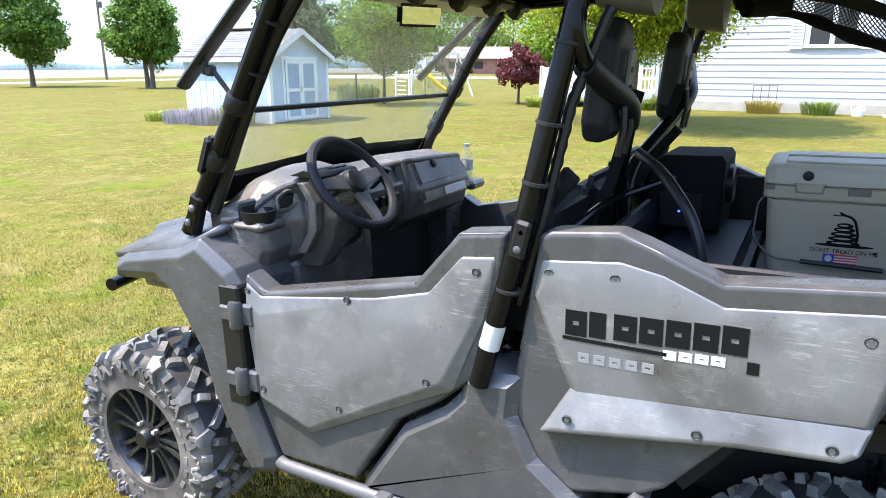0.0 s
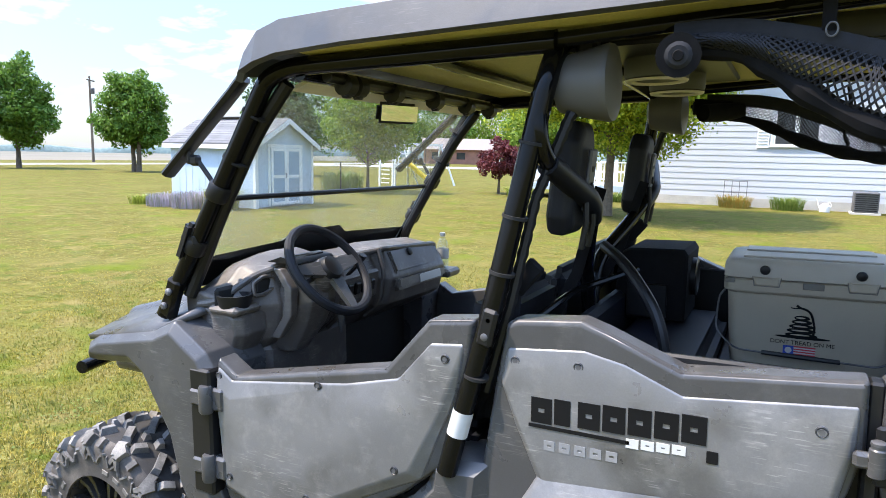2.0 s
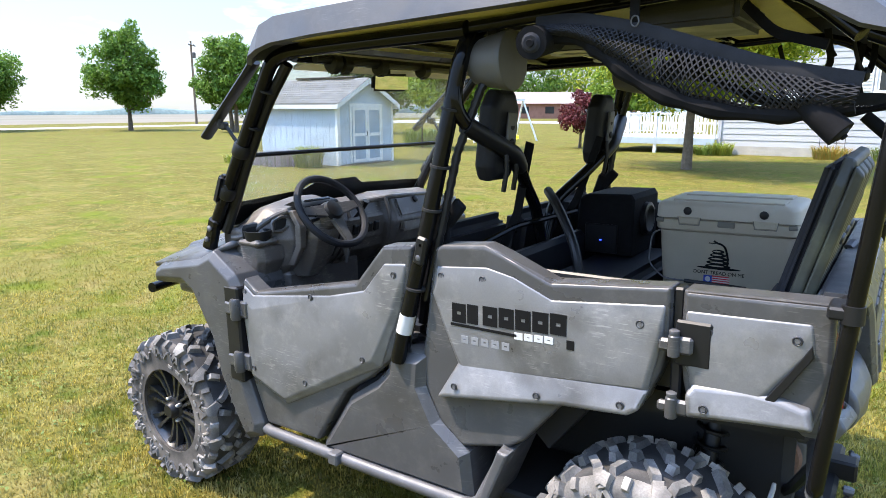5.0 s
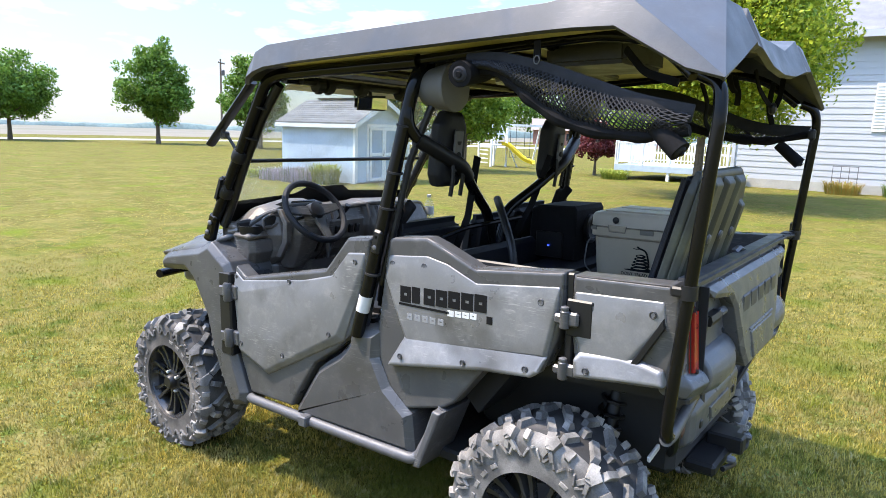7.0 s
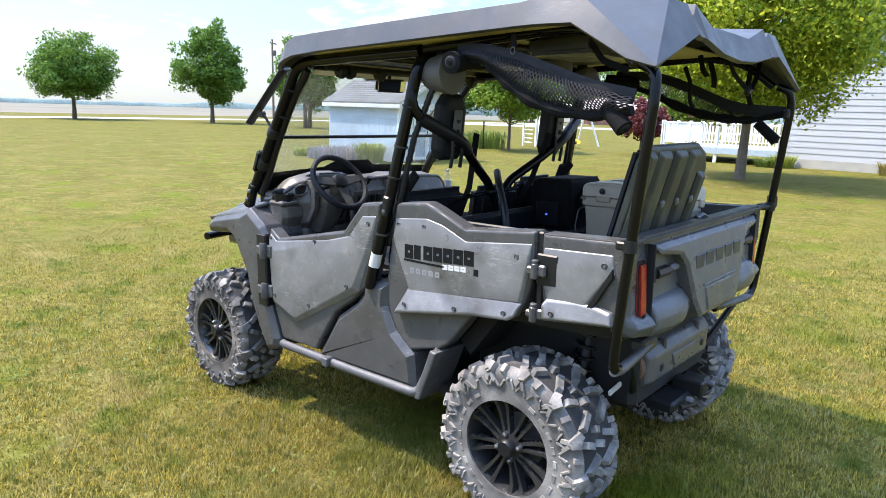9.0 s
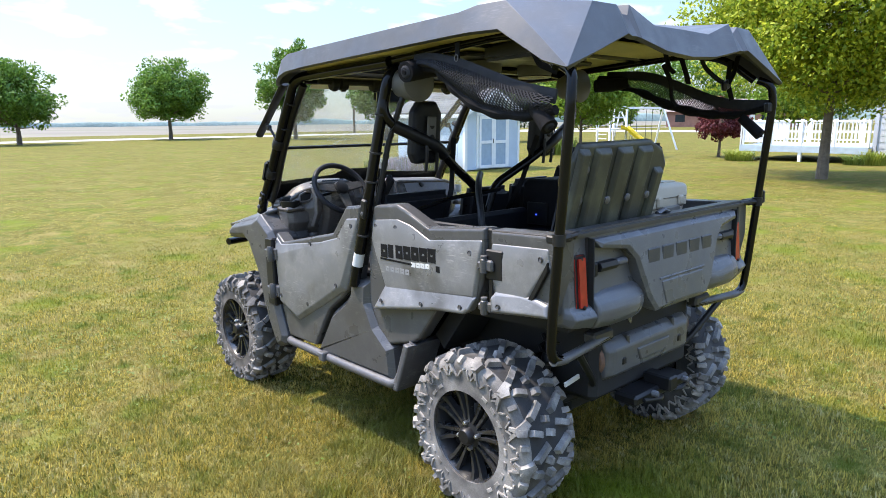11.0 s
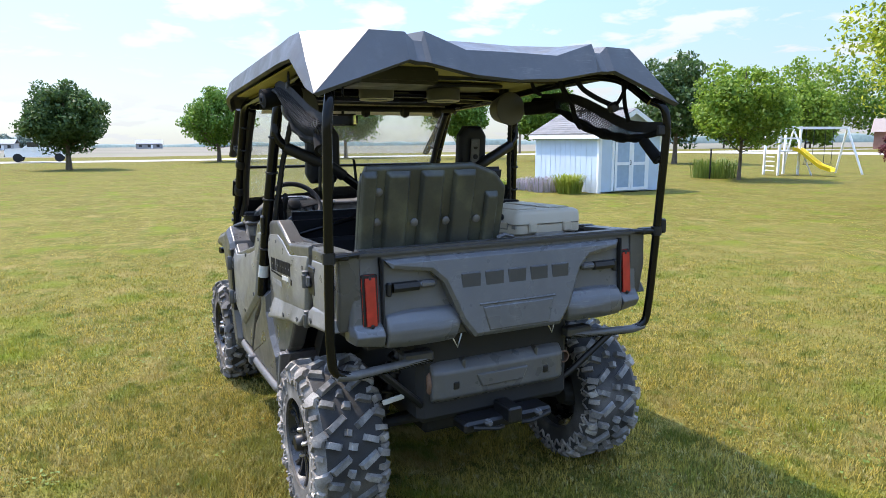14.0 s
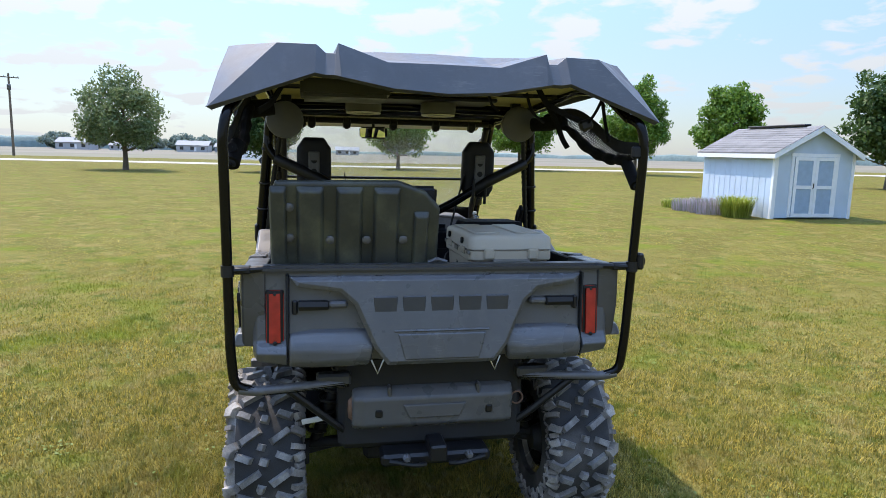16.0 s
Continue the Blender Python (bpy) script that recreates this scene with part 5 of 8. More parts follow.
for s in (-1, 1):
    fender = cpart("front_fender", mirror_y(add_prism(bmesh.new(), FENDER, -0.56, -0.825, 0.032), s), M_GREY, "grey moulded wheel-arch fender")
    bm = mirror_y(add_prism(bmesh.new(), [(-1.02, 0.955), (-0.90, 0.80), (-0.86, 0.64), (-0.92, 0.60), (-1.0, 0.80), (-1.06, 0.93)], -0.40, -0.70), s)
    part("inner_liner", bm, M_DARKGREY, fender)
    door = cpart("front_door", mirror_y(add_prism(bmesh.new(), F_DOOR, -0.715, -0.797, 0.010), s), M_GREY, "grey front door with scratched silver panel")
    part("door_panel", mirror_y(folded(F_PANEL, F_FACE, -0.78, -0.801, -0.819), s), M_SILVER, door, "scuffed silver-grey outer panel")
    for x, z in ((-0.638, 1.022), (-0.245, 1.052), (0.17, 1.190), (0.02, 0.858), (-0.29, 0.70), (-0.595, 0.70)):
        screw(x, -0.806 if z > 1.0 else -0.8185, z, s, door)
    part("hinge_recess", mirror_y(box((-0.705, -0.801, 0.83), (0.090, 0.055, 0.42), 0.008), s), M_BLACK, door, "black recess beside the hinges")
    hinge(-0.675, 0.945, -0.825, s, door)
    hinge(-0.675, 0.715, -0.825, s, door)
    rdoor = cpart("rear_door", mirror_y(add_prism(bmesh.new(), R_DOOR, -0.70, -0.776, 0.010), s), M_GREY, "grey rear door with scratched silver panel")
    part("door_panel", mirror_y(folded(R_PANEL, R_FACE, -0.76, -0.779, -0.790), s), M_SILVER, rdoor, "scuffed silver-grey outer panel")
    part("lower_ledge", mirror_y(flared(R_LEDGE, -0.76, 0.060, -0.787, -0.815), s), M_SILVER, rdoor, "silver lower edge flaring outwards")
    for x, z, y in ((0.355, 1.205, -0.784), (0.515, 1.212, -0.785), (1.02, 1.152, -0.788), (0.42, 0.845, -0.815), (0.72, 0.882, -0.813), (0.98, 0.915, -0.812)):
        screw(x, y, z, s, rdoor)
    cpart("pillar_base", mirror_y(add_prism(bmesh.new(), B_BASE, -0.62, -0.80, 0.03), s), M_GREY, "grey lower body cover under the pillar")
    bed = cpart("bed_side", mirror_y(add_prism(bmesh.new(), BED, -0.68, -0.773, 0.010), s), M_GREY, "grey cargo bed side with silver panel")
    part("side_panel", mirror_y(folded(BED_P, BED_F, -0.75, -0.776, -0.787), s), M_SILVER, bed, "scuffed silver side panel")
    part("lower_ledge", mirror_y(flared(BED_LEDGE, -0.76, 0.050, -0.784, -0.810), s), M_SILVER, bed, "silver lower edge flaring outwards")
    part("groove", mirror_y(prism([(1.30, 0.945), (1.325, 0.945), (1.437, 1.135), (1.432, 1.165), (1.415, 1.135)], -0.77, -0.7895, 0.002), s), M_BLACK, bed)
    for x, z in ((1.195, 1.158), (1.40, 1.172)):
        screw(x, -0.785, z, s, bed)
    # gap hinges between door and bed
    screw(1.20, -0.809, 0.957, s, bed)
    g = cpart("door_latch", mirror_y(box((1.112, -0.735, 1.09), (0.03, 0.05, 0.34), 0.006), s), M_BLACK)
    part("hinge_plate", mirror_y(box((1.160, -0.782, 1.118), (0.095, 0.014, 0.125), 0.006), s), M_BLACK, g, "black recessed hinge plate")
    for z, k in ((1.115, 1.0), (0.942, 0.9)):
        bm = bmesh.new()
        add_box(bm, (1.136, -0.796, z), (0.055 * k, 0.018, 0.048 * k), 0.007)
        add_box(bm, (1.096, -0.794, z - 0.004), (0.042 * k, 0.022, 0.034 * k), 0.007)
        add_lathe(bm, [(0.010, -0.034), (0.016, -0.030), (0.016, 0.024), (0.013, 0.027), (0.013, 0.034), (0.009, 0.036)], 16, pose(1.116, -0.802, z))
        kn = part("hinge", mirror_y(bm, s), M_GREY, g, "dusty grey bed hinge knuckle")
        part("hinge_cap", mirror_y(lathe([(0.014, 0.034), (0.014, 0.039), (0.009, 0.042)], 16, pose(1.116, -0.802, z)), s), M_STEEL, kn)
    # rocker tube, step
    sill = cpart("rocker_tube", mirror_y(tube([(-0.70, -0.70, 0.40), (-0.58, -0.79, 0.415), (0.10, -0.80, 0.42), (0.47, -0.80, 0.425), (0.50, -0.79, 0.44), (0.60, -0.76, 0.66)], 0.024, 12, bend=0.05), s), M_STEEL, "greyed steel rocker guard tube")
    bm = bmesh.new()
    add_box(bm, (-0.145, -0.815, 0.425), (0.05, 0.05, 0.05), 0.006)
    part("clamp", mirror_y(bm, s), M_STEEL, sill)
    step = cpart("step_plate", mirror_y(box((0.18, -0.71, 0.412), (0.62, 0.16, 0.02), 0.004), s), M_STEEL, "slotted steel step plate")
    for k in range(6):
        bm = box((0.0 + 0.09 * k, -0.71, 0.424), (0.05, 0.09, 0.006), 0.002)
        part("slot", mirror_y(bm, s), M_MATTE, step)
    bm = add_prism(bmesh.new(), [(0.48, 0.40), (0.515, 0.40), (0.62, 0.655), (0.58, 0.66)], -0.60, -0.815, 0.006)
    cpart("step_guard", mirror_y(bm, s), M_STEEL)
    cpart("floor_side", mirror_y(box((-0.05, -0.60, 0.50), (1.1, 0.04, 0.20)), s), M_MATTE)
    # wheel arch back
    cpart("arch_liner", mirror_y(add_prism(bmesh.new(), [(0.62, 0.68), (0.80, 0.90), (1.42, 0.93), (1.42, 0.86), (0.84, 0.83), (0.68, 0.62)], -0.42, -0.64), s), M_MATTE)

# hood, cowl, floor, tub
cpart("hood", add_prism(bmesh.new(), [(-1.46, 0.86), (-1.45, 1.02), (-1.34, 1.13), (-0.93, 1.235), (-0.80, 1.262), (-0.78, 1.10), (-0.9, 0.86)], 0.60, -0.60, 0.03), M_GREY, "grey sloping hood")
for s in (-1, 1):
    bm = bmesh.new()
    add_loops(bm, [[(-1.29, -0.80, 1.075), (-0.94, -0.80, 1.13), (-0.83, -0.77, 1.185), (-0.80, -0.70, 1.20)],
                   [(-1.30, -0.58, 1.125), (-0.94, -0.58, 1.21), (-0.83, -0.58, 1.245), (-0.80, -0.58, 1.25)]], cap=False, closed=False)
    ob = cpart("cowl_side", mirror_y(bm, s), M_GREY)
    sol = ob.modifiers.new("thick", 'SOLIDIFY'); sol.thickness = 0.02
cpart("front_bumper", tube([(-1.34, -0.80, 0.945), (-1.40, -0.6, 0.945), (-1.47, -0.3, 0.945), (-1.47, 0.3, 0.945), (-1.40, 0.6, 0.945), (-1.34, 0.80, 0.945)], 0.024, 12, bend=0.1), M_TUBE, "black tubular front bumper")
cpart("floor_pan", box((0.0, 0, 0.42), (1.7, 1.36, 0.05), 0.01), M_MATTE)
cpart("front_bulkhead", box((-0.80, 0, 0.80), (0.05, 1.3, 0.75), 0.01), M_MATTE)
cpart("under_chassis", box((0.0, 0, 0.36), (2.3, 0.55, 0.08), 0.02), M_MATTE)
cpart("engine_bay", box((0.95, 0, 0.68), (0.85, 0.80, 0.42), 0.03), M_MATTE)

# cargo bed and tailgate
cpart("bed_floor", box((1.10, 0, 0.985), (0.72, 1.36, 0.04), 0.008), M_DARKGREY, "dark moulded bed floor")
tg = cpart("tailgate", add_loops(bmesh.new(), [[(x, -0.595, z) for x, z in ((1.41, 0.90), (1.44, 0.885), (1.495, 0.90), (1.500, 0.95), (1.488, 1.03), (1.482, 1.20), (1.478, 1.262), (1.42, 1.266))],
                                                [(x, 0.595, z) for x, z in ((1.41, 0.90), (1.44, 0.885), (1.495, 0.90), (1.500, 0.95), (1.488, 1.03), (1.482, 1.20), (1.478, 1.262), (1.42, 1.266))]]), M_GATE, "dark grey moulded tailgate with raised lettering", angle=25)
# the middle of the tailgate stands proud, with slanted ends
mid = [(-0.215, 0.89), (-0.27, 0.96), (-0.345, 1.13), (-0.40, 1.178), (-0.56, 1.200), (-0.59, 1.235), (0.59, 1.235), (0.56, 1.200), (0.40, 1.178), (0.345, 1.13), (0.27, 0.96), (0.215, 0.89)]
bm = bmesh.new()
def skin(z):
    return 1.562 - 0.10 * (z - 0.89) if z < 1.19 else 1.532 - 0.55 * (z - 1.19)
inner = inset_poly(mid, 0.016)
add_loops(bm, [[(1.47, y, z) for y, z in mid], [(skin(z) - 0.012, y, z) for y, z in mid], [(skin(z), y, z) for y, z in inner]])
part("raised_centre", bm, M_GATE, tg, angle=20)
bm = bmesh.new()
lo = [(1.535, y, z) for y, z in ((-0.156, 0.907), (-0.184, 1.017), (0.184, 1.017), (0.156, 0.907))]
hi = [(skin(z) + 0.006, y * 0.95, 0.962 + (z - 0.962) * 0.90) for _, y, z in lo]
add_loops(bm, [lo, hi])
part("recess_plate", bm, M_GATE, tg)
# thin added bar where only a dark line of shade tops the plate
part("plate_lip", tube([(1.549, -0.190, 1.024), (1.549, 0.190, 1.024)], 0.005, 6), M_GATE, tg)
for s in (-1, 1):
    bm = bmesh.new()
    a = [(1.46, 1.030), (1.490, 1.027), (1.515, 1.014), (1.540, 0.980), (1.550, 0.950), (1.546, 0.912), (1.522, 0.882), (1.46, 0.876)]
    b = [(1.46, 1.020), (1.482, 1.018), (1.505, 1.006), (1.526, 0.978), (1.533, 0.950), (1.528, 0.914), (1.510, 0.884), (1.46, 0.876)]
    add_loops(bm, [[(x, -0.592, z) for x, z in b], [(x, -0.50, z) for x, z in a], [(x, -0.36, z) for x, z in a], [(1.47 + (x - 1.47) * 0.75, -0.265 + (z - 0.96) * 0.25, z) for x, z in a]])
    part("lower_bulge", mirror_y(bm, s), M_GATE, tg, angle=25)
    part("seam", mirror_y(box((1.492, -0.597, 1.07), (0.03, 0.006, 0.34)), s), M_MATTE, tg)
cpart("tailgate_cap", box((1.462, 0, 1.262), (0.070, 1.40, 0.03), 0.010, seg=2), M_DARKGREY, "dark rubbed top rail")
# raised lettering stands as plain bars
for k in range(5):
    y = -0.224 + 0.112 * k
    bm = bmesh.new()
    add_box(bm, (1.534, y, 1.126), (0.014, 0.092, 0.068), 0.004)
    part("letter_bar", bm, M_DARKGREY, tg, "raised dark letter bar")
for s in (-1, 1):
    corner = cpart("rear_corner", mirror_y(add_loops(bmesh.new(), [[(x, -0.730, z) for x, z in ((1.410, 0.93), (1.413, 0.915), (1.453, 0.925), (1.471, 0.945), (1.468, 0.965), (1.462, 0.985), (1.448, 1.25), (1.420, 1.26))],
                                                                  [(x, -0.712, z) for x, z in ((1.410, 0.915), (1.423, 0.90), (1.493, 0.905), (1.515, 0.94), (1.503, 0.96), (1.481, 0.982), (1.463, 1.255), (1.420, 1.265))],
                                                                  [(x, -0.60, z) for x, z in ((1.410, 0.90), (1.423, 0.885), (1.508, 0.892), (1.533, 0.94), (1.518, 0.962), (1.485, 0.985), (1.465, 1.255), (1.420, 1.265))]]), s), M_GATE, "grey bed corner with lamp", angle=25)
    lamp = part("tail_light", mirror_y(box((1.478, -0.645, 1.072), (0.03, 0.066, 0.214), 0.012, pose(0, 0, 0, 0, -4, 0), seg=2), s), M_RED, corner, "red tail light lens with orange edge")
    for z in (0.978, 1.164):
        bm = lathe([(0.0075, 0), (0.0075, 0.006), (0.004, 0.008)], 10, pose(1.499 - (z - 0.97) * 0.1, -0.645, z) @ AX_X)
        part("lamp_screw", mirror_y(bm, s), M_BLACK, lamp)
    bm = bmesh.new()
    add_box(bm, (1.468, -0.645, 1.072), (0.03, 0.078, 0.226), 0.010, pose(0, 0, 0, 0, -4, 0))
    part("lamp_bezel", mirror_y(bm, s), M_BLACK, corner)
    bm = bmesh.new()
    add_prism(bm, [(1.475, 1.10), (1.508, 1.105), (1.514, 1.12), (1.508, 1.138), (1.475, 1.142)], -0.555, -0.44, 0.006)
    lat = part("latch_handle", mirror_y(bm, s), M_BLACK, tg, "black tailgate latch handle")
    bm = bmesh.new()
    add_box(bm, (1.500, -0.405, 1.125), (0.028, 0.075, 0.030), 0.010)
    part("lever", mirror_y(bm, s), M_STEEL, lat)
    part("hinge_block", mirror_y(box((1.487, -0.57, 1.115), (0.03, 0.022, 0.055), 0.006), s), M_BLACK, lat)

# rear protection hoop
for s in (-1, 1):
    hoop = cpart("rear_hoop", mirror_y(tube([(1.49, -0.78, 1.872), (1.548, -0.80, 1.845), (1.556, -0.815, 1.765), (1.476, -0.812, 0.93), (1.465, -0.80, 0.800), (1.458, -0.72, 0.775), (1.42, -0.36, 0.785)], 0.0190, 14, bend=0.10), s), M_TUBE, "gloss black tubular roll hoop post")
    part("scraped_foot", mirror_y(tube([(1.463, -0.785, 0.790), (1.459, -0.725, 0.777), (1.42, -0.37, 0.785)], 0.0198, 14, bend=0.03), s), M_STEEL, hoop, "scraped bare steel foot of the hoop")
    bm = bmesh.new()
    add_lathe(bm, [(0.0195, -0.022), (0.0245, -0.021), (0.0245, 0.021), (0.0195, 0.022)], 14, pose(1.508, -0.813, 1.262))
    add_box(bm, (1.482, -0.78, 1.262), (0.05, 0.10, 0.03), 0.006)
    part("clamp", mirror_y(bm, s), M_BLACK, hoop)

# muffler cover box and hitch
bm = bmesh.new()
prof = [(1.245, 0.762), (1.305, 0.775), (1.375, 0.742), (1.405, 0.704), (1.400, 0.588), (1.365, 0.563), (1.265, 0.558)]
add_loops(bm, [[(x, -0.345, z) for x, z in prof], [(x + (0.015 if x > 1.33 else 0), -0.30, z) for x, z in prof], [(x + (0.015 if x > 1.33 else 0), 0.30, z) for x, z in prof], [(x, 0.345, z) for x, z in prof]])
muf = cpart("muffler_cover", bm, M_GATE, "dark moulded muffler cover with bolts", angle=30)
bm = bmesh.new()
add_loops(bm, [[(1.405, y, z) for y, z in ((-0.115, 0.612), (-0.145, 0.682), (0.145, 0.682), (0.115, 0.612))], [(1.426, y, z) for y, z in ((-0.105, 0.619), (-0.133, 0.675), (0.133, 0.675), (0.105, 0.619))]])
part("cover_plate", bm, M_GATE, muf)
for y in (-0.19, 0.19):
    part("rib", box((1.390, y, 0.710), (0.05, 0.02, 0.09), 0.008, pose(0, 0, 0, 0, 0, 0)), M_GREY, muf)
for y in (-0.235, 0.235):
    part("bolt_recess", box((1.413, y, 0.642), (0.02, 0.035, 0.04), 0.008), M_BLACK, muf)
cpart("muffler", lathe([(0.05, -0.33), (0.082, -0.31), (0.082, 0.345), (0.074, 0.360), (0.050, 0.364), (0.02, 0.360)], 28, pose(1.312, 0, 0.655) @ AX_Y), M_RUST, "rusty steel muffler drum")
for s in (-1, 1):
    cpart("trailing_brace", mirror_y(tube([(1.44, -0.60, 0.77), (1.38, -0.42, 0.60), (1.33, -0.34, 0.52)], 0.016, 8), s), M_BLACK)
    cpart("lift_wire", mirror_y(tube([(1.44, -0.27, 0.88), (1.45, -0.245, 0.825), (1.44, -0.22, 0.88)], 0.004, 6), s), M_CHROME)
    cpart("bracket_plate", mirror_y(box((1.41, -0.42, 0.80), (0.06, 0.14, 0.05), 0.01), s), M_DARKGREY)
    cpart("skid_bolt", mirror_y(lathe([(0.016, 0), (0.016, 0.02), (0.010, 0.03)], 8, pose(1.50, -0.13, 0.485) @ AX_X), s), M_STEEL)
    cpart("hitch_pin", mirror_y(tube([(1.50, -0.20, 0.47), (1.52, -0.09, 0.455), (1.50, -0.05, 0.45)], 0.010, 8, bend=0.02), s), M_BLACK)
    cpart("axle_housing", mirror_y(lathe([(0.05, 0), (0.07, 0.05), (0.05, 0.12)], 14, pose(1.15, -0.52, 0.38) @ AX_Y), s), M_MATTE)
cpart("white_tag", box((1.335, -0.50, 0.60), (0.012, 0.10, 0.022), 0.003, pose(0, 0, 0, 8, 0, 0)), M_WHITE, "white label on the rear arm")
cpart("hitch_plate", box((1.42, 0, 0.46), (0.12, 0.46, 0.05), 0.012), M_BLACK)
cpart("tail_pipe", lathe([(0.030, 0), (0.030, 0.08), (0.024, 0.08), (0.024, 0.02)], 16, pose(1.30, 0.37, 0.67) @ AX_X), M_RUST, "rusty tail pipe")
cpart("hitch_receiver", box((1.46, 0, 0.50), (0.14, 0.07, 0.07), 0.008), M_BLACK)
for s in (-1, 1):
    cpart("suspension_arm", mirror_y(tube([(1.05, -0.20, 0.42), (1.10, -0.58, 0.36)], 0.022, 10), s), M_MATTE)
    cpart("suspension_arm", mirror_y(tube([(1.25, -0.20, 0.46), (1.10, -0.58, 0.40)], 0.022, 10), s), M_MATTE)
    sh = cpart("shock_absorber", mirror_y(tube([(1.15, -0.34, 0.85), (1.12, -0.50, 0.40)], 0.028, 12), s), M_BLACK)
    pts = [Vector((1.15, -0.34, 0.85)).lerp(Vector((1.12, -0.50, 0.45)), k / 60) + Vector((math.cos(k * 0.9) * 0.048, math.sin(k * 0.9) * 0.048, 0)) for k in range(61)]
    part("coil_spring", mirror_y(tube(pts, 0.008, 6), s), M_BLACK, sh)
    cpart("drive_shaft", mirror_y(tube([(1.04, -0.15, 0.40), (1.04, -0.60, 0.362)], [0.03, 0.022], 10), s), M_MATTE)
    cpart("suspension_arm", mirror_y(tube([(-1.22, -0.20, 0.42), (-1.22, -0.60, 0.36)], 0.024, 10), s), M_MATTE)

# ---- roll cage ----
for s in (-1, 1):
    a = cpart("front_pillar", mirror_y(tube([(-0.97, -0.725, 1.17), (-0.885, -0.725, 1.30), (-0.475, -0.72, 1.945), (-0.39, -0.71, 1.972), (0.42, -0.71, 1.98)], 0.028, 12, bend=0.08), s), M_TUBE, "gloss black front pillar tube")
    b = cpart("centre_pillar", mirror_y(tube([(0.172, -0.80, 0.88), (0.194, -0.795, 0.97), (0.285, -0.775, 1.32), (0.40, -0.715, 1.90), (0.41, -0.67, 1.975), (0.42, 0.0, 1.985)], 0.0275, 14, bend=0.06), s), M_TUBE, "gloss black centre pillar tube")
    bm = tube([(0.199, -0.7945, 0.988), (0.216, -0.790, 1.055)], 0.0282, 14)
    part("sticker", mirror_y(bm, s), M_WHITE, b, "white warning label wrapped round the tube")
    part("bolt_plate", mirror_y(box((0.285, -0.800, 1.284), (0.042, 0.022, 0.10), 0.008, pose(0, 0, 0, 0, 13, 0)), s), M_BLACK, b)
    for x, y, z in ((0.281, -0.809, 1.262), (0.291, -0.806, 1.305)):
        bm = lathe([(0.011, 0), (0.010, 0.004), (0.006, 0.006)], 12, pose(x, y + 0.001, z) @ AX_Y)
        part("bolt", mirror_y(bm, s), M_STEEL, b, "steel pillar bolt")
    cpart("roof_rail", mirror_y(tube([(0.42, -0.70, 1.985), (1.15, -0.70, 2.02), (1.34, -0.73, 1.985), (1.47, -0.785, 1.87)], 0.019, 12, bend=0.08), s), M_TUBE)
cpart("cross_tube", tube([(-0.36, -0.71, 1.955), (-0.36, 0.71, 1.955)], 0.025, 12), M_TUBE)

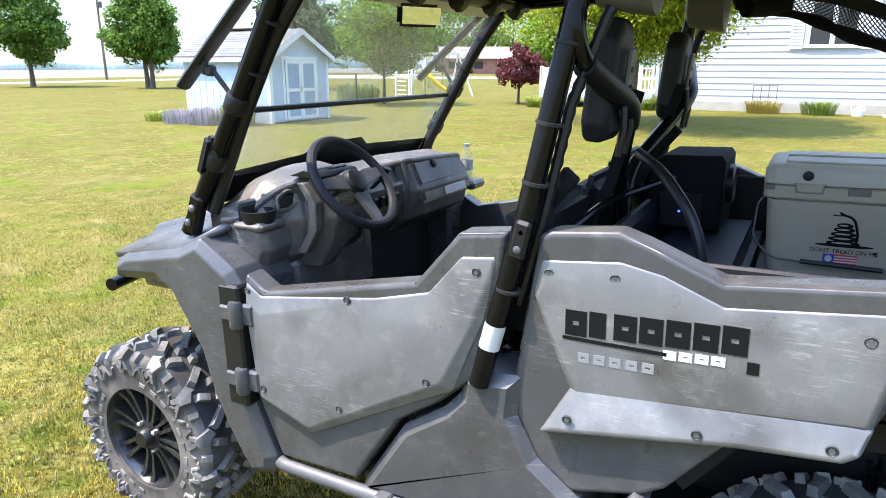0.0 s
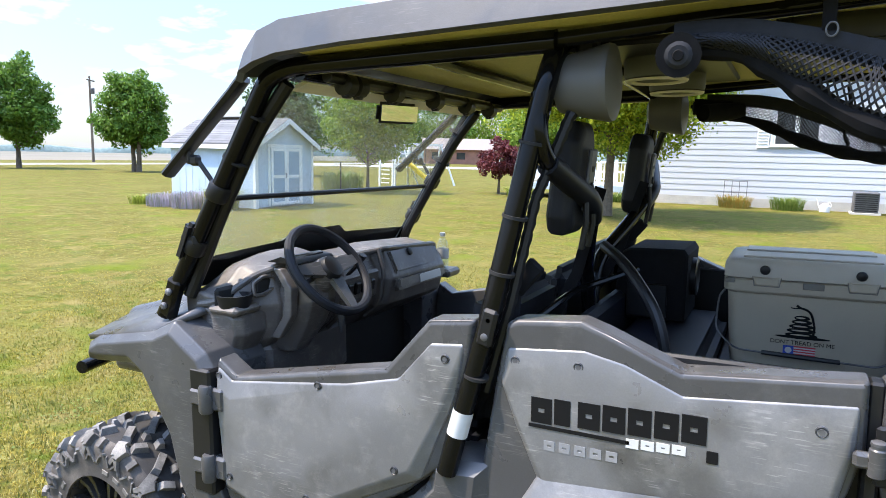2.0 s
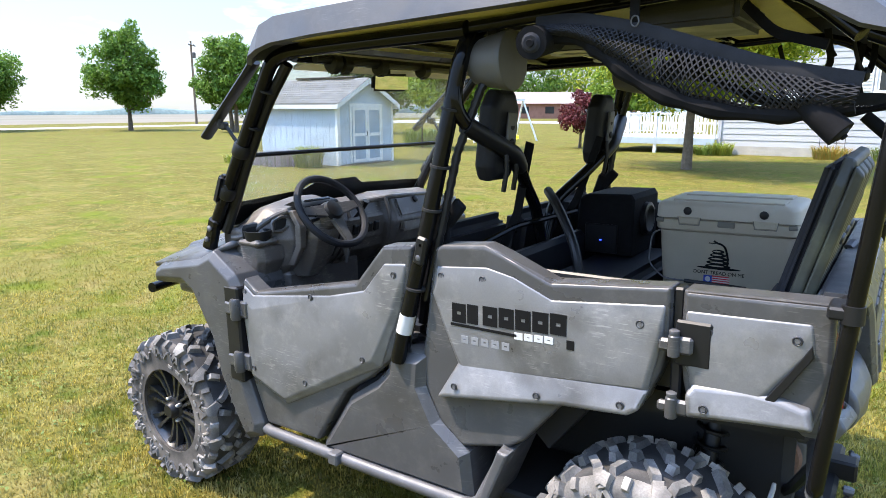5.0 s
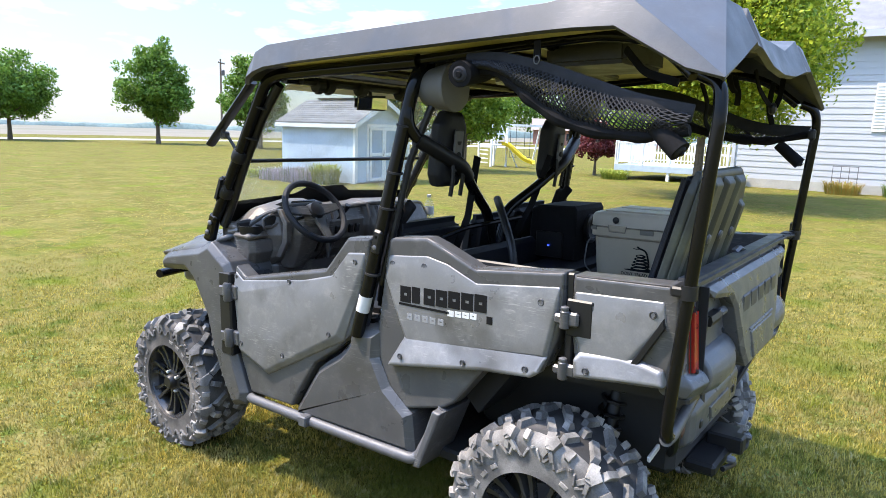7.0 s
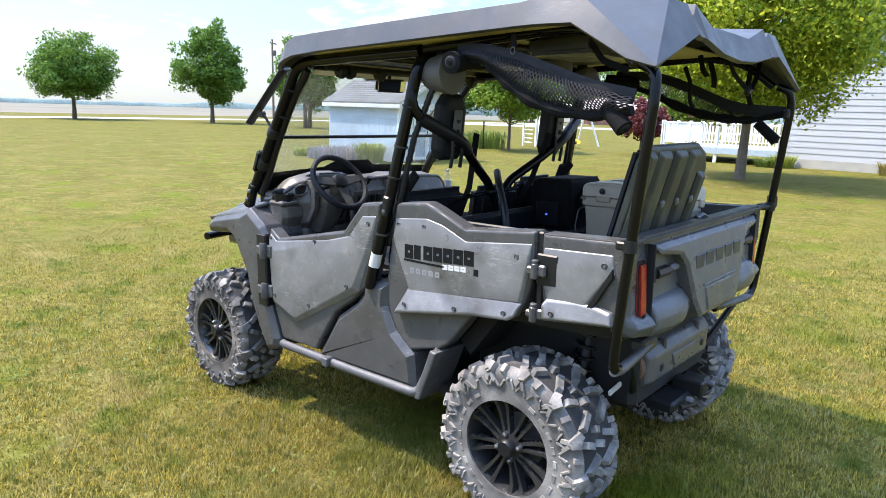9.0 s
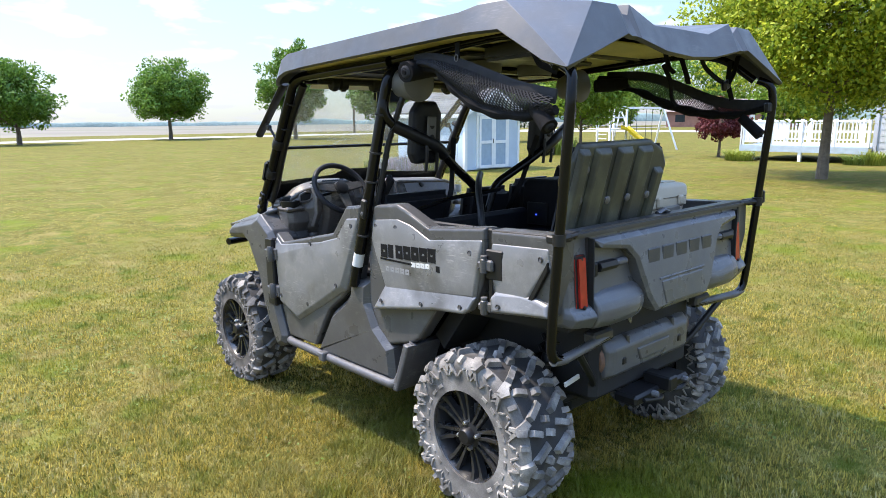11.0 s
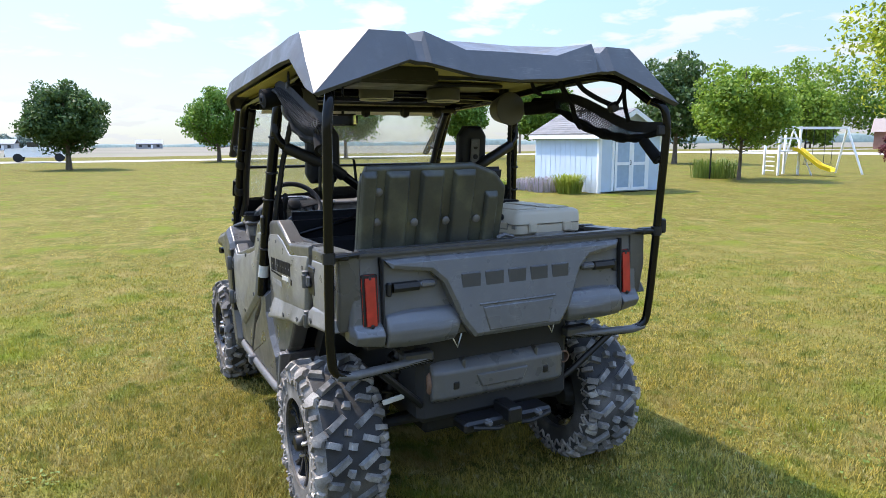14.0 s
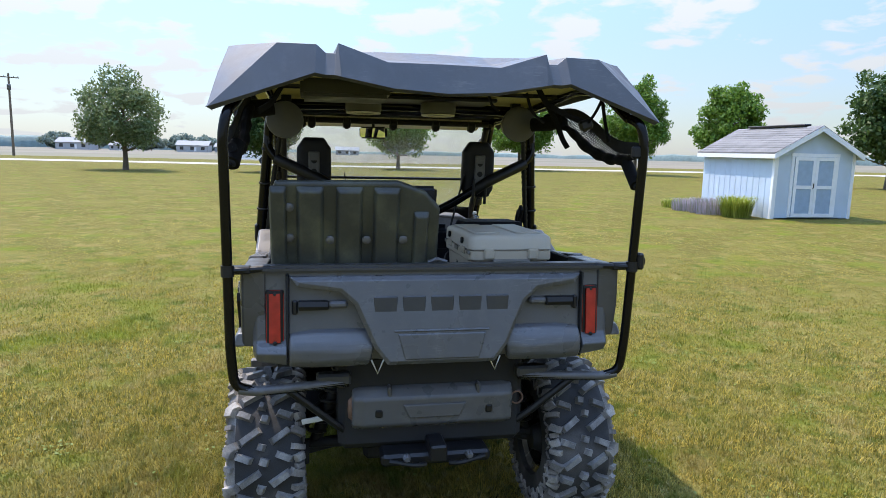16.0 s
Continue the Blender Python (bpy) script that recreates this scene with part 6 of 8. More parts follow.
# ---- roof ----
def build_roof():
    def sec(x, zl, zs, zt, ys=0.80, yl=0.865, dip=0.03, crown=0.0):
        half = [(-yl, zl), (-ys, zs), (-0.66, zt), (-0.485, zt), (-0.45, zt - dip * 0.55), (-0.415, zt - dip * 0.5), (-0.405, zt + dip * 0.2), (-0.24, zt - dip + crown), (0.0, zt - dip + 0.004 + crown)]
        full = half + [(-y, z) for y, z in half[-2::-1]]
        return [(x, y, z) for y, z in full]
    loops = [sec(-0.525, 1.930, 1.950, 1.960, 0.775, 0.80, 0.0), sec(-0.50, 1.955, 2.010, 2.020, 0.79, 0.815, 0.005), sec(-0.43, 1.973, 2.062, 2.072, 0.81, 0.835, 0.012),
             sec(-0.33, 1.988, 2.082, 2.095, 0.828, 0.852, 0.02), sec(-0.10, 1.997, 2.086, 2.106, 0.84), sec(0.6, 2.010, 2.098, 2.116, 0.84, crown=0.05), sec(1.03, 2.018, 2.104, 2.122, 0.84, crown=0.055),
             sec(1.12, 2.018, 2.120, 2.126, 0.825, crown=0.05), sec(1.26, 2.012, 2.118, 2.124)]
    def row(half):
        return half + [(x, -y, z) for x, y, z in half[-2::-1]]
    loops[-1][1], loops[-1][-2] = (1.26, -0.82, 2.117), (1.26, 0.82, 2.117)
    loops[-1][2], loops[-1][-3] = (1.26, -0.785, 2.123), (1.26, 0.785, 2.123)
    loops.append(row([(1.47, -0.866, 1.885), (1.425, -0.846, 1.985), (1.498, -0.625, 2.10), (1.505, -0.485, 2.100), (1.505, -0.45, 2.070), (1.505, -0.415, 2.070), (1.505, -0.405, 2.108), (1.505, -0.22, 2.048), (1.505, 0.0, 2.050)]))
    loops.append(row([(1.572, -0.869, 1.855), (1.575, -0.863, 1.856), (1.572, -0.69, 1.917), (1.562, -0.49, 1.990), (1.556, -0.455, 1.985), (1.556, -0.42, 1.985), (1.56, -0.395, 1.980), (1.556, -0.20, 1.946), (1.555, 0.0, 1.935)]))
    bm = bmesh.new()
    add_loops(bm, loops, cap=False, closed=False)
    # fold the rear corners from the knee of the top edge down to the outer tip
    for s in (-1, 1):
        a = min(bm.verts, key=lambda v: (v.co - Vector((1.498, 0.625 * s, 2.10))).length)
        b = min(bm.verts, key=lambda v: (v.co - Vector((1.575, 0.863 * s, 1.856))).length)
        for fc in list(bm.faces):
            if a in fc.verts and b in fc.verts:
                bmesh.utils.face_split(fc, a, b)
    ob = cpart("roof", bm, M_ROOF, "dusty grey moulded hard roof with angled rear wings", angle=10)
    sol = ob.modifiers.new("thick", 'SOLIDIFY')
    sol.thickness, sol.offset = 0.022, -1
    bv = ob.modifiers.new("edge", 'BEVEL')
    bv.width, bv.segments, bv.limit_method, bv.angle_limit = 0.018, 4, 'ANGLE', radians(12)
    bv.harden_normals = True
    return ob


roof = build_roof()

# ---- windshield and its fittings ----
def ws(y, z):
    """A point of the windshield's sloping plane."""
    return Vector((-0.885 + 0.425 * (z - 1.33) / 0.62, y, z))


shield = cpart("windshield", tube([ws(-0.69, 1.575), ws(0.69, 1.575)], 0.010, 8), M_BLACK, "clear two-piece windshield with a black joint strip")
for z0, z1 in ((1.345, 1.565), (1.585, 1.935)):
    bm = bmesh.new()
    off = Vector((-0.004, 0, -0.003))
    q = [ws(-0.685, z0), ws(0.685, z0), ws(0.68, z1), ws(-0.68, z1)]
    add_loops(bm, [q, [p + off for p in q]])
    pn = part("pane", bm, M_GLASS, shield, "clear polycarbonate sheet")
    pn.visible_shadow = False
bm = bmesh.new()
add_loops(bm, [[ws(-0.70, 1.25), ws(-0.70, 1.36), ws(-0.25, 1.385), ws(-0.18, 1.42), ws(0.10, 1.42), ws(0.17, 1.385), ws(0.70, 1.36), ws(0.70, 1.25)],
               [p + Vector((-0.03, 0, -0.01)) for p in (ws(-0.70, 1.25), ws(-0.70, 1.36), ws(-0.25, 1.385), ws(-0.18, 1.42), ws(0.10, 1.42), ws(0.17, 1.385), ws(0.70, 1.36), ws(0.70, 1.25))]])
part("lower_seal", bm, M_BLACK, shield)
for s in (-1, 1):
    st = cpart("windshield_strut", mirror_y(tube([(-0.555, -0.735, 1.945), (-0.60, -0.735, 1.905), (-0.905, -0.735, 1.655)], 0.017, 8, flat=1.6), s), M_BLACK, "flat black windshield strut")
    bm = bmesh.new()
    add_box(bm, (-0.775, -0.735, 1.70), (0.04, 0.026, 0.035), 0.008)
    add_box(bm, (-0.80, -0.735, 1.715), (0.022, 0.024, 0.055), 0.006)
    add_tube(bm, [(-0.76, -0.735, 1.695), (-0.70, -0.72, 1.61)], 0.008, 8)
    part("clamp", mirror_y(bm, s), M_BLACK, st)
    # clamps, hoses and a folded side lamp on the pillar
    pil = cpart("pillar_hose", mirror_y(tube([(-0.87, -0.70, 1.24), (-0.83, -0.68, 1.34), (-0.715, -0.69, 1.53), (-0.56, -0.685, 1.78), (-0.43, -0.68, 1.93)], 0.023, 10, bend=0.08), s), M_BLACK, "black hose clipped along the pillar")
    for z in (1.42, 1.60):
        c = Vector((-0.885 + 0.41 * (z - 1.30) / 0.645, -0.72, z))
        bm = lathe([(0.034, -0.028), (0.038, -0.02), (0.038, 0.02), (0.034, 0.028)], 14, Matrix.Translation(c) @ pose(0, 0, 0, 0, 31, 0))
        part("clamp", mirror_y(bm, s), M_BLACK, pil)
    bm = bmesh.new()
    add_box(bm, (-0.822, -0.742, 1.435), (0.045, 0.045, 0.14), 0.014, pose(0, 0, 0, 0, 26, 0), 2)
    add_box(bm, (-0.81, -0.735, 1.44), (0.07, 0.04, 0.04), 0.008)
    part("side_lamp", mirror_y(bm, s), M_BLACK, pil)
    bm = bmesh.new()
    add_box(bm, (-0.915, -0.735, 1.235), (0.06, 0.045, 0.15), 0.012, pose(0, 0, 0, 0, 22, 0))
    part("base_bracket", mirror_y(bm, s), M_TUBE, pil)
    for x, z in ((-0.932, 1.21), (-0.905, 1.26)):
        part("bolt", mirror_y(lathe([(0.013, 0), (0.013, 0.006), (0.007, 0.011)], 12, pose(x, -0.757, z) @ AX_Y), s), M_STEEL, pil)
    for z in (1.70, 1.84):
        c = Vector((-0.885 + 0.41 * (z - 1.30) / 0.645, -0.70, z))
        part("cable_tie", mirror_y(lathe([(0.046, -0.004), (0.046, 0.004)], 14, Matrix.Translation(c) @ pose(0, 0, 0, 0, 31, 0)), s), M_MATTE, pil)
for z in (1.15, 1.42, 1.56, 1.74):
    f = (z - 1.32) / 0.58 if z > 1.32 else 0
    x = 0.29 + 0.11 * f if z > 1.32 else 0.205 + 0.085 * (z - 0.97) / 0.35
    y = -0.775 + 0.06 * f if z > 1.32 else -0.795 + 0.02 * (z - 0.97) / 0.35
    for s in (-1, 1):
        cpart("cable_tie", mirror_y(lathe([(0.0335, -0.004), (0.0335, 0.004)], 14, pose(x, y, z, 0, 12, 0)), s), M_MATTE)
for s in (-1, 1):
    pts = [Vector(p) for p in ((0.26, -0.745, 1.10), (0.32, -0.735, 1.33), (0.37, -0.70, 1.60), (0.44, -0.665, 1.80), (0.50, -0.62, 1.92))]
    fine = []
    for a, b in zip(pts, pts[1:]):
        fine += [a.lerp(b, k / 14) for k in range(14)]
    cpart("wire_conduit", mirror_y(tube(fine, [0.013 + 0.003 * (k % 2) for k in range(len(fine))], 8), s), M_BLACK, "corrugated black wire conduit")

# ---- dashboard ----
def build_dash():
    rows = [(-0.69, 1.240, -0.77, -0.74), (-0.63, 1.285, -0.74, -0.70), (-0.57, 1.335, -0.69, -0.66), (-0.53, 1.350, -0.655, -0.625), (-0.40, 1.372, -0.63, -0.605), (-0.27, 1.368, -0.635, -0.605),
            (-0.21, 1.335, -0.655, -0.62), (0.08, 1.335, -0.655, -0.62), (0.12, 1.345, -0.615, -0.57), (0.56, 1.325, -0.60, -0.55), (0.63, 1.285, -0.64, -0.60), (0.69, 1.255, -0.69, -0.65)]
    loops = [[(-0.90, y, 1.0), (-0.905, y, 1.25), (-0.84, y, max(1.255, zt - 0.02)), (-0.76, y, zt), (xr, y, zt - 0.025), (xf + 0.01, y, 1.20), (xf - 0.02, y, 1.08), (-0.76, y, 0.98)] for y, zt, xr, xf in rows]
    return cpart("dashboard", add_loops(bmesh.new(), loops), M_BLACK, "black moulded dashboard, worn and dusty", angle=28)


dash = build_dash()
M_DASH = scuffed("dusty_dash_plastic", (0.092, 0.083, 0.076), (0.34, 0.31, 0.28), 0.42, 0.0, 0.70)
dash.data.materials[0] = M_DASH
# hood of the instrument pod, column, glove box, trays
rim_pts = [(-0.83, -0.70, 1.215), (-0.765, -0.685, 1.225), (-0.735, -0.63, 1.262), (-0.685, -0.57, 1.312), (-0.645, -0.53, 1.328), (-0.625, -0.46, 1.352), (-0.622, -0.36, 1.352), (-0.63, -0.27, 1.343), (-0.648, -0.205, 1.315), (-0.648, 0.075, 1.315), (-0.612, 0.125, 1.323), (-0.596, 0.55, 1.302), (-0.635, 0.63, 1.262), (-0.685, 0.69, 1.232)]
part("trim_line", tube(rim_pts, 0.012, 8, bend=0.03), M_DASH, dash, "grey dashboard edge trim")
bm = bmesh.new()
secs = []
for x, z, hw, d in ((-0.535, 1.345, 0.055, 0.03), (-0.525, 1.29, 0.078, 0.045), (-0.54, 1.21, 0.092, 0.055), (-0.575, 1.12, 0.080, 0.05), (-0.63, 1.02, 0.055, 0.03)):
    secs.append([(x - 0.10, -0.435 - hw, z), (x - 0.01, -0.435 - hw, z), (x + d * 0.7, -0.435 - hw * 0.72, z), (x + d, -0.435, z + 0.004), (x + d * 0.7, -0.435 + hw * 0.72, z), (x - 0.01, -0.435 + hw, z), (x - 0.10, -0.435 + hw, z)])
add_loops(bm, secs)
part("column_shroud", bm, M_DASH, dash, "dusty steering column cover", angle=50)
bm = bmesh.new()
secs = []
for x, z, y0, y1 in ((-0.70, 1.205, -0.70, -0.545), (-0.655, 1.18, -0.705, -0.545), (-0.65, 1.12, -0.70, -0.55), (-0.69, 1.05, -0.68, -0.555), (-0.75, 1.0, -0.66, -0.56)):
    secs.append([(x - 0.12, y0, z), (x - 0.02, y0, z), (x, y0 + 0.03, z), (x, y1 - 0.02, z), (x - 0.02, y1, z), (x - 0.12, y1, z)])
add_loops(bm, secs)
part("knee_pad", bm, M_DASH, dash, angle=50)
# solid matte black block: the shade inside the open pocket, painted on
pocket = part("storage_pocket", box((-0.668, -0.572, 1.272), (0.030, 0.080, 0.050), 0.008, pose(0, 0, 0, 0, 0, 0)), M_MATTE, dash, "dark block for the pocket's shaded inside, beside the column")
loop = [(-0.654, -0.618, 1.245), (-0.660, -0.620, 1.285), (-0.658, -0.575, 1.304), (-0.650, -0.528, 1.300), (-0.646, -0.526, 1.262), (-0.650, -0.575, 1.244), (-0.654, -0.618, 1.245)]
part("pocket_frame", tube(loop, 0.007, 6, bend=0.012), M_DASH, pocket, "raised edge round the pocket")
# a black panel gives the niche its shade
part("cup_niche", box((-0.742, -0.668, 1.245), (0.020, 0.090, 0.065), 0.010, pose(0, 0, 0, 0, 0, 0)), M_MATTE, dash, "dark panel for the shaded niche behind the cup holder")
for y0, x0 in ((-0.555, -0.585), (-0.318, -0.580)):
    bm = bmesh.new()
    add_loops(bm, [[(x0 - 0.03, y0 - 0.016, 1.335), (x0 + 0.004, y0 - 0.016, 1.335), (x0 + 0.004, y0 + 0.016, 1.335), (x0 - 0.03, y0 + 0.016, 1.335)],
                   [(x0 + 0.02, y0 - 0.020, 1.270), (x0 + 0.052, y0 - 0.020, 1.270), (x0 + 0.052, y0 + 0.020, 1.270), (x0 + 0.02, y0 + 0.020, 1.270)],
                   [(x0 + 0.01, y0 - 0.017, 1.175), (x0 + 0.046, y0 - 0.017, 1.175), (x0 + 0.046, y0 + 0.017, 1.175), (x0 + 0.01, y0 + 0.017, 1.175)],
                   [(x0 - 0.05, y0 - 0.014, 1.090), (x0 - 0.01, y0 - 0.014, 1.090), (x0 - 0.01, y0 + 0.014, 1.090), (x0 - 0.05, y0 + 0.014, 1.090)]])
    part("bezel_arm", bm, M_DASH, dash, "dusty arm of the instrument bezel")
part("instrument_hood", add_prism(bmesh.new(), [(-0.66, 1.352), (-0.60, 1.372), (-0.545, 1.362), (-0.535, 1.352), (-0.60, 1.350)], -0.545, -0.325, 0.006), M_BLACK, dash, "black hood over the gauges")
part("gauge_face", box((-0.566, -0.43, 1.345), (0.012, 0.16, 0.06), 0.005, pose(0, 0, 0, 0, -12, 0)), M_WINDOW, dash)
for y in (-0.255, -0.19, 0.10):
    part("rib", tube([(-0.70, y, 1.02), (-0.615, y, 1.10), (-0.595, y, 1.22), (-0.625, y, 1.33)], 0.012, 6, bend=0.03), M_DASH, dash)
part("glove_box", box((-0.588, 0.345, 1.262), (0.026, 0.40, 0.112), 0.010, pose(0, 0, 0, 0, -25, 0), seg=2), M_DASH, dash, "dusty glove box lid")
part("lower_lip", box((-0.572, 0.36, 1.168), (0.06, 0.44, 0.062), 0.014, pose(0, 0, 0, 0, -10, 0), seg=2), M_DASH, dash)
part("warning_label", box((-0.541, 0.42, 1.170), (0.004, 0.20, 0.036), 0.001, pose(0, 0, 0, 0, -10, 0)), M_PALE, dash, "pale grey warning label")
part("glove_latch", lathe([(0.018, 0), (0.018, 0.012), (0.010, 0.016)], 14, pose(-0.590, 0.30, 1.292) @ pose(0, 0, 0, 0, 65, 0)), M_BLACK, dash)
part("cup_holder", lathe([(0.046, -0.04), (0.056, 0.0), (0.060, 0.022), (0.050, 0.022), (0.046, 0.0)], 24, pose(-0.700, -0.665, 1.232)), M_BLACK, dash, "round black cup holder")
# black disc for the shade inside the cup holder
part("cup_recess", lathe([(0.048, 0), (0.048, 0.004)], 24, pose(-0.700, -0.665, 1.234)), M_MATTE, dash)
part("tray", box((-0.71, -0.655, 1.205), (0.13, 0.13, 0.03), 0.012), M_DASH, dash)
part("right_shelf", box((-0.60, 0.645, 1.150), (0.15, 0.13, 0.04), 0.012), M_DASH, dash)
for k in range(4):
    part("switch", box((-0.562, -0.20 + 0.05 * k, 1.20), (0.02, 0.034, 0.05), 0.006, pose(0, 0, 0, 0, 10, 0)), M_BLACK, dash)
part("gear_lever", tube([(-0.60, -0.16, 1.25), (-0.55, -0.15, 1.30), (-0.53, -0.15, 1.335)], [0.008, 0.009, 0.017], 8), M_BLACK, dash)
part("centre_panel", box((-0.575, -0.12, 1.20), (0.02, 0.26, 0.12), 0.01, pose(0, 0, 0, 0, 10, 0)), M_DASH, dash)
part("lower_kick", box((-0.72, -0.30, 0.95), (0.10, 0.5, 0.22), 0.03), M_DASH, dash)
part("keys", tube([(-0.535, -0.30, 1.16), (-0.53, -0.30, 1.11), (-0.535, -0.295, 1.06)], [0.01, 0.014, 0.006], 6), M_STEEL, dash, "dangling keys")

# steering wheel
SW = pose(-0.475, -0.435, 1.325) @ pose(0, 0, 0, 0, 52, 0)
wheel = cpart("steering_wheel", lathe([(0.045, -0.03), (0.05, 0.0), (0.04, 0.022), (0.02, 0.028)], 24, SW), M_BLACK, "black steering wheel with three spokes")
bm = bmesh.new()
ringv = []
for k in range(40):
    a = 2 * math.pi * k / 40
    ringv.append([SW @ Vector(((0.172 + 0.0165 * math.cos(b)) * math.cos(a), (0.172 + 0.0165 * math.cos(b)) * math.sin(a), 0.0165 * math.sin(b))) for b in [2 * math.pi * j / 10 for j in range(10)]])
ringv.append(ringv[0])
add_loops(bm, ringv, cap=False)
bmesh.ops.remove_doubles(bm, verts=bm.verts, dist=1e-5)
part("rim", bm, M_VINYL, wheel, "padded black rim")
for a in (math.pi / 2 + 0.1, -math.pi / 2 - 0.1, 0.0):
    bm = bmesh.new()
    d, t = Vector((math.cos(a), math.sin(a), 0)), Vector((-math.sin(a), math.cos(a), 0))
    add_loops(bm, [[SW @ (d * 0.04 + t * e * 0.028 + Vector((0, 0, z))) for e, z in ((-1, -0.012), (1, -0.012), (1, 0.008), (-1, 0.008))],
                   [SW @ (d * 0.162 + t * e * 0.018 + Vector((0, 0, z))) for e, z in ((-1, -0.006), (1, -0.006), (1, 0.008), (-1, 0.008))]])
    part("spoke", bm, M_GREY, wheel, "grey spoke")
bm = lathe([(0.05, 0), (0.06, -0.05), (0.055, -0.16)], 18, SW)
part("column", bm, M_DASH, wheel)
bm = bmesh.new()
add_box(bm, (0, -0.12, -0.05), (0.05, 0.14, 0.03), 0.01, SW)
for v in bm.verts:
    v.co = v.co
part("stalk", tube([SW @ Vector((0.0, -0.04, -0.04)), SW @ Vector((0.02, -0.13, -0.03))], 0.009, 8), M_BLACK, wheel)

# inner mirror and row of clamps under the roof
mir = cpart("rear_view_mirror", box((-0.40, -0.10, 1.878), (0.03, 0.19, 0.078), 0.014, pose(0, 0, 0, 0, 9, -22), seg=2), M_BLACK, "black-framed rear view mirror")
part("mirror_glass", box((-0.3835, -0.1065, 1.8755), (0.004, 0.168, 0.060), 0.001, pose(0, 0, 0, 0, 9, -22)), M_MIRROR, mir, "mirror glass")
part("stem", tube([(-0.405, -0.10, 1.90), (-0.41, -0.10, 1.955)], 0.01, 8), M_BLACK, mir)
clamps = cpart("front_crossbar", tube([(-0.30, -0.66, 1.945), (-0.30, 0.66, 1.945)], 0.018, 10), M_BLACK, "black crossbar with a row of clamps")
for k, y in enumerate((-0.56, -0.50, -0.28, 0.02, 0.30, 0.54)):
    bm = bmesh.new()
    add_lathe(bm, [(0.022, -0.025), (0.034, -0.02), (0.034, 0.02), (0.022, 0.025)], 12, pose(-0.30, y, 1.93) @ AX_Y)
    add_box(bm, (-0.30, y, 1.908), (0.03, 0.03, 0.035), 0.006)
    part("clamp", bm, M_BLACK, clamps)
cpart("visor_panel", add_prism(bmesh.new(), [(-0.47, 1.915), (-0.46, 1.93), (-0.33, 1.975), (-0.33, 1.96)], -0.62, 0.62), M_PODTAN, "beige inner visor panel")
cpart("headliner", box((0.45, 0, 2.018), (1.55, 1.58, 0.010), 0.004, pose(0, 0, 0, 0, -0.9, 0)), M_LINER, "roof underside, coloured yellow-olive by painted grass bounce")
for x, z in ((0.0, 1.985), (0.90, 2.02)):
    cpart("roof_bow", tube([(x, -0.72, z), (x, 0.72, z)], 0.018, 10), M_TUBE)
cpart("overhead_box", box((1.02, -0.36, 1.985), (0.30, 0.38, 0.075), 0.015, seg=2), M_DARKGREY, "dark grey overhead storage box")
cpart("overhead_panel", box((0.60, -0.05, 2.000), (0.30, 0.95, 0.02), 0.008), M_BLACK, "black panel that carries the overhead speakers")

# speakers
for y in (-0.24, 0.15):
    sp = cpart("overhead_speaker", lathe([(0.085, 0.10), (0.092, 0.09), (0.092, 0.012), (0.088, 0.0), (0.078, 0.0)], 28, pose(0.57, y, 1.935), caps=True), M_PODGREY, "grey overhead speaker pod with beige ring")
    part("ring", lathe([(0.090, -0.004), (0.086, -0.010), (0.070, -0.010), (0.066, -0.002)], 28, pose(0.57, y, 1.935), caps=False), M_PODTAN, sp, "beige speaker ring")
    part("cone", lathe([(0.066, -0.003), (0.03, 0.002), (0.012, -0.004)], 24, pose(0.57, y, 1.934)), M_BLACK, sp)
for x, y, z, r in ((0.475, -0.635, 1.885, 0.094), (0.47, 0.61, 1.90, 0.096)):
    sp = cpart("pod_speaker", lathe([(0.04, -0.075), (r * 0.72, -0.065), (r * 0.86, -0.01), (r * 0.97, 0.045), (r, 0.056), (r * 0.97, 0.066), (r * 0.6, 0.074), (0.01, 0.078)], 32, pose(x, y, z) @ AX_X), M_PODGREY, "round grey pod speaker clamped to the cage")
    part("grille", lathe([(r * 0.66, -0.066), (r * 0.4, -0.078), (0.01, -0.082)], 24, pose(x, y, z) @ AX_X), M_BLACK, sp)
    part("bracket", box((x, y * 0.99, z + r + 0.01), (0.05, 0.05, 0.08), 0.01), M_BLACK, sp)

# diagonal cage tubes with pads, headrests, seats
for s in (-1, 1):
    dg = cpart("diagonal_tube", mirror_y(tube([(0.385, -0.72, 1.86), (0.385, -0.735, 1.745), (0.40, -0.68, 1.682), (0.452, -0.45, 1.58), (0.40, -0.30, 1.475), (0.335, -0.08, 1.35), (0.33, 0.0, 1.15)], 0.024, 12, bend=0.06), s), M_TUBE, "gloss black diagonal cage tube")
    bm = tube([(0.397, -0.69, 1.690), (0.405, -0.66, 1.675), (0.450, -0.46, 1.585), (0.43, -0.39, 1.535)], 0.031, 14, bend=0.04)
    part("pad", mirror_y(bm, s), M_BLACK, dg, "black foam sleeve")
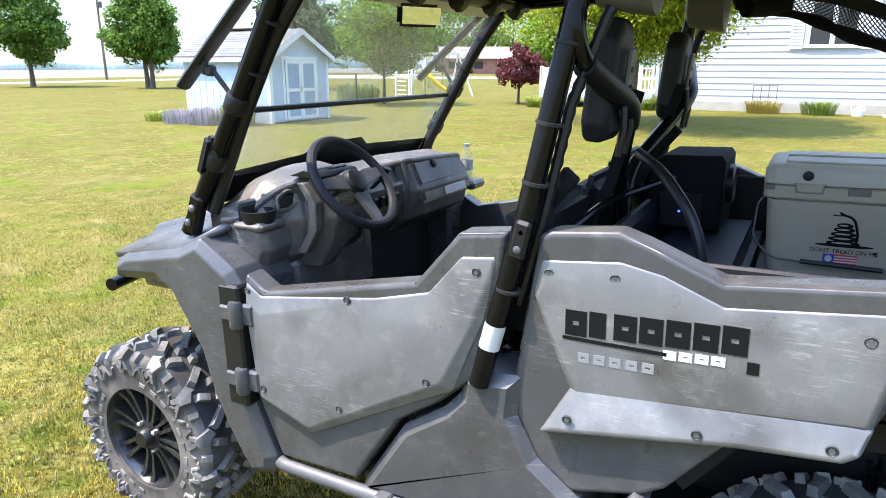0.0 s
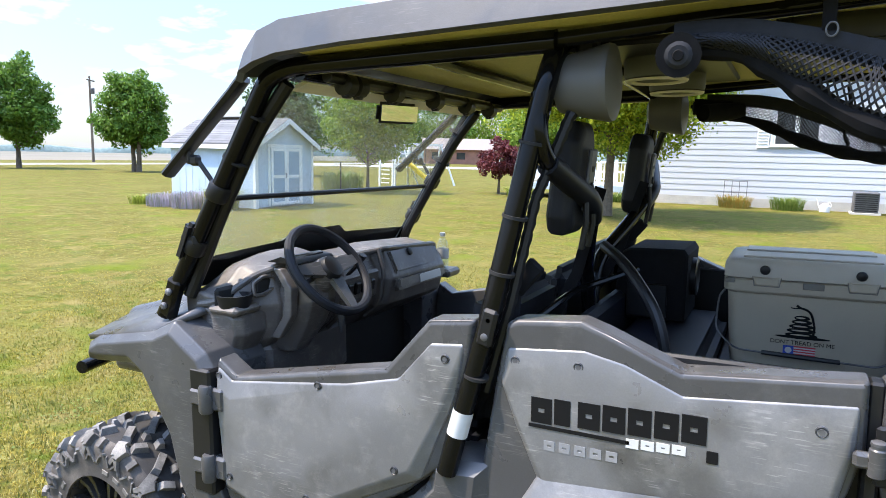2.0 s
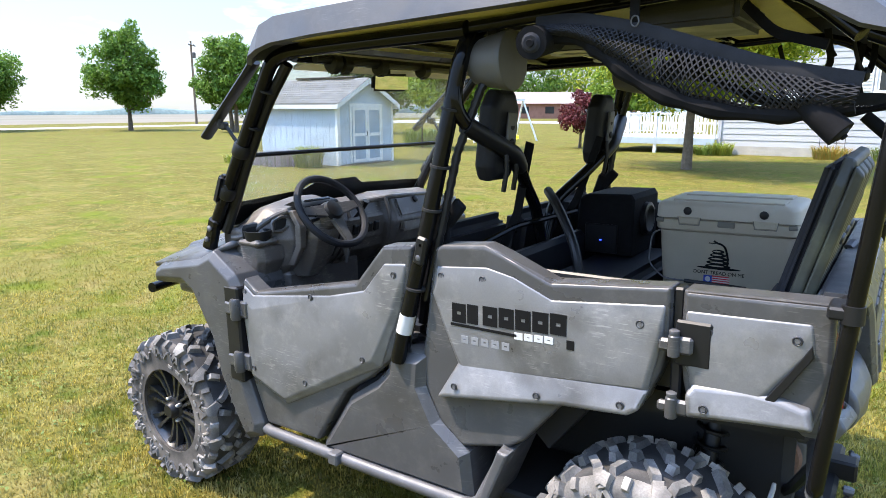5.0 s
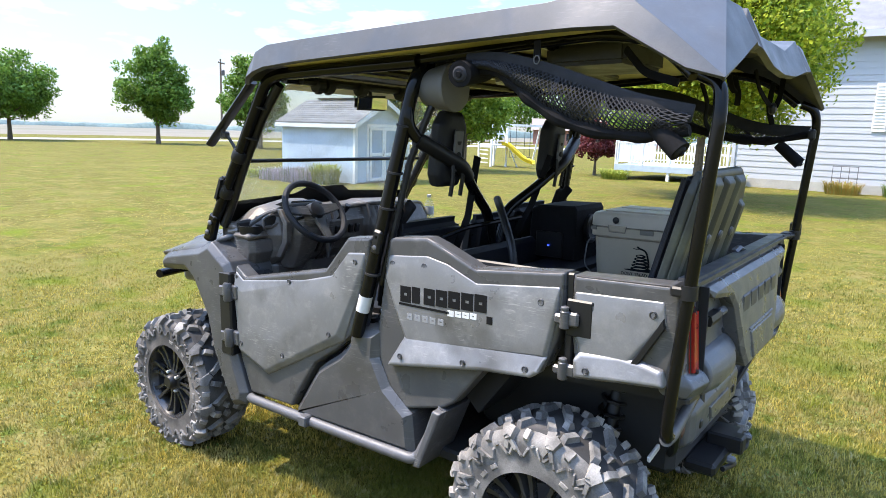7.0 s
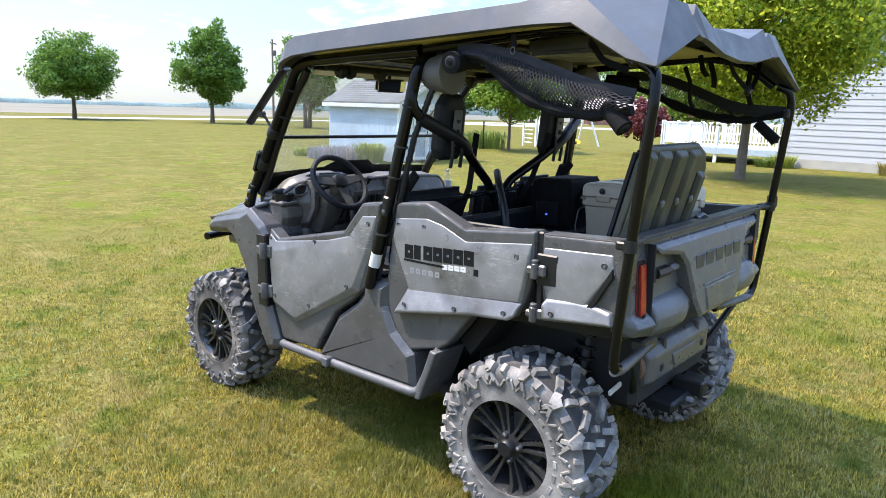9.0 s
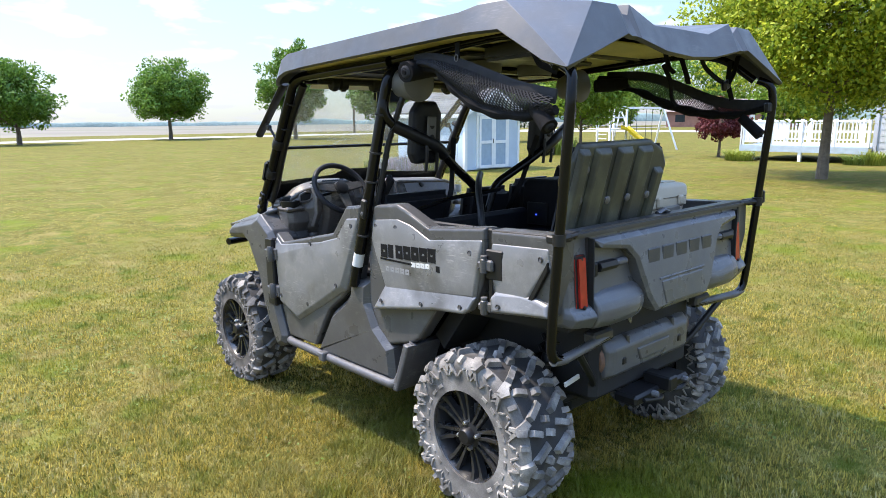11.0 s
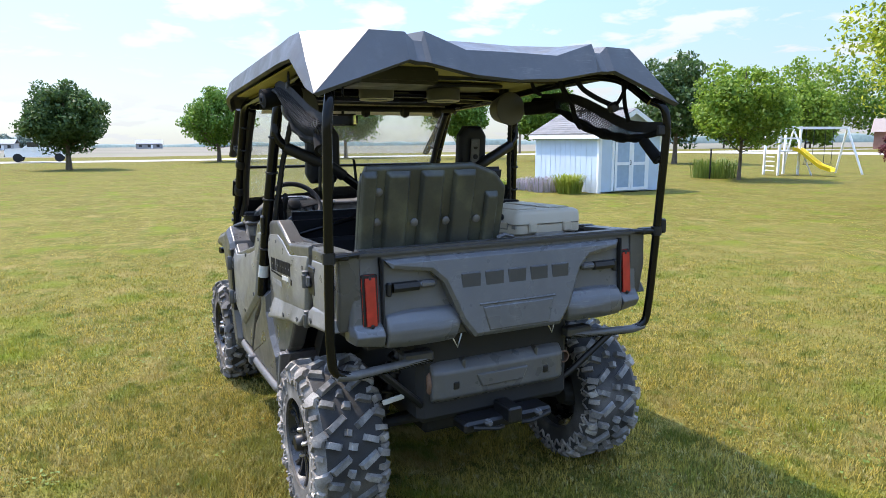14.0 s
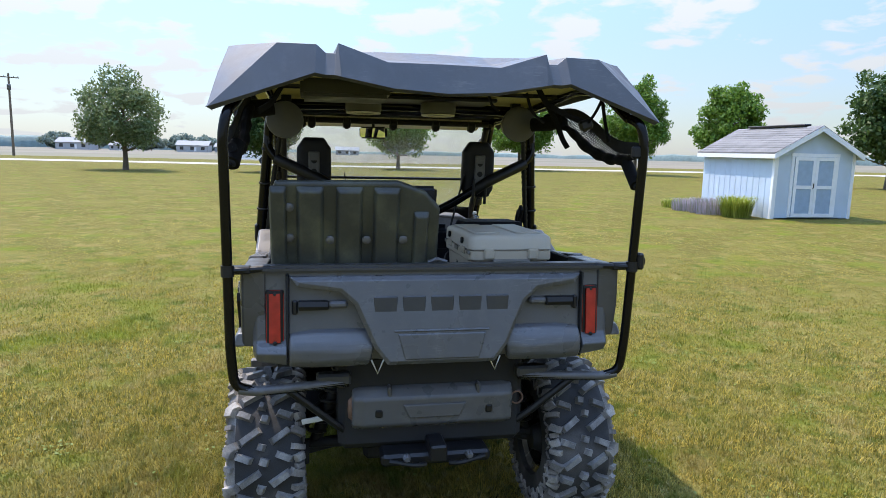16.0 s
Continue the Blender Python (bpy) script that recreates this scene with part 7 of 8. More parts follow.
for y0 in (-0.49, 0.415):
    tilt = pose(0.395, y0, 1.655) @ pose(0, 0, 0, 0, 6, 0)
    out = [(-0.052, 0.150), (0.052, 0.150), (0.090, 0.095), (0.092, -0.11), (0.066, -0.158), (-0.066, -0.158), (-0.092, -0.11), (-0.090, 0.095)]
    rows = [(-0.034, 0.024), (-0.029, 0.010), (-0.018, 0.0), (0.020, 0.0), (0.034, 0.012), (0.040, 0.028)]
    hr = cpart("headrest", add_loops(bmesh.new(), [[tilt @ Vector((x, y, z)) for y, z in (inset_poly(out, d) if d else out)] for x, d in rows]), M_VINYL, "black padded headrest on a cage bracket", angle=50)
    bm = bmesh.new()
    add_box(bm, (0.449, y0, 1.645), (0.012, 0.058, 0.17), 0.005, pose(0, 0, 0, 0, 6, 0))
    part("bracket", bm, M_STEEL, hr, "worn steel headrest bracket")
    for z, r in ((1.685, 0.019), (1.625, 0.015)):
        part("bracket_hole", lathe([(r, 0), (r, 0.004), (r * 0.8, 0.006)], 16, pose(0.453, y0, z) @ AX_X), M_MATTE, hr)
    for e in (-1, 1):
        part("prong", tube([(0.448, y0 + e * 0.03, 1.60), (0.452, y0 + e * 0.034, 1.53), (0.44, y0 + e * 0.034, 1.46)], 0.009, 8), M_BLACK, hr)


def seat_unit(x, y, w, zb, zt, name="front_seat", label="black vinyl front seat with a low back"):
    st = cpart(name, box((x - 0.20, y, zb), (0.46, w, 0.12), 0.04, seg=3), M_VINYL, label)
    part("backrest", box((x + 0.04, y, (zb + zt) / 2 + 0.04), (0.10, w - 0.02, zt - zb), 0.04, pose(0, 0, 0, 0, 8, 0), seg=3), M_VINYL, st)
    part("seam", tube([(x + 0.065, y - w / 2 + 0.03, zt - 0.06), (x + 0.065, y + w / 2 - 0.03, zt - 0.06)], 0.005, 6), M_FABRIC, st)
    return st


seat_unit(0.16, -0.42, 0.52, 0.90, 1.30)
seat_unit(0.16, 0.12, 0.40, 0.90, 1.29)
seat_unit(0.16, 0.52, 0.38, 0.90, 1.32)
cpart("seat_divider", box((0.36, 0, 0.85), (0.06, 1.36, 0.70), 0.02), M_VINYL, "dark partition behind the front seats")
cpart("rear_bench", box((0.57, -0.02, 1.03), (0.34, 1.30, 0.12), 0.04, seg=3), M_VINYL, "dark navy vinyl bench in the rear tub")
for s in (-1, 1):
    cpart("inner_wall", mirror_y(box((0.92, -0.695, 1.10), (1.05, 0.02, 0.30), 0.006), s), M_BLACK)
    bm = bmesh.new()
    add_box(bm, (0.30, -0.70, 1.36), (0.055, 0.045, 0.13), 0.012, pose(0, 0, 0, 8, 16, 10))
    add_box(bm, (0.345, -0.69, 1.40), (0.05, 0.02, 0.10), 0.006, pose(0, 0, 0, 0, 40, 0))
    belt = cpart("seat_belt", mirror_y(bm, s), M_FABRIC, "dark seat belt reel and webbing at the pillar")
    part("webbing", mirror_y(tube([(0.32, -0.70, 1.40), (0.30, -0.68, 1.20), (0.16, -0.64, 0.98)], 0.022, 6, flat=0.15), s), M_WEB, belt)
    bm = tube([(0.44, -0.33, 1.62), (0.36, -0.28, 1.35), (0.22, -0.24, 1.08)], 0.02, 6, flat=0.15)
    part("shoulder_strap", mirror_y(bm, s), M_FABRIC, belt)
cpart("wire_hose", tube([(0.40, -0.10, 1.42), (0.50, -0.22, 1.38), (0.62, -0.32, 1.25), (0.66, -0.34, 1.05)], 0.018, 10, bend=0.08), M_BLACK, "black ribbed hose")
cpart("grab_bar", tube([(0.28, -0.60, 1.22), (0.36, -0.30, 1.30), (0.50, -0.05, 1.34)], 0.011, 8, bend=0.04), M_TUBE)

# flipped-up rear seat: ribbed back plate, cushion on its front
def build_flip_seat():
    lean = pose(1.306, 0, 1.02) @ pose(0, 0, 0, 0, 15, 0)
    out = [(-0.660, 0.0), (-0.665, 0.535), (-0.64, 0.600), (-0.17, 0.606), (-0.06, 0.565), (-0.0, 0.50), (0.005, 0.0)]
    bm = bmesh.new()
    add_loops(bm, [[lean @ Vector((-0.012, y, z)) for y, z in out], [lean @ Vector((0.012, y, z)) for y, z in out], [lean @ Vector((0.02, y, z)) for y, z in inset_poly(out, 0.012)]])
    st = cpart("rear_seat", bm, M_OLIVE, "upturned rear seat showing its mossy ribbed plastic base")
    for k, y in enumerate((-0.63, -0.51, -0.36, -0.215, -0.075)):
        h = 0.588 if k < 4 else 0.49
        bm = bmesh.new()
        w = 0.056 if 0 < k < 4 else 0.034
        a = [lean @ Vector((x, y + e, z)) for x, e, z in ((0.018, -w, 0.02), (0.018, w, 0.02), (0.044, w * 0.72, 0.03), (0.044, -w * 0.72, 0.03))]
        b = [lean @ Vector((x, y + e, z)) for x, e, z in ((0.018, -w, h), (0.018, w, h), (0.044, w * 0.72, h - 0.02), (0.044, -w * 0.72, h - 0.02))]
        add_loops(bm, [a, b])
        part("rib", bm, M_OLIVE, st)
    for y, z in ((-0.588, 0.375), (-0.588, 0.50), (-0.435, 0.375), (-0.293, 0.375), (-0.148, 0.375)):
        part("screw", lathe([(0.017, 0), (0.017, 0.006), (0.010, 0.010)], 12, lean @ pose(0.043 if y > -0.5 else 0.020, y, z) @ AX_X), M_STEEL, st, "steel seat screw")
    bm = bmesh.new()
    add_box(bm, (-0.027, -0.330, 0.290), (0.034, 0.640, 0.575), 0.014, None, 3)
    for v in bm.verts:
        v.co = lean @ v.co
    part("cushion", bm, M_NAVY, st, "navy-black vinyl cushion")
    bm = bmesh.new()
    add_box(bm, (-0.050, -0.325, 0.06), (0.08, 0.60, 0.15), 0.035, None, 3)
    for v in bm.verts:
        v.co = lean @ v.co
    part("bolster", bm, M_NAVY, st)
    return st


build_flip_seat()
# buckle on the tailgate's rail
cpart("strap_buckle", tube([(1.44, -0.04, 1.278), (1.45, -0.01, 1.292), (1.45, 0.03, 1.280)], 0.010, 6, flat=1.6), M_STEEL)
for s in (-1, 1):
    cpart("hoop_stub", mirror_y(tube([(1.508, -0.81, 1.262), (1.492, -0.72, 1.264), (1.48, -0.66, 1.266)], 0.012, 8), s), M_BLACK)

# ---- rolled side nets under the roof ----
def cargo_net(top, low, s, ends):
    """A rolled net: webbing on its top edge, a thick fabric roll below, and knotted mesh between."""
    def along(pts, f):
        pts = [Vector(p) for p in pts]
        q = f * (len(pts) - 1); i = min(int(q), len(pts) - 2)
        return pts[i].lerp(pts[i + 1], q - i)
    top, low = rounded(top, 0.12), rounded(low, 0.12)
    n = 30
    rs = [0.014 + 0.011 * math.sin(math.pi * k / n) + 0.004 * math.sin(k * 1.3) for k in range(n + 1)]
    root = cpart("side_net", add_tube(bmesh.new(), [along(low, k / n) for k in range(n + 1)], rs, 10, 1.0), M_FABRIC, "black rolled side net hanging under the roof")
    part("webbing", add_tube(bmesh.new(), [along(top, k / 20) for k in range(21)], 0.026, 8, 0.2), M_WEB, root, "grey webbing edge")
    bm = bmesh.new()
    m, rows = 50, 6
    bulge = Vector((0, -0.035 if s < 0 else 0.035, 0))
    def P(u, v):
        return along(top, min(max(u, 0), 1)).lerp(along(low, min(max(u, 0), 1)), v) + bulge * math.sin(math.pi * v)
    for k in range(-6, m + 1):
        for d in (-1, 1):
            pts = []
            for j in range(rows + 1):
                u = (k + (j if d > 0 else rows - 1 - j)) / m
                if 0 <= u <= 1:
                    pts.append(P(u, j / rows))
            if len(pts) >= 2:
                add_tube(bm, pts, 0.0026, 4)
    part("mesh", bm, M_WEB, root, "knotted mesh")
    for p, q, r in ends:
        part("roll_end", tube([p, q], [r * 0.9, r], 18), M_FABRIC, root)
        d = (Vector(q) - Vector(p)).normalized()
        part("end_coil", tube([Vector(q) - d * 0.002, Vector(q) + d * 0.006], [r * 0.68, r * 0.45], 14), M_WEB, root)
        part("end_core", tube([Vector(q), Vector(q) + d * 0.012], [r * 0.30, r * 0.22], 12), M_FABRIC, root)
    return root


cargo_net([(0.70, -0.79, 1.955), (0.82, -0.80, 1.955), (0.99, -0.80, 1.915), (1.14, -0.80, 1.862), (1.31, -0.80, 1.80), (1.48, -0.80, 1.765)],
          [(0.70, -0.78, 1.925), (0.83, -0.78, 1.915), (0.92, -0.79, 1.85), (1.04, -0.79, 1.765), (1.19, -0.79, 1.715), (1.36, -0.79, 1.70), (1.47, -0.79, 1.72)], -1,
          [((0.70, -0.68, 1.935), (0.72, -0.86, 1.905), 0.044), ((1.37, -0.785, 1.735), (1.45, -0.80, 1.66), 0.033)])
cargo_net([(0.60, 0.78, 1.955), (0.85, 0.81, 1.945), (1.06, 0.82, 1.864), (1.275, 0.82, 1.765), (1.53, 0.82, 1.748)],
          [(0.575, 0.78, 1.905), (0.79, 0.80, 1.87), (0.98, 0.81, 1.768), (1.19, 0.82, 1.715), (1.36, 0.82, 1.70), (1.52, 0.82, 1.735)], 1,
          [((0.70, 0.79, 1.92), (0.55, 0.77, 1.93), 0.034), ((1.40, 0.82, 1.69), (1.50, 0.82, 1.60), 0.028)])
for pts in ([(0.98, -0.80, 2.0), (0.98, -0.80, 1.94)], [(1.10, 0.55, 1.97), (1.12, 0.60, 1.88), (1.10, 0.64, 1.80), (1.12, 0.66, 1.76)], [(1.28, 0.40, 1.98), (1.30, 0.42, 1.90), (1.28, 0.48, 1.86)],
            [(1.20, -0.62, 1.98), (1.28, -0.66, 1.90), (1.40, -0.70, 1.86)], [(1.38, 0.70, 1.97), (1.36, 0.73, 1.86), (1.38, 0.74, 1.78)]):
    cpart("hanging_strap", tube(pts, 0.014, 6, flat=0.35, bend=0.03), M_FABRIC)
for pts in ([(1.36, 0.42, 2.0), (1.37, 0.46, 1.93), (1.38, 0.55, 1.885), (1.39, 0.62, 1.86)], [(1.42, 0.70, 1.99), (1.42, 0.66, 1.90), (1.41, 0.63, 1.855)], [(1.30, 0.22, 1.99), (1.31, 0.24, 1.92), (1.32, 0.27, 1.90)]):
    cpart("hanging_strap", tube(pts, 0.013, 6, flat=0.4, bend=0.03), M_FABRIC)
cpart("strap_buckle", box((1.40, 0.625, 1.848), (0.03, 0.06, 0.045), 0.010, pose(0, 0, 0, 20, 0, 0)), M_BLACK, "black plastic strap buckle")
cpart("net_roll", tube([(0.60, 0.66, 1.895), (0.66, 0.74, 1.90), (0.74, 0.79, 1.91)], [0.036, 0.038, 0.03], 12), M_FABRIC, "rolled end of the black net")
ring = [(0.985 + 0.010 * math.cos(a), -0.812, 1.940 + 0.013 * math.sin(a)) for a in [2 * math.pi * k / 16 for k in range(17)]]
cpart("steel_ring", tube(ring, 0.002, 6), M_STEEL, "steel ring")
bm = bmesh.new()
add_lathe(bm, [(0.02, -0.02), (0.02, 0.02)], 12, pose(1.545, 0.815, 1.735))
add_box(bm, (1.545, 0.79, 1.735), (0.03, 0.05, 0.05), 0.008)
cpart("net_clamp", bm, M_BLACK)
bm = bmesh.new()
add_box(bm, (1.505, 0.845, 1.285), (0.05, 0.03, 0.07), 0.008)
add_box(bm, (1.505, 0.855, 1.285), (0.03, 0.03, 0.035), 0.006)
cpart("post_bracket", bm, M_BLACK)

# ---- moulded parts have rounded edges ----
SOFT = {"front_fender": 0.014, "front_door": 0.007, "rear_door": 0.007, "door_panel": 0.008, "side_panel": 0.007, "lower_ledge": 0.008, "pillar_base": 0.014, "bed_side": 0.007,
        "hood": 0.014, "tailgate": 0.008, "raised_centre": 0.010, "lower_bulge": 0.014, "rear_corner": 0.012, "muffler_cover": 0.012, "cover_plate": 0.005, "recess_plate": 0.005,
        "step_guard": 0.005, "rear_seat": 0.006, "rib": 0.008, "column_shroud": 0.008, "knee_pad": 0.008, "dashboard": 0.010, "bezel_arm": 0.006, "headrest": 0.008}
for ob in CAR.children_recursive:
    width = SOFT.get(ob.name.split(".")[0])
    if width:
        if ob.data.attributes.get("sharp_edge"):
            ob.data.attributes.remove(ob.data.attributes["sharp_edge"])
        bv = ob.modifiers.new("edge", 'BEVEL')
        bv.width, bv.segments, bv.limit_method, bv.angle_limit, bv.harden_normals = width, 3, 'ANGLE', radians(16), True

# ---- decals: plain bars where the lettering stands ----
def decal(name, x0, x1, z0, z1, y, material, s, parent, gap=0.0):
    """A flat bar; with a gap, a slot of that share of its size stays open in the middle."""
    bm = bmesh.new()
    boxes = [(x0, x1, z0, z1)]
    if gap:
        a, b = (x1 - x0) * (1 - gap) / 2, (z1 - z0) * (1 - gap * 0.55) / 2
        boxes = [(x0, x0 + a, z0, z1), (x1 - a, x1, z0, z1), (x0 + a, x1 - a, z0, z0 + b), (x0 + a, x1 - a, z1 - b, z1)]
    for p, q, u, v in boxes:
        add_prism(bm, [(p, u), (q, u), (q, v), (p, v)], y + 0.002, y - 0.0015)
    mirror_y(bm, s)
    return part(name, bm, material, parent)


for ob in list(CAR.children):
    if ob.name.split(".")[0] == "rear_door":
        s = -1 if sum(v.co.y for v in ob.data.vertices) < 0 else 1
        for k in range(7):
            x0 = 0.401 + 0.0585 * k
            z0 = 1.060 + 0.003 * k
            w = 0.0525 if k != 1 else 0.040
            decal("letter_bar", x0, x0 + w, z0, z0 + 0.064, -0.79, M_INK, s, ob, 0.0 if k == 1 else 0.30)
        decal("letter_bar", 0.395, 0.640, 1.047, 1.056, -0.79, M_INK, s, ob)
        for k in range(4):
            decal("number_bar", 0.632 + 0.034 * k, 0.661 + 0.034 * k, 1.040 + 0.002 * k, 1.062 + 0.002 * k, -0.79, M_WHITE, s, ob, 0.0 if k == 0 else 0.3)
        decal("number_bar", 0.806, 0.830, 1.040, 1.068, -0.79, M_INK, s, ob)
        for k in range(5):
            decal("letter_bar", 0.435 + 0.038 * k, 0.462 + 0.038 * k, 0.993 + 0.001 * k, 1.018 + 0.001 * k, -0.7895, M_FAINT, s, ob, 0.4)

# ---- things that ride in the vehicle ----
TILT_M = pose(0, 0, 0, 0, -1.432, 0)


def text_mesh(name, words, size, m, material, parent):
    cu = bpy.data.curves.new(name, 'FONT')
    cu.body, cu.size, cu.align_x, cu.extrude = words, size, 'CENTER', 0.0006
    tmp = bpy.data.objects.new(name, cu)
    scene.collection.objects.link(tmp)
    me = bpy.data.meshes.new_from_object(tmp.evaluated_get(bpy.context.evaluated_depsgraph_get()))
    bpy.data.objects.remove(tmp)
    bpy.data.curves.remove(cu)
    me.transform(m)
    me.materials.clear()
    me.materials.append(material)
    ob = new(name, me)
    ob.parent = parent
    return ob


def build_cooler():
    x0, x1, y0, y1, zb, zt = 0.750, 1.272, 0.165, 0.55, 1.005, 1.372
    cx, cy = (x0 + x1) / 2, (y0 + y1) / 2
    root = thing("cooler", TILT_M, "tan hard-sided cooler in the cargo bed, its lid coloured paler as if lit", "cooler")
    lx, ly = x1 - x0, y1 - y0
    def ring(d, z, c=0.035):
        a, b = lx / 2 - d, ly / 2 - d
        o = []
        for qx, qy, t in ((a - c, -b + c, -90), (a - c, b - c, 0), (-a + c, b - c, 90), (-a + c, -b + c, 180)):
            o += [(cx + qx + c * math.cos(radians(t + 18 * k)), cy + qy + c * math.sin(radians(t + 18 * k)), z) for k in range(6)]
        return o
    seam, groove = zt - 0.070, zt - 0.118
    bm = bmesh.new()
    add_loops(bm, [ring(0.030, zb), ring(0.026, zb + 0.02), ring(0.012, groove - 0.003), ring(0.018, groove - 0.001), ring(0.018, groove + 0.002), ring(0.003, groove + 0.004), ring(0.0, groove + 0.009),
                   ring(0.0, seam - 0.004), ring(0.008, seam)])
    body = part("body", bm, M_TAN, root, angle=30)
    bm = bmesh.new()
    add_loops(bm, [ring(0.008, seam + 0.002), ring(-0.001, seam + 0.005), ring(0.001, zt - 0.022), ring(0.004, zt - 0.013), ring(0.012, zt - 0.005), ring(0.024, zt - 0.001), ring(0.05, zt)])
    lid = part("lid", bm, M_LID, root, "moulded lid with shallow ridges", angle=30)
    for yy in (cy - 0.095, cy + 0.095):
        part("ridge", box((cx, yy, zt + 0.002), (lx * 0.78, 0.12, 0.008), 0.003), M_LID, lid)
    part("gasket", box((cx, cy, seam + 0.001), (lx - 0.022, ly - 0.022, 0.006)), M_TANSHADE, root)
    # two lid tabs with rubber knobs hang into notches of the band
    for xx in (0.884, 1.160):
        tab = [(xx - 0.042, seam + 0.010), (xx - 0.036, seam - 0.020), (xx + 0.036, seam - 0.020), (xx + 0.042, seam + 0.010)]
        part("notch", prism([(x + (0.003 if x > xx else -0.003), z - (0.003 if z < seam else 0)) for x, z in tab], y0 + 0.01, y0 - 0.0015), M_TANSHADE, body)
        bm = add_prism(bmesh.new(), tab, y0 + 0.01, y0 - 0.006, 0.004)
        part("lid_tab", bm, M_TAN, lid)
        part("latch_knob", lathe([(0.014, 0), (0.016, 0.006), (0.013, 0.011), (0.004, 0.013)], 18, pose(xx - 0.007, y0 + 0.001, 1.336) @ AX_Y), M_BLACK, root, "black rubber latch knob")
    part("vent_slot", box((1.022, y0 - 0.001, seam - 0.012), (0.062, 0.006, 0.022), 0.002), M_TANSHADE, root)
    for xx in (x0 + 0.020, x1 - 0.020):
        part("band_notch", box((xx, y0 + 0.003, seam - 0.008), (0.030, 0.012, 0.016), 0.002), M_TANSHADE, body)
    for yy in (cy - 0.10, cy + 0.10):
        part("end_latch", box((x1 + 0.004, yy, zt - 0.085), (0.02, 0.05, 0.05), 0.008), M_TAN, root)
    part("end_handle", box((x1 + 0.003, cy, zt - 0.13), (0.018, 0.18, 0.045), 0.010), M_TANSHADE, root)
    part("bail_handle", tube([(x0 + 0.006, cy, groove - 0.01), (x0 - 0.012, y0 + 0.01, groove - 0.02), (x0 - 0.018, y0 - 0.012, zb + 0.115), (x0 + 0.045, y0 - 0.018, zb + 0.055), (x1 - 0.05, y0 - 0.018, zb + 0.045), (x1 + 0.008, y0 - 0.016, zb + 0.10), (x1 - 0.004, y0 + 0.01, groove - 0.02), (x1 - 0.008, cy, groove - 0.01)], 0.0035, 8, bend=0.03), M_STEEL, root, "thin steel wire bail handle")
    part("grip", tube([(cx - 0.13, y0 - 0.018, zb + 0.053), (cx + 0.10, y0 - 0.018, zb + 0.048)], 0.008, 8), M_BLACK, root)
    # decals on the side: a coiled emblem as plain shapes, a motto, a small flag
    def face(z):
        return y0 + 0.012 + 0.014 * (groove - z) / (groove - zb)
    ex = 1.000
    for k, (w, z) in enumerate(((0.165, 1.113), (0.096, 1.121), (0.086, 1.136), (0.074, 1.151), (0.060, 1.166), (0.046, 1.180))):
        bm = bmesh.new()
        e = ex - (0.004 if k else 0.0)
        o = [(e + w / 2 * math.cos(a), z + (0.0085 if k else 0.005) * math.sin(a)) for a in [2 * math.pi * j / 18 for j in range(18)]]
        add_prism(bm, o, face(z) + 0.002, face(z) - 0.002 - 0.0003 * k)
        coil = part("emblem", bm, M_INK, root, "black coiled emblem")
        if k:
            bm = bmesh.new()
            o = [(e - 0.004 + w * 0.30 * math.cos(a), z + 0.001 + 0.0026 * math.sin(a)) for a in [2 * math.pi * j / 14 for j in range(14)]]
            add_prism(bm, o, face(z), face(z) - 0.0028 - 0.0003 * k)
            part("coil_gap", bm, M_TAN, coil)
    yd = face(1.2) - 0.001
    part("emblem", tube([(ex + 0.030, yd, 1.120), (ex + 0.034, yd, 1.150), (ex + 0.026, yd, 1.185), (ex + 0.020, yd, 1.200), (ex + 0.008, yd, 1.210), (ex - 0.010, yd, 1.214), (ex - 0.022, yd, 1.222)], 0.0042, 6, bend=0.01, flat=0.6), M_INK, root)
    part("emblem", tube([(ex - 0.012, yd, 1.213), (ex - 0.026, yd, 1.211), (ex - 0.040, yd, 1.213)], 0.002, 6, flat=0.6), M_INK, root)
    text_mesh("motto", "DONT TREAD ON ME", 0.0195, pose(ex, face(1.09) - 0.001, 1.087, 90, 0, 0), M_INK, root)
    fx = 0.993
    yf = face(1.067)
    part("flag_field", box((fx - 0.032, yf - 0.001, 1.067), (0.032, 0.003, 0.030)), M_BLUE, root, "small flag sticker")
    for k in range(7):
        part("flag_stripe", box((fx + 0.016, yf - 0.001, 1.0542 + 0.0043 * k), (0.064, 0.003, 0.0042)), M_REDINK if k % 2 == 0 else M_WHITE, root)
    part("flag_ring", lathe([(0.0105, 0), (0.0105, 0.001), (0.008, 0.001)], 16, pose(fx - 0.032, yf - 0.0022, 1.067) @ AX_Y), M_WHITE, root)
    return root


build_cooler()

sub = thing("speaker_box", TILT_M, "black boxed amplified speaker in the rear tub", "speaker")
bm = bmesh.new()
o = [(0.34, 1.095), (0.36, 1.345), (0.40, 1.368), (0.60, 1.372), (0.615, 1.35), (0.61, 1.095)]
add_prism(bm, o, 0.62, 0.30, 0.008)
part("cabinet", bm, M_FABRIC, sub)
part("control_panel", box((0.47, 0.295, 1.17), (0.15, 0.012, 0.13), 0.004), M_BLACK, sub)
part("led", box((0.47, 0.286, 1.165), (0.010, 0.004, 0.006)), M_LED, sub, "small blue light")
part("round_port", lathe([(0.075, 0), (0.075, 0.02), (0.06, 0.024), (0.03, 0.01)], 24, pose(0.612, 0.46, 1.25) @ AX_X), M_BLACK, sub)

bottle = thing("water_bottle", TILT_M @ pose(-0.60, 0.655, 1.171), "clear plastic water bottle with a white cap on the dashboard", "bottle")
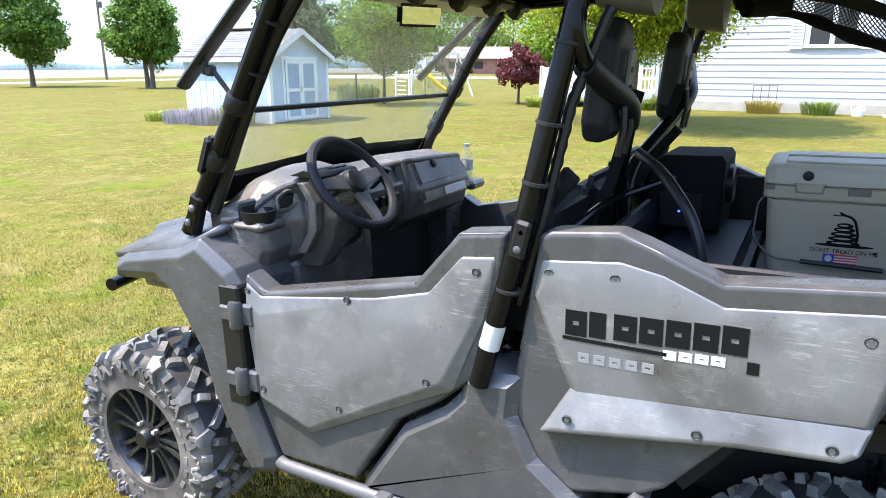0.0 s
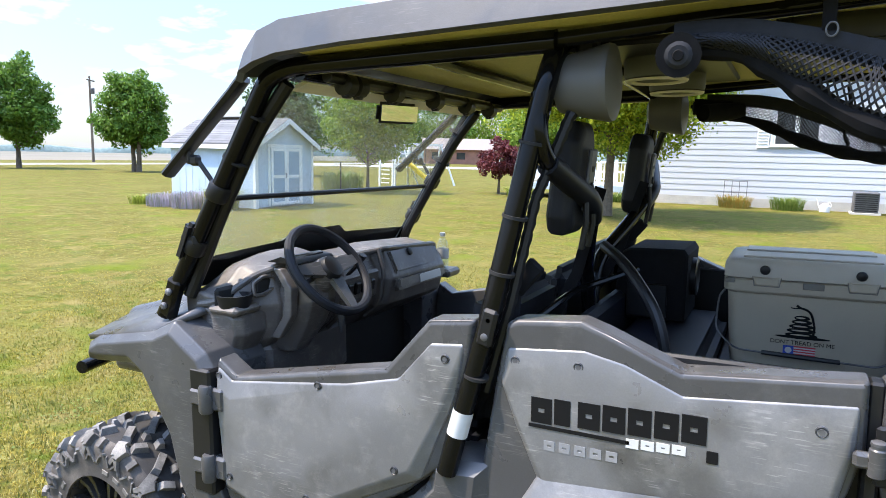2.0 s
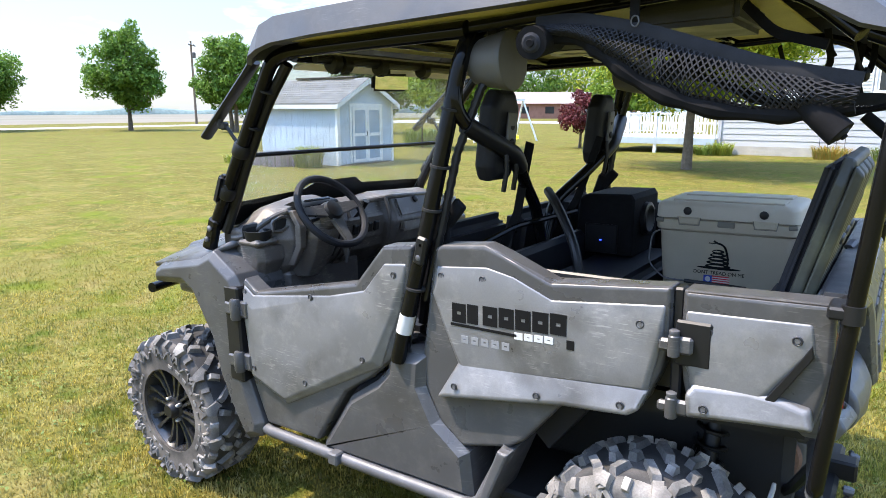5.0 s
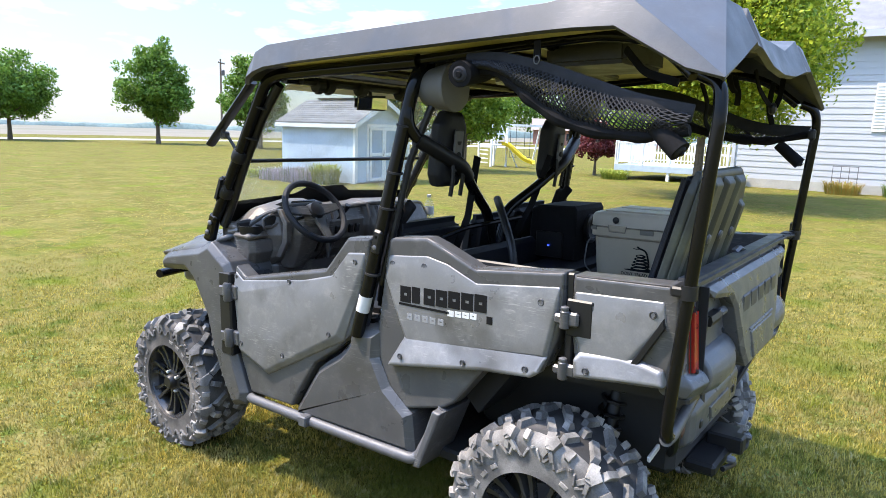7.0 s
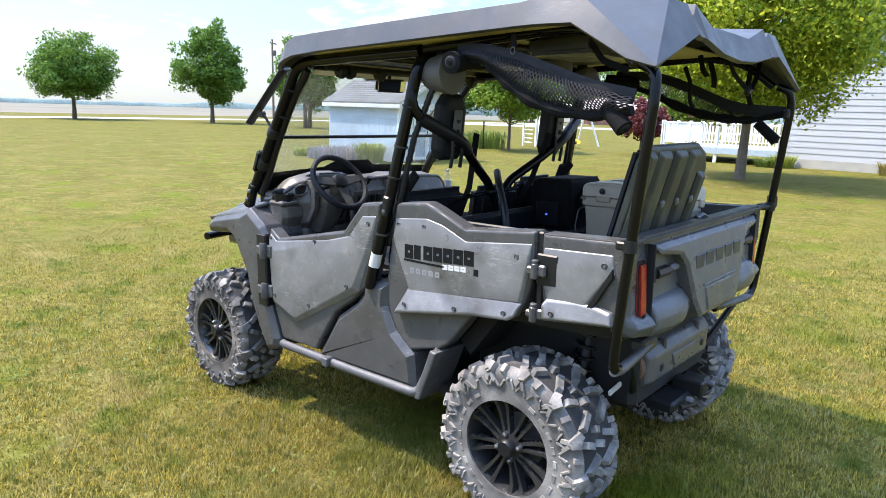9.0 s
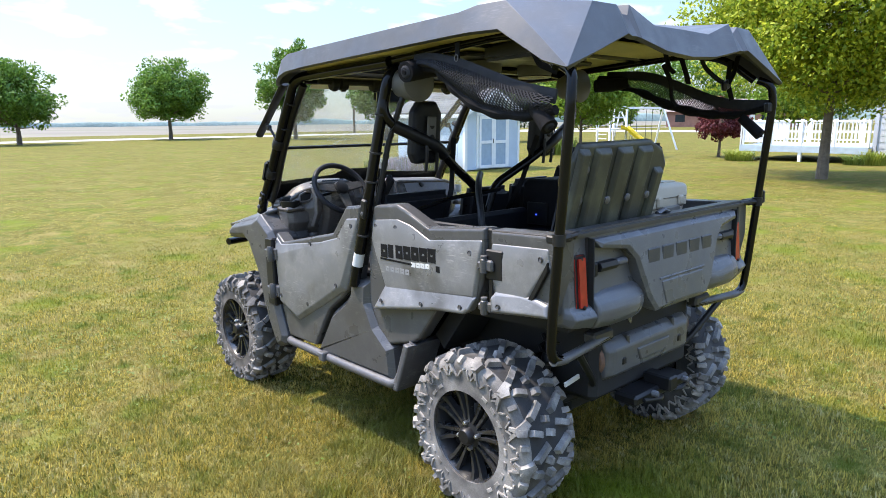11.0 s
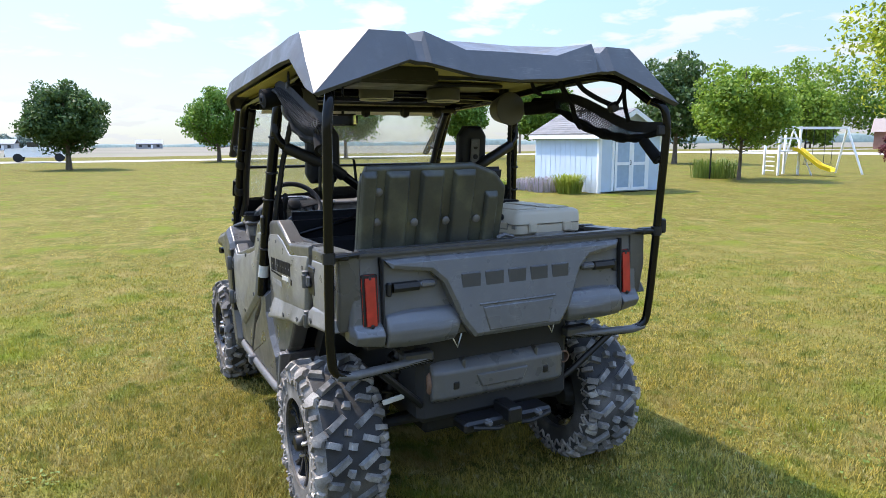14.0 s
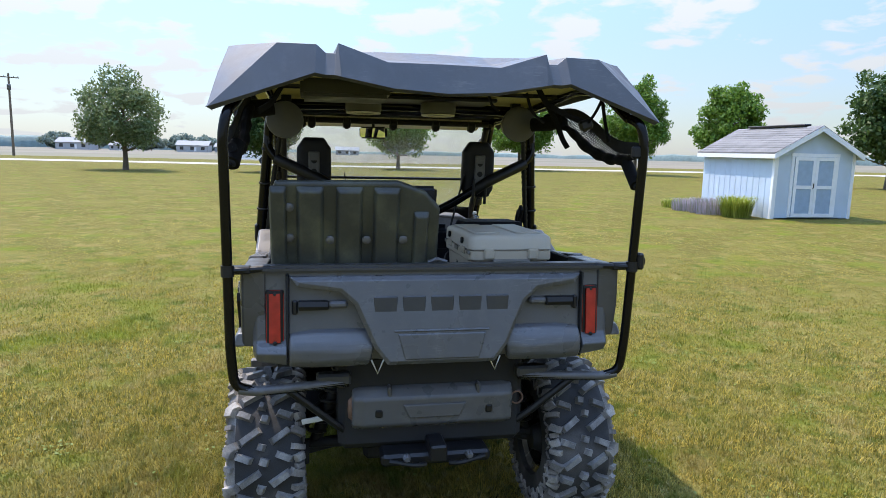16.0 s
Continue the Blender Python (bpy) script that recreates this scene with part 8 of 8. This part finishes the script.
part("flask", lathe([(0.028, 0), (0.031, 0.006), (0.031, 0.05), (0.028, 0.055), (0.031, 0.06), (0.031, 0.11), (0.022, 0.135), (0.012, 0.148), (0.012, 0.158)], 20), M_CLEAR, bottle)
part("water", lathe([(0.026, 0.004), (0.0285, 0.01), (0.0285, 0.085)], 20), M_CLEAR, bottle)
part("label", lathe([(0.0316, 0.045), (0.0316, 0.095)], 20, None, caps=False), M_PALE, bottle, "pale blue-white label band")
part("cap", lathe([(0.014, 0.156), (0.014, 0.172), (0.011, 0.174)], 16), M_WHITE, bottle, "white screw cap")

# ---- grass blades near the path ----
def lumps(x, y, size, seed):
    """Smooth random lumps from 0 to 1 over the lawn, of the given size."""
    g = np.random.default_rng(seed).uniform(0, 1, (256, 256))
    u, v = x / size + 1000.0, y / size + 1000.0
    i, j = np.floor(u).astype(int), np.floor(v).astype(int)
    a, b = u - i, v - j
    a, b = a * a * (3 - 2 * a), b * b * (3 - 2 * b)
    def at(p, q):
        return g[p % 256, q % 256]
    return (at(i, j) * (1 - a) + at(i + 1, j) * a) * (1 - b) + (at(i, j + 1) * (1 - a) + at(i + 1, j + 1) * a) * b


def build_grass():
    rng = np.random.default_rng(7)
    n = 1250000
    # denser close to the walk, thinning out with the distance
    r = 17.0 * rng.uniform(0, 1, n) ** 1.3
    a = rng.uniform(0, 2 * np.pi, n)
    x, y = 0.4 + r * np.cos(a), -0.1 + r * np.sin(a)
    keep = (x < 4.3) & (rng.uniform(0, 1, n) < np.clip((17.5 - r) / 12.0, 0, 1))
    x, y = x[keep], y[keep]
    n = len(x)
    z = 0.08 * np.tanh(x / 3.2) * np.exp(-((y / 14.0) ** 2))
    far = np.clip(np.hypot(x - 1, y) / 10.0, 0, 1)
    tuft = lumps(x, y, 0.16, 21) * 0.6 + lumps(x, y, 0.55, 22) * 0.4
    h = (0.019 + 0.034 * rng.uniform(0, 1, n) ** 2) * (1 - 0.75 * far ** 1.5) * (0.30 + 1.45 * tuft)
    w = 0.0022 + 0.003 * far
    t = rng.uniform(0, 2 * np.pi, n)
    lean = rng.uniform(0.1, 0.9, n) * h
    d = np.stack([np.cos(t), np.sin(t), np.zeros(n)], 1)
    s = np.stack([-np.sin(t), np.cos(t), np.zeros(n)], 1) * w[:, None]
    p = np.stack([x, y, z - 0.004], 1)
    up = np.array([0, 0, 1.0])
    m = p + d * lean[:, None] * 0.35 + up * h[:, None] * 0.6
    e = p + d * lean[:, None] + up * h[:, None]
    v = np.stack([p - s, p + s, m + s * 0.8, m - s * 0.8, e], 1).reshape(-1, 3)
    i = np.arange(n)[:, None] * 5
    f = np.concatenate([i + np.array([[0, 1, 2]]), i + np.array([[0, 2, 3]]), i + np.array([[3, 2, 4]])], 0)
    ob = new("grass", from_arrays("grass", v, f, M_BLADE))
    return tagged(ob, "short mown grass blades, green with straw tips", "grass", kind="stuff")


build_grass()


def build_clover():
    """Clover and plantain leaves in loose patches near the walk."""
    rng = np.random.default_rng(11)
    cs = np.stack([rng.uniform(-3.5, 4.3, 130), rng.uniform(-5.5, 5.0, 130)], 1)
    per = 36
    idx = np.repeat(np.arange(len(cs)), per)
    n = len(idx)
    rad = rng.uniform(0.1, 0.8, len(cs))[idx] * rng.uniform(0, 1, n) ** 0.6
    a = rng.uniform(0, 2 * np.pi, n)
    x, y = cs[idx, 0] + rad * np.cos(a), cs[idx, 1] + rad * np.sin(a)
    z = 0.08 * np.tanh(x / 3.2) * np.exp(-((y / 14.0) ** 2)) + rng.uniform(0.012, 0.036, n)
    t = rng.uniform(0, 2 * np.pi, n)
    size = rng.uniform(0.006, 0.014, n)
    d = np.stack([np.cos(t), np.sin(t), rng.uniform(-0.4, 0.5, n)], 1) * size[:, None]
    s = np.stack([-np.sin(t), np.cos(t), rng.uniform(-0.3, 0.3, n)], 1) * size[:, None] * 0.7
    p = np.stack([x, y, z], 1)
    v = np.stack([p - d, p + s, p + d, p - s], 1).reshape(-1, 3)
    i = np.arange(n)[:, None] * 4
    f = np.concatenate([i + np.array([[0, 1, 2]]), i + np.array([[0, 2, 3]])], 0)
    ob = new("clover", from_arrays("clover", v, f, M_CLOVER))
    return tagged(ob, "dark green clover leaves in loose patches of the lawn", "clover", kind="stuff")


build_clover()
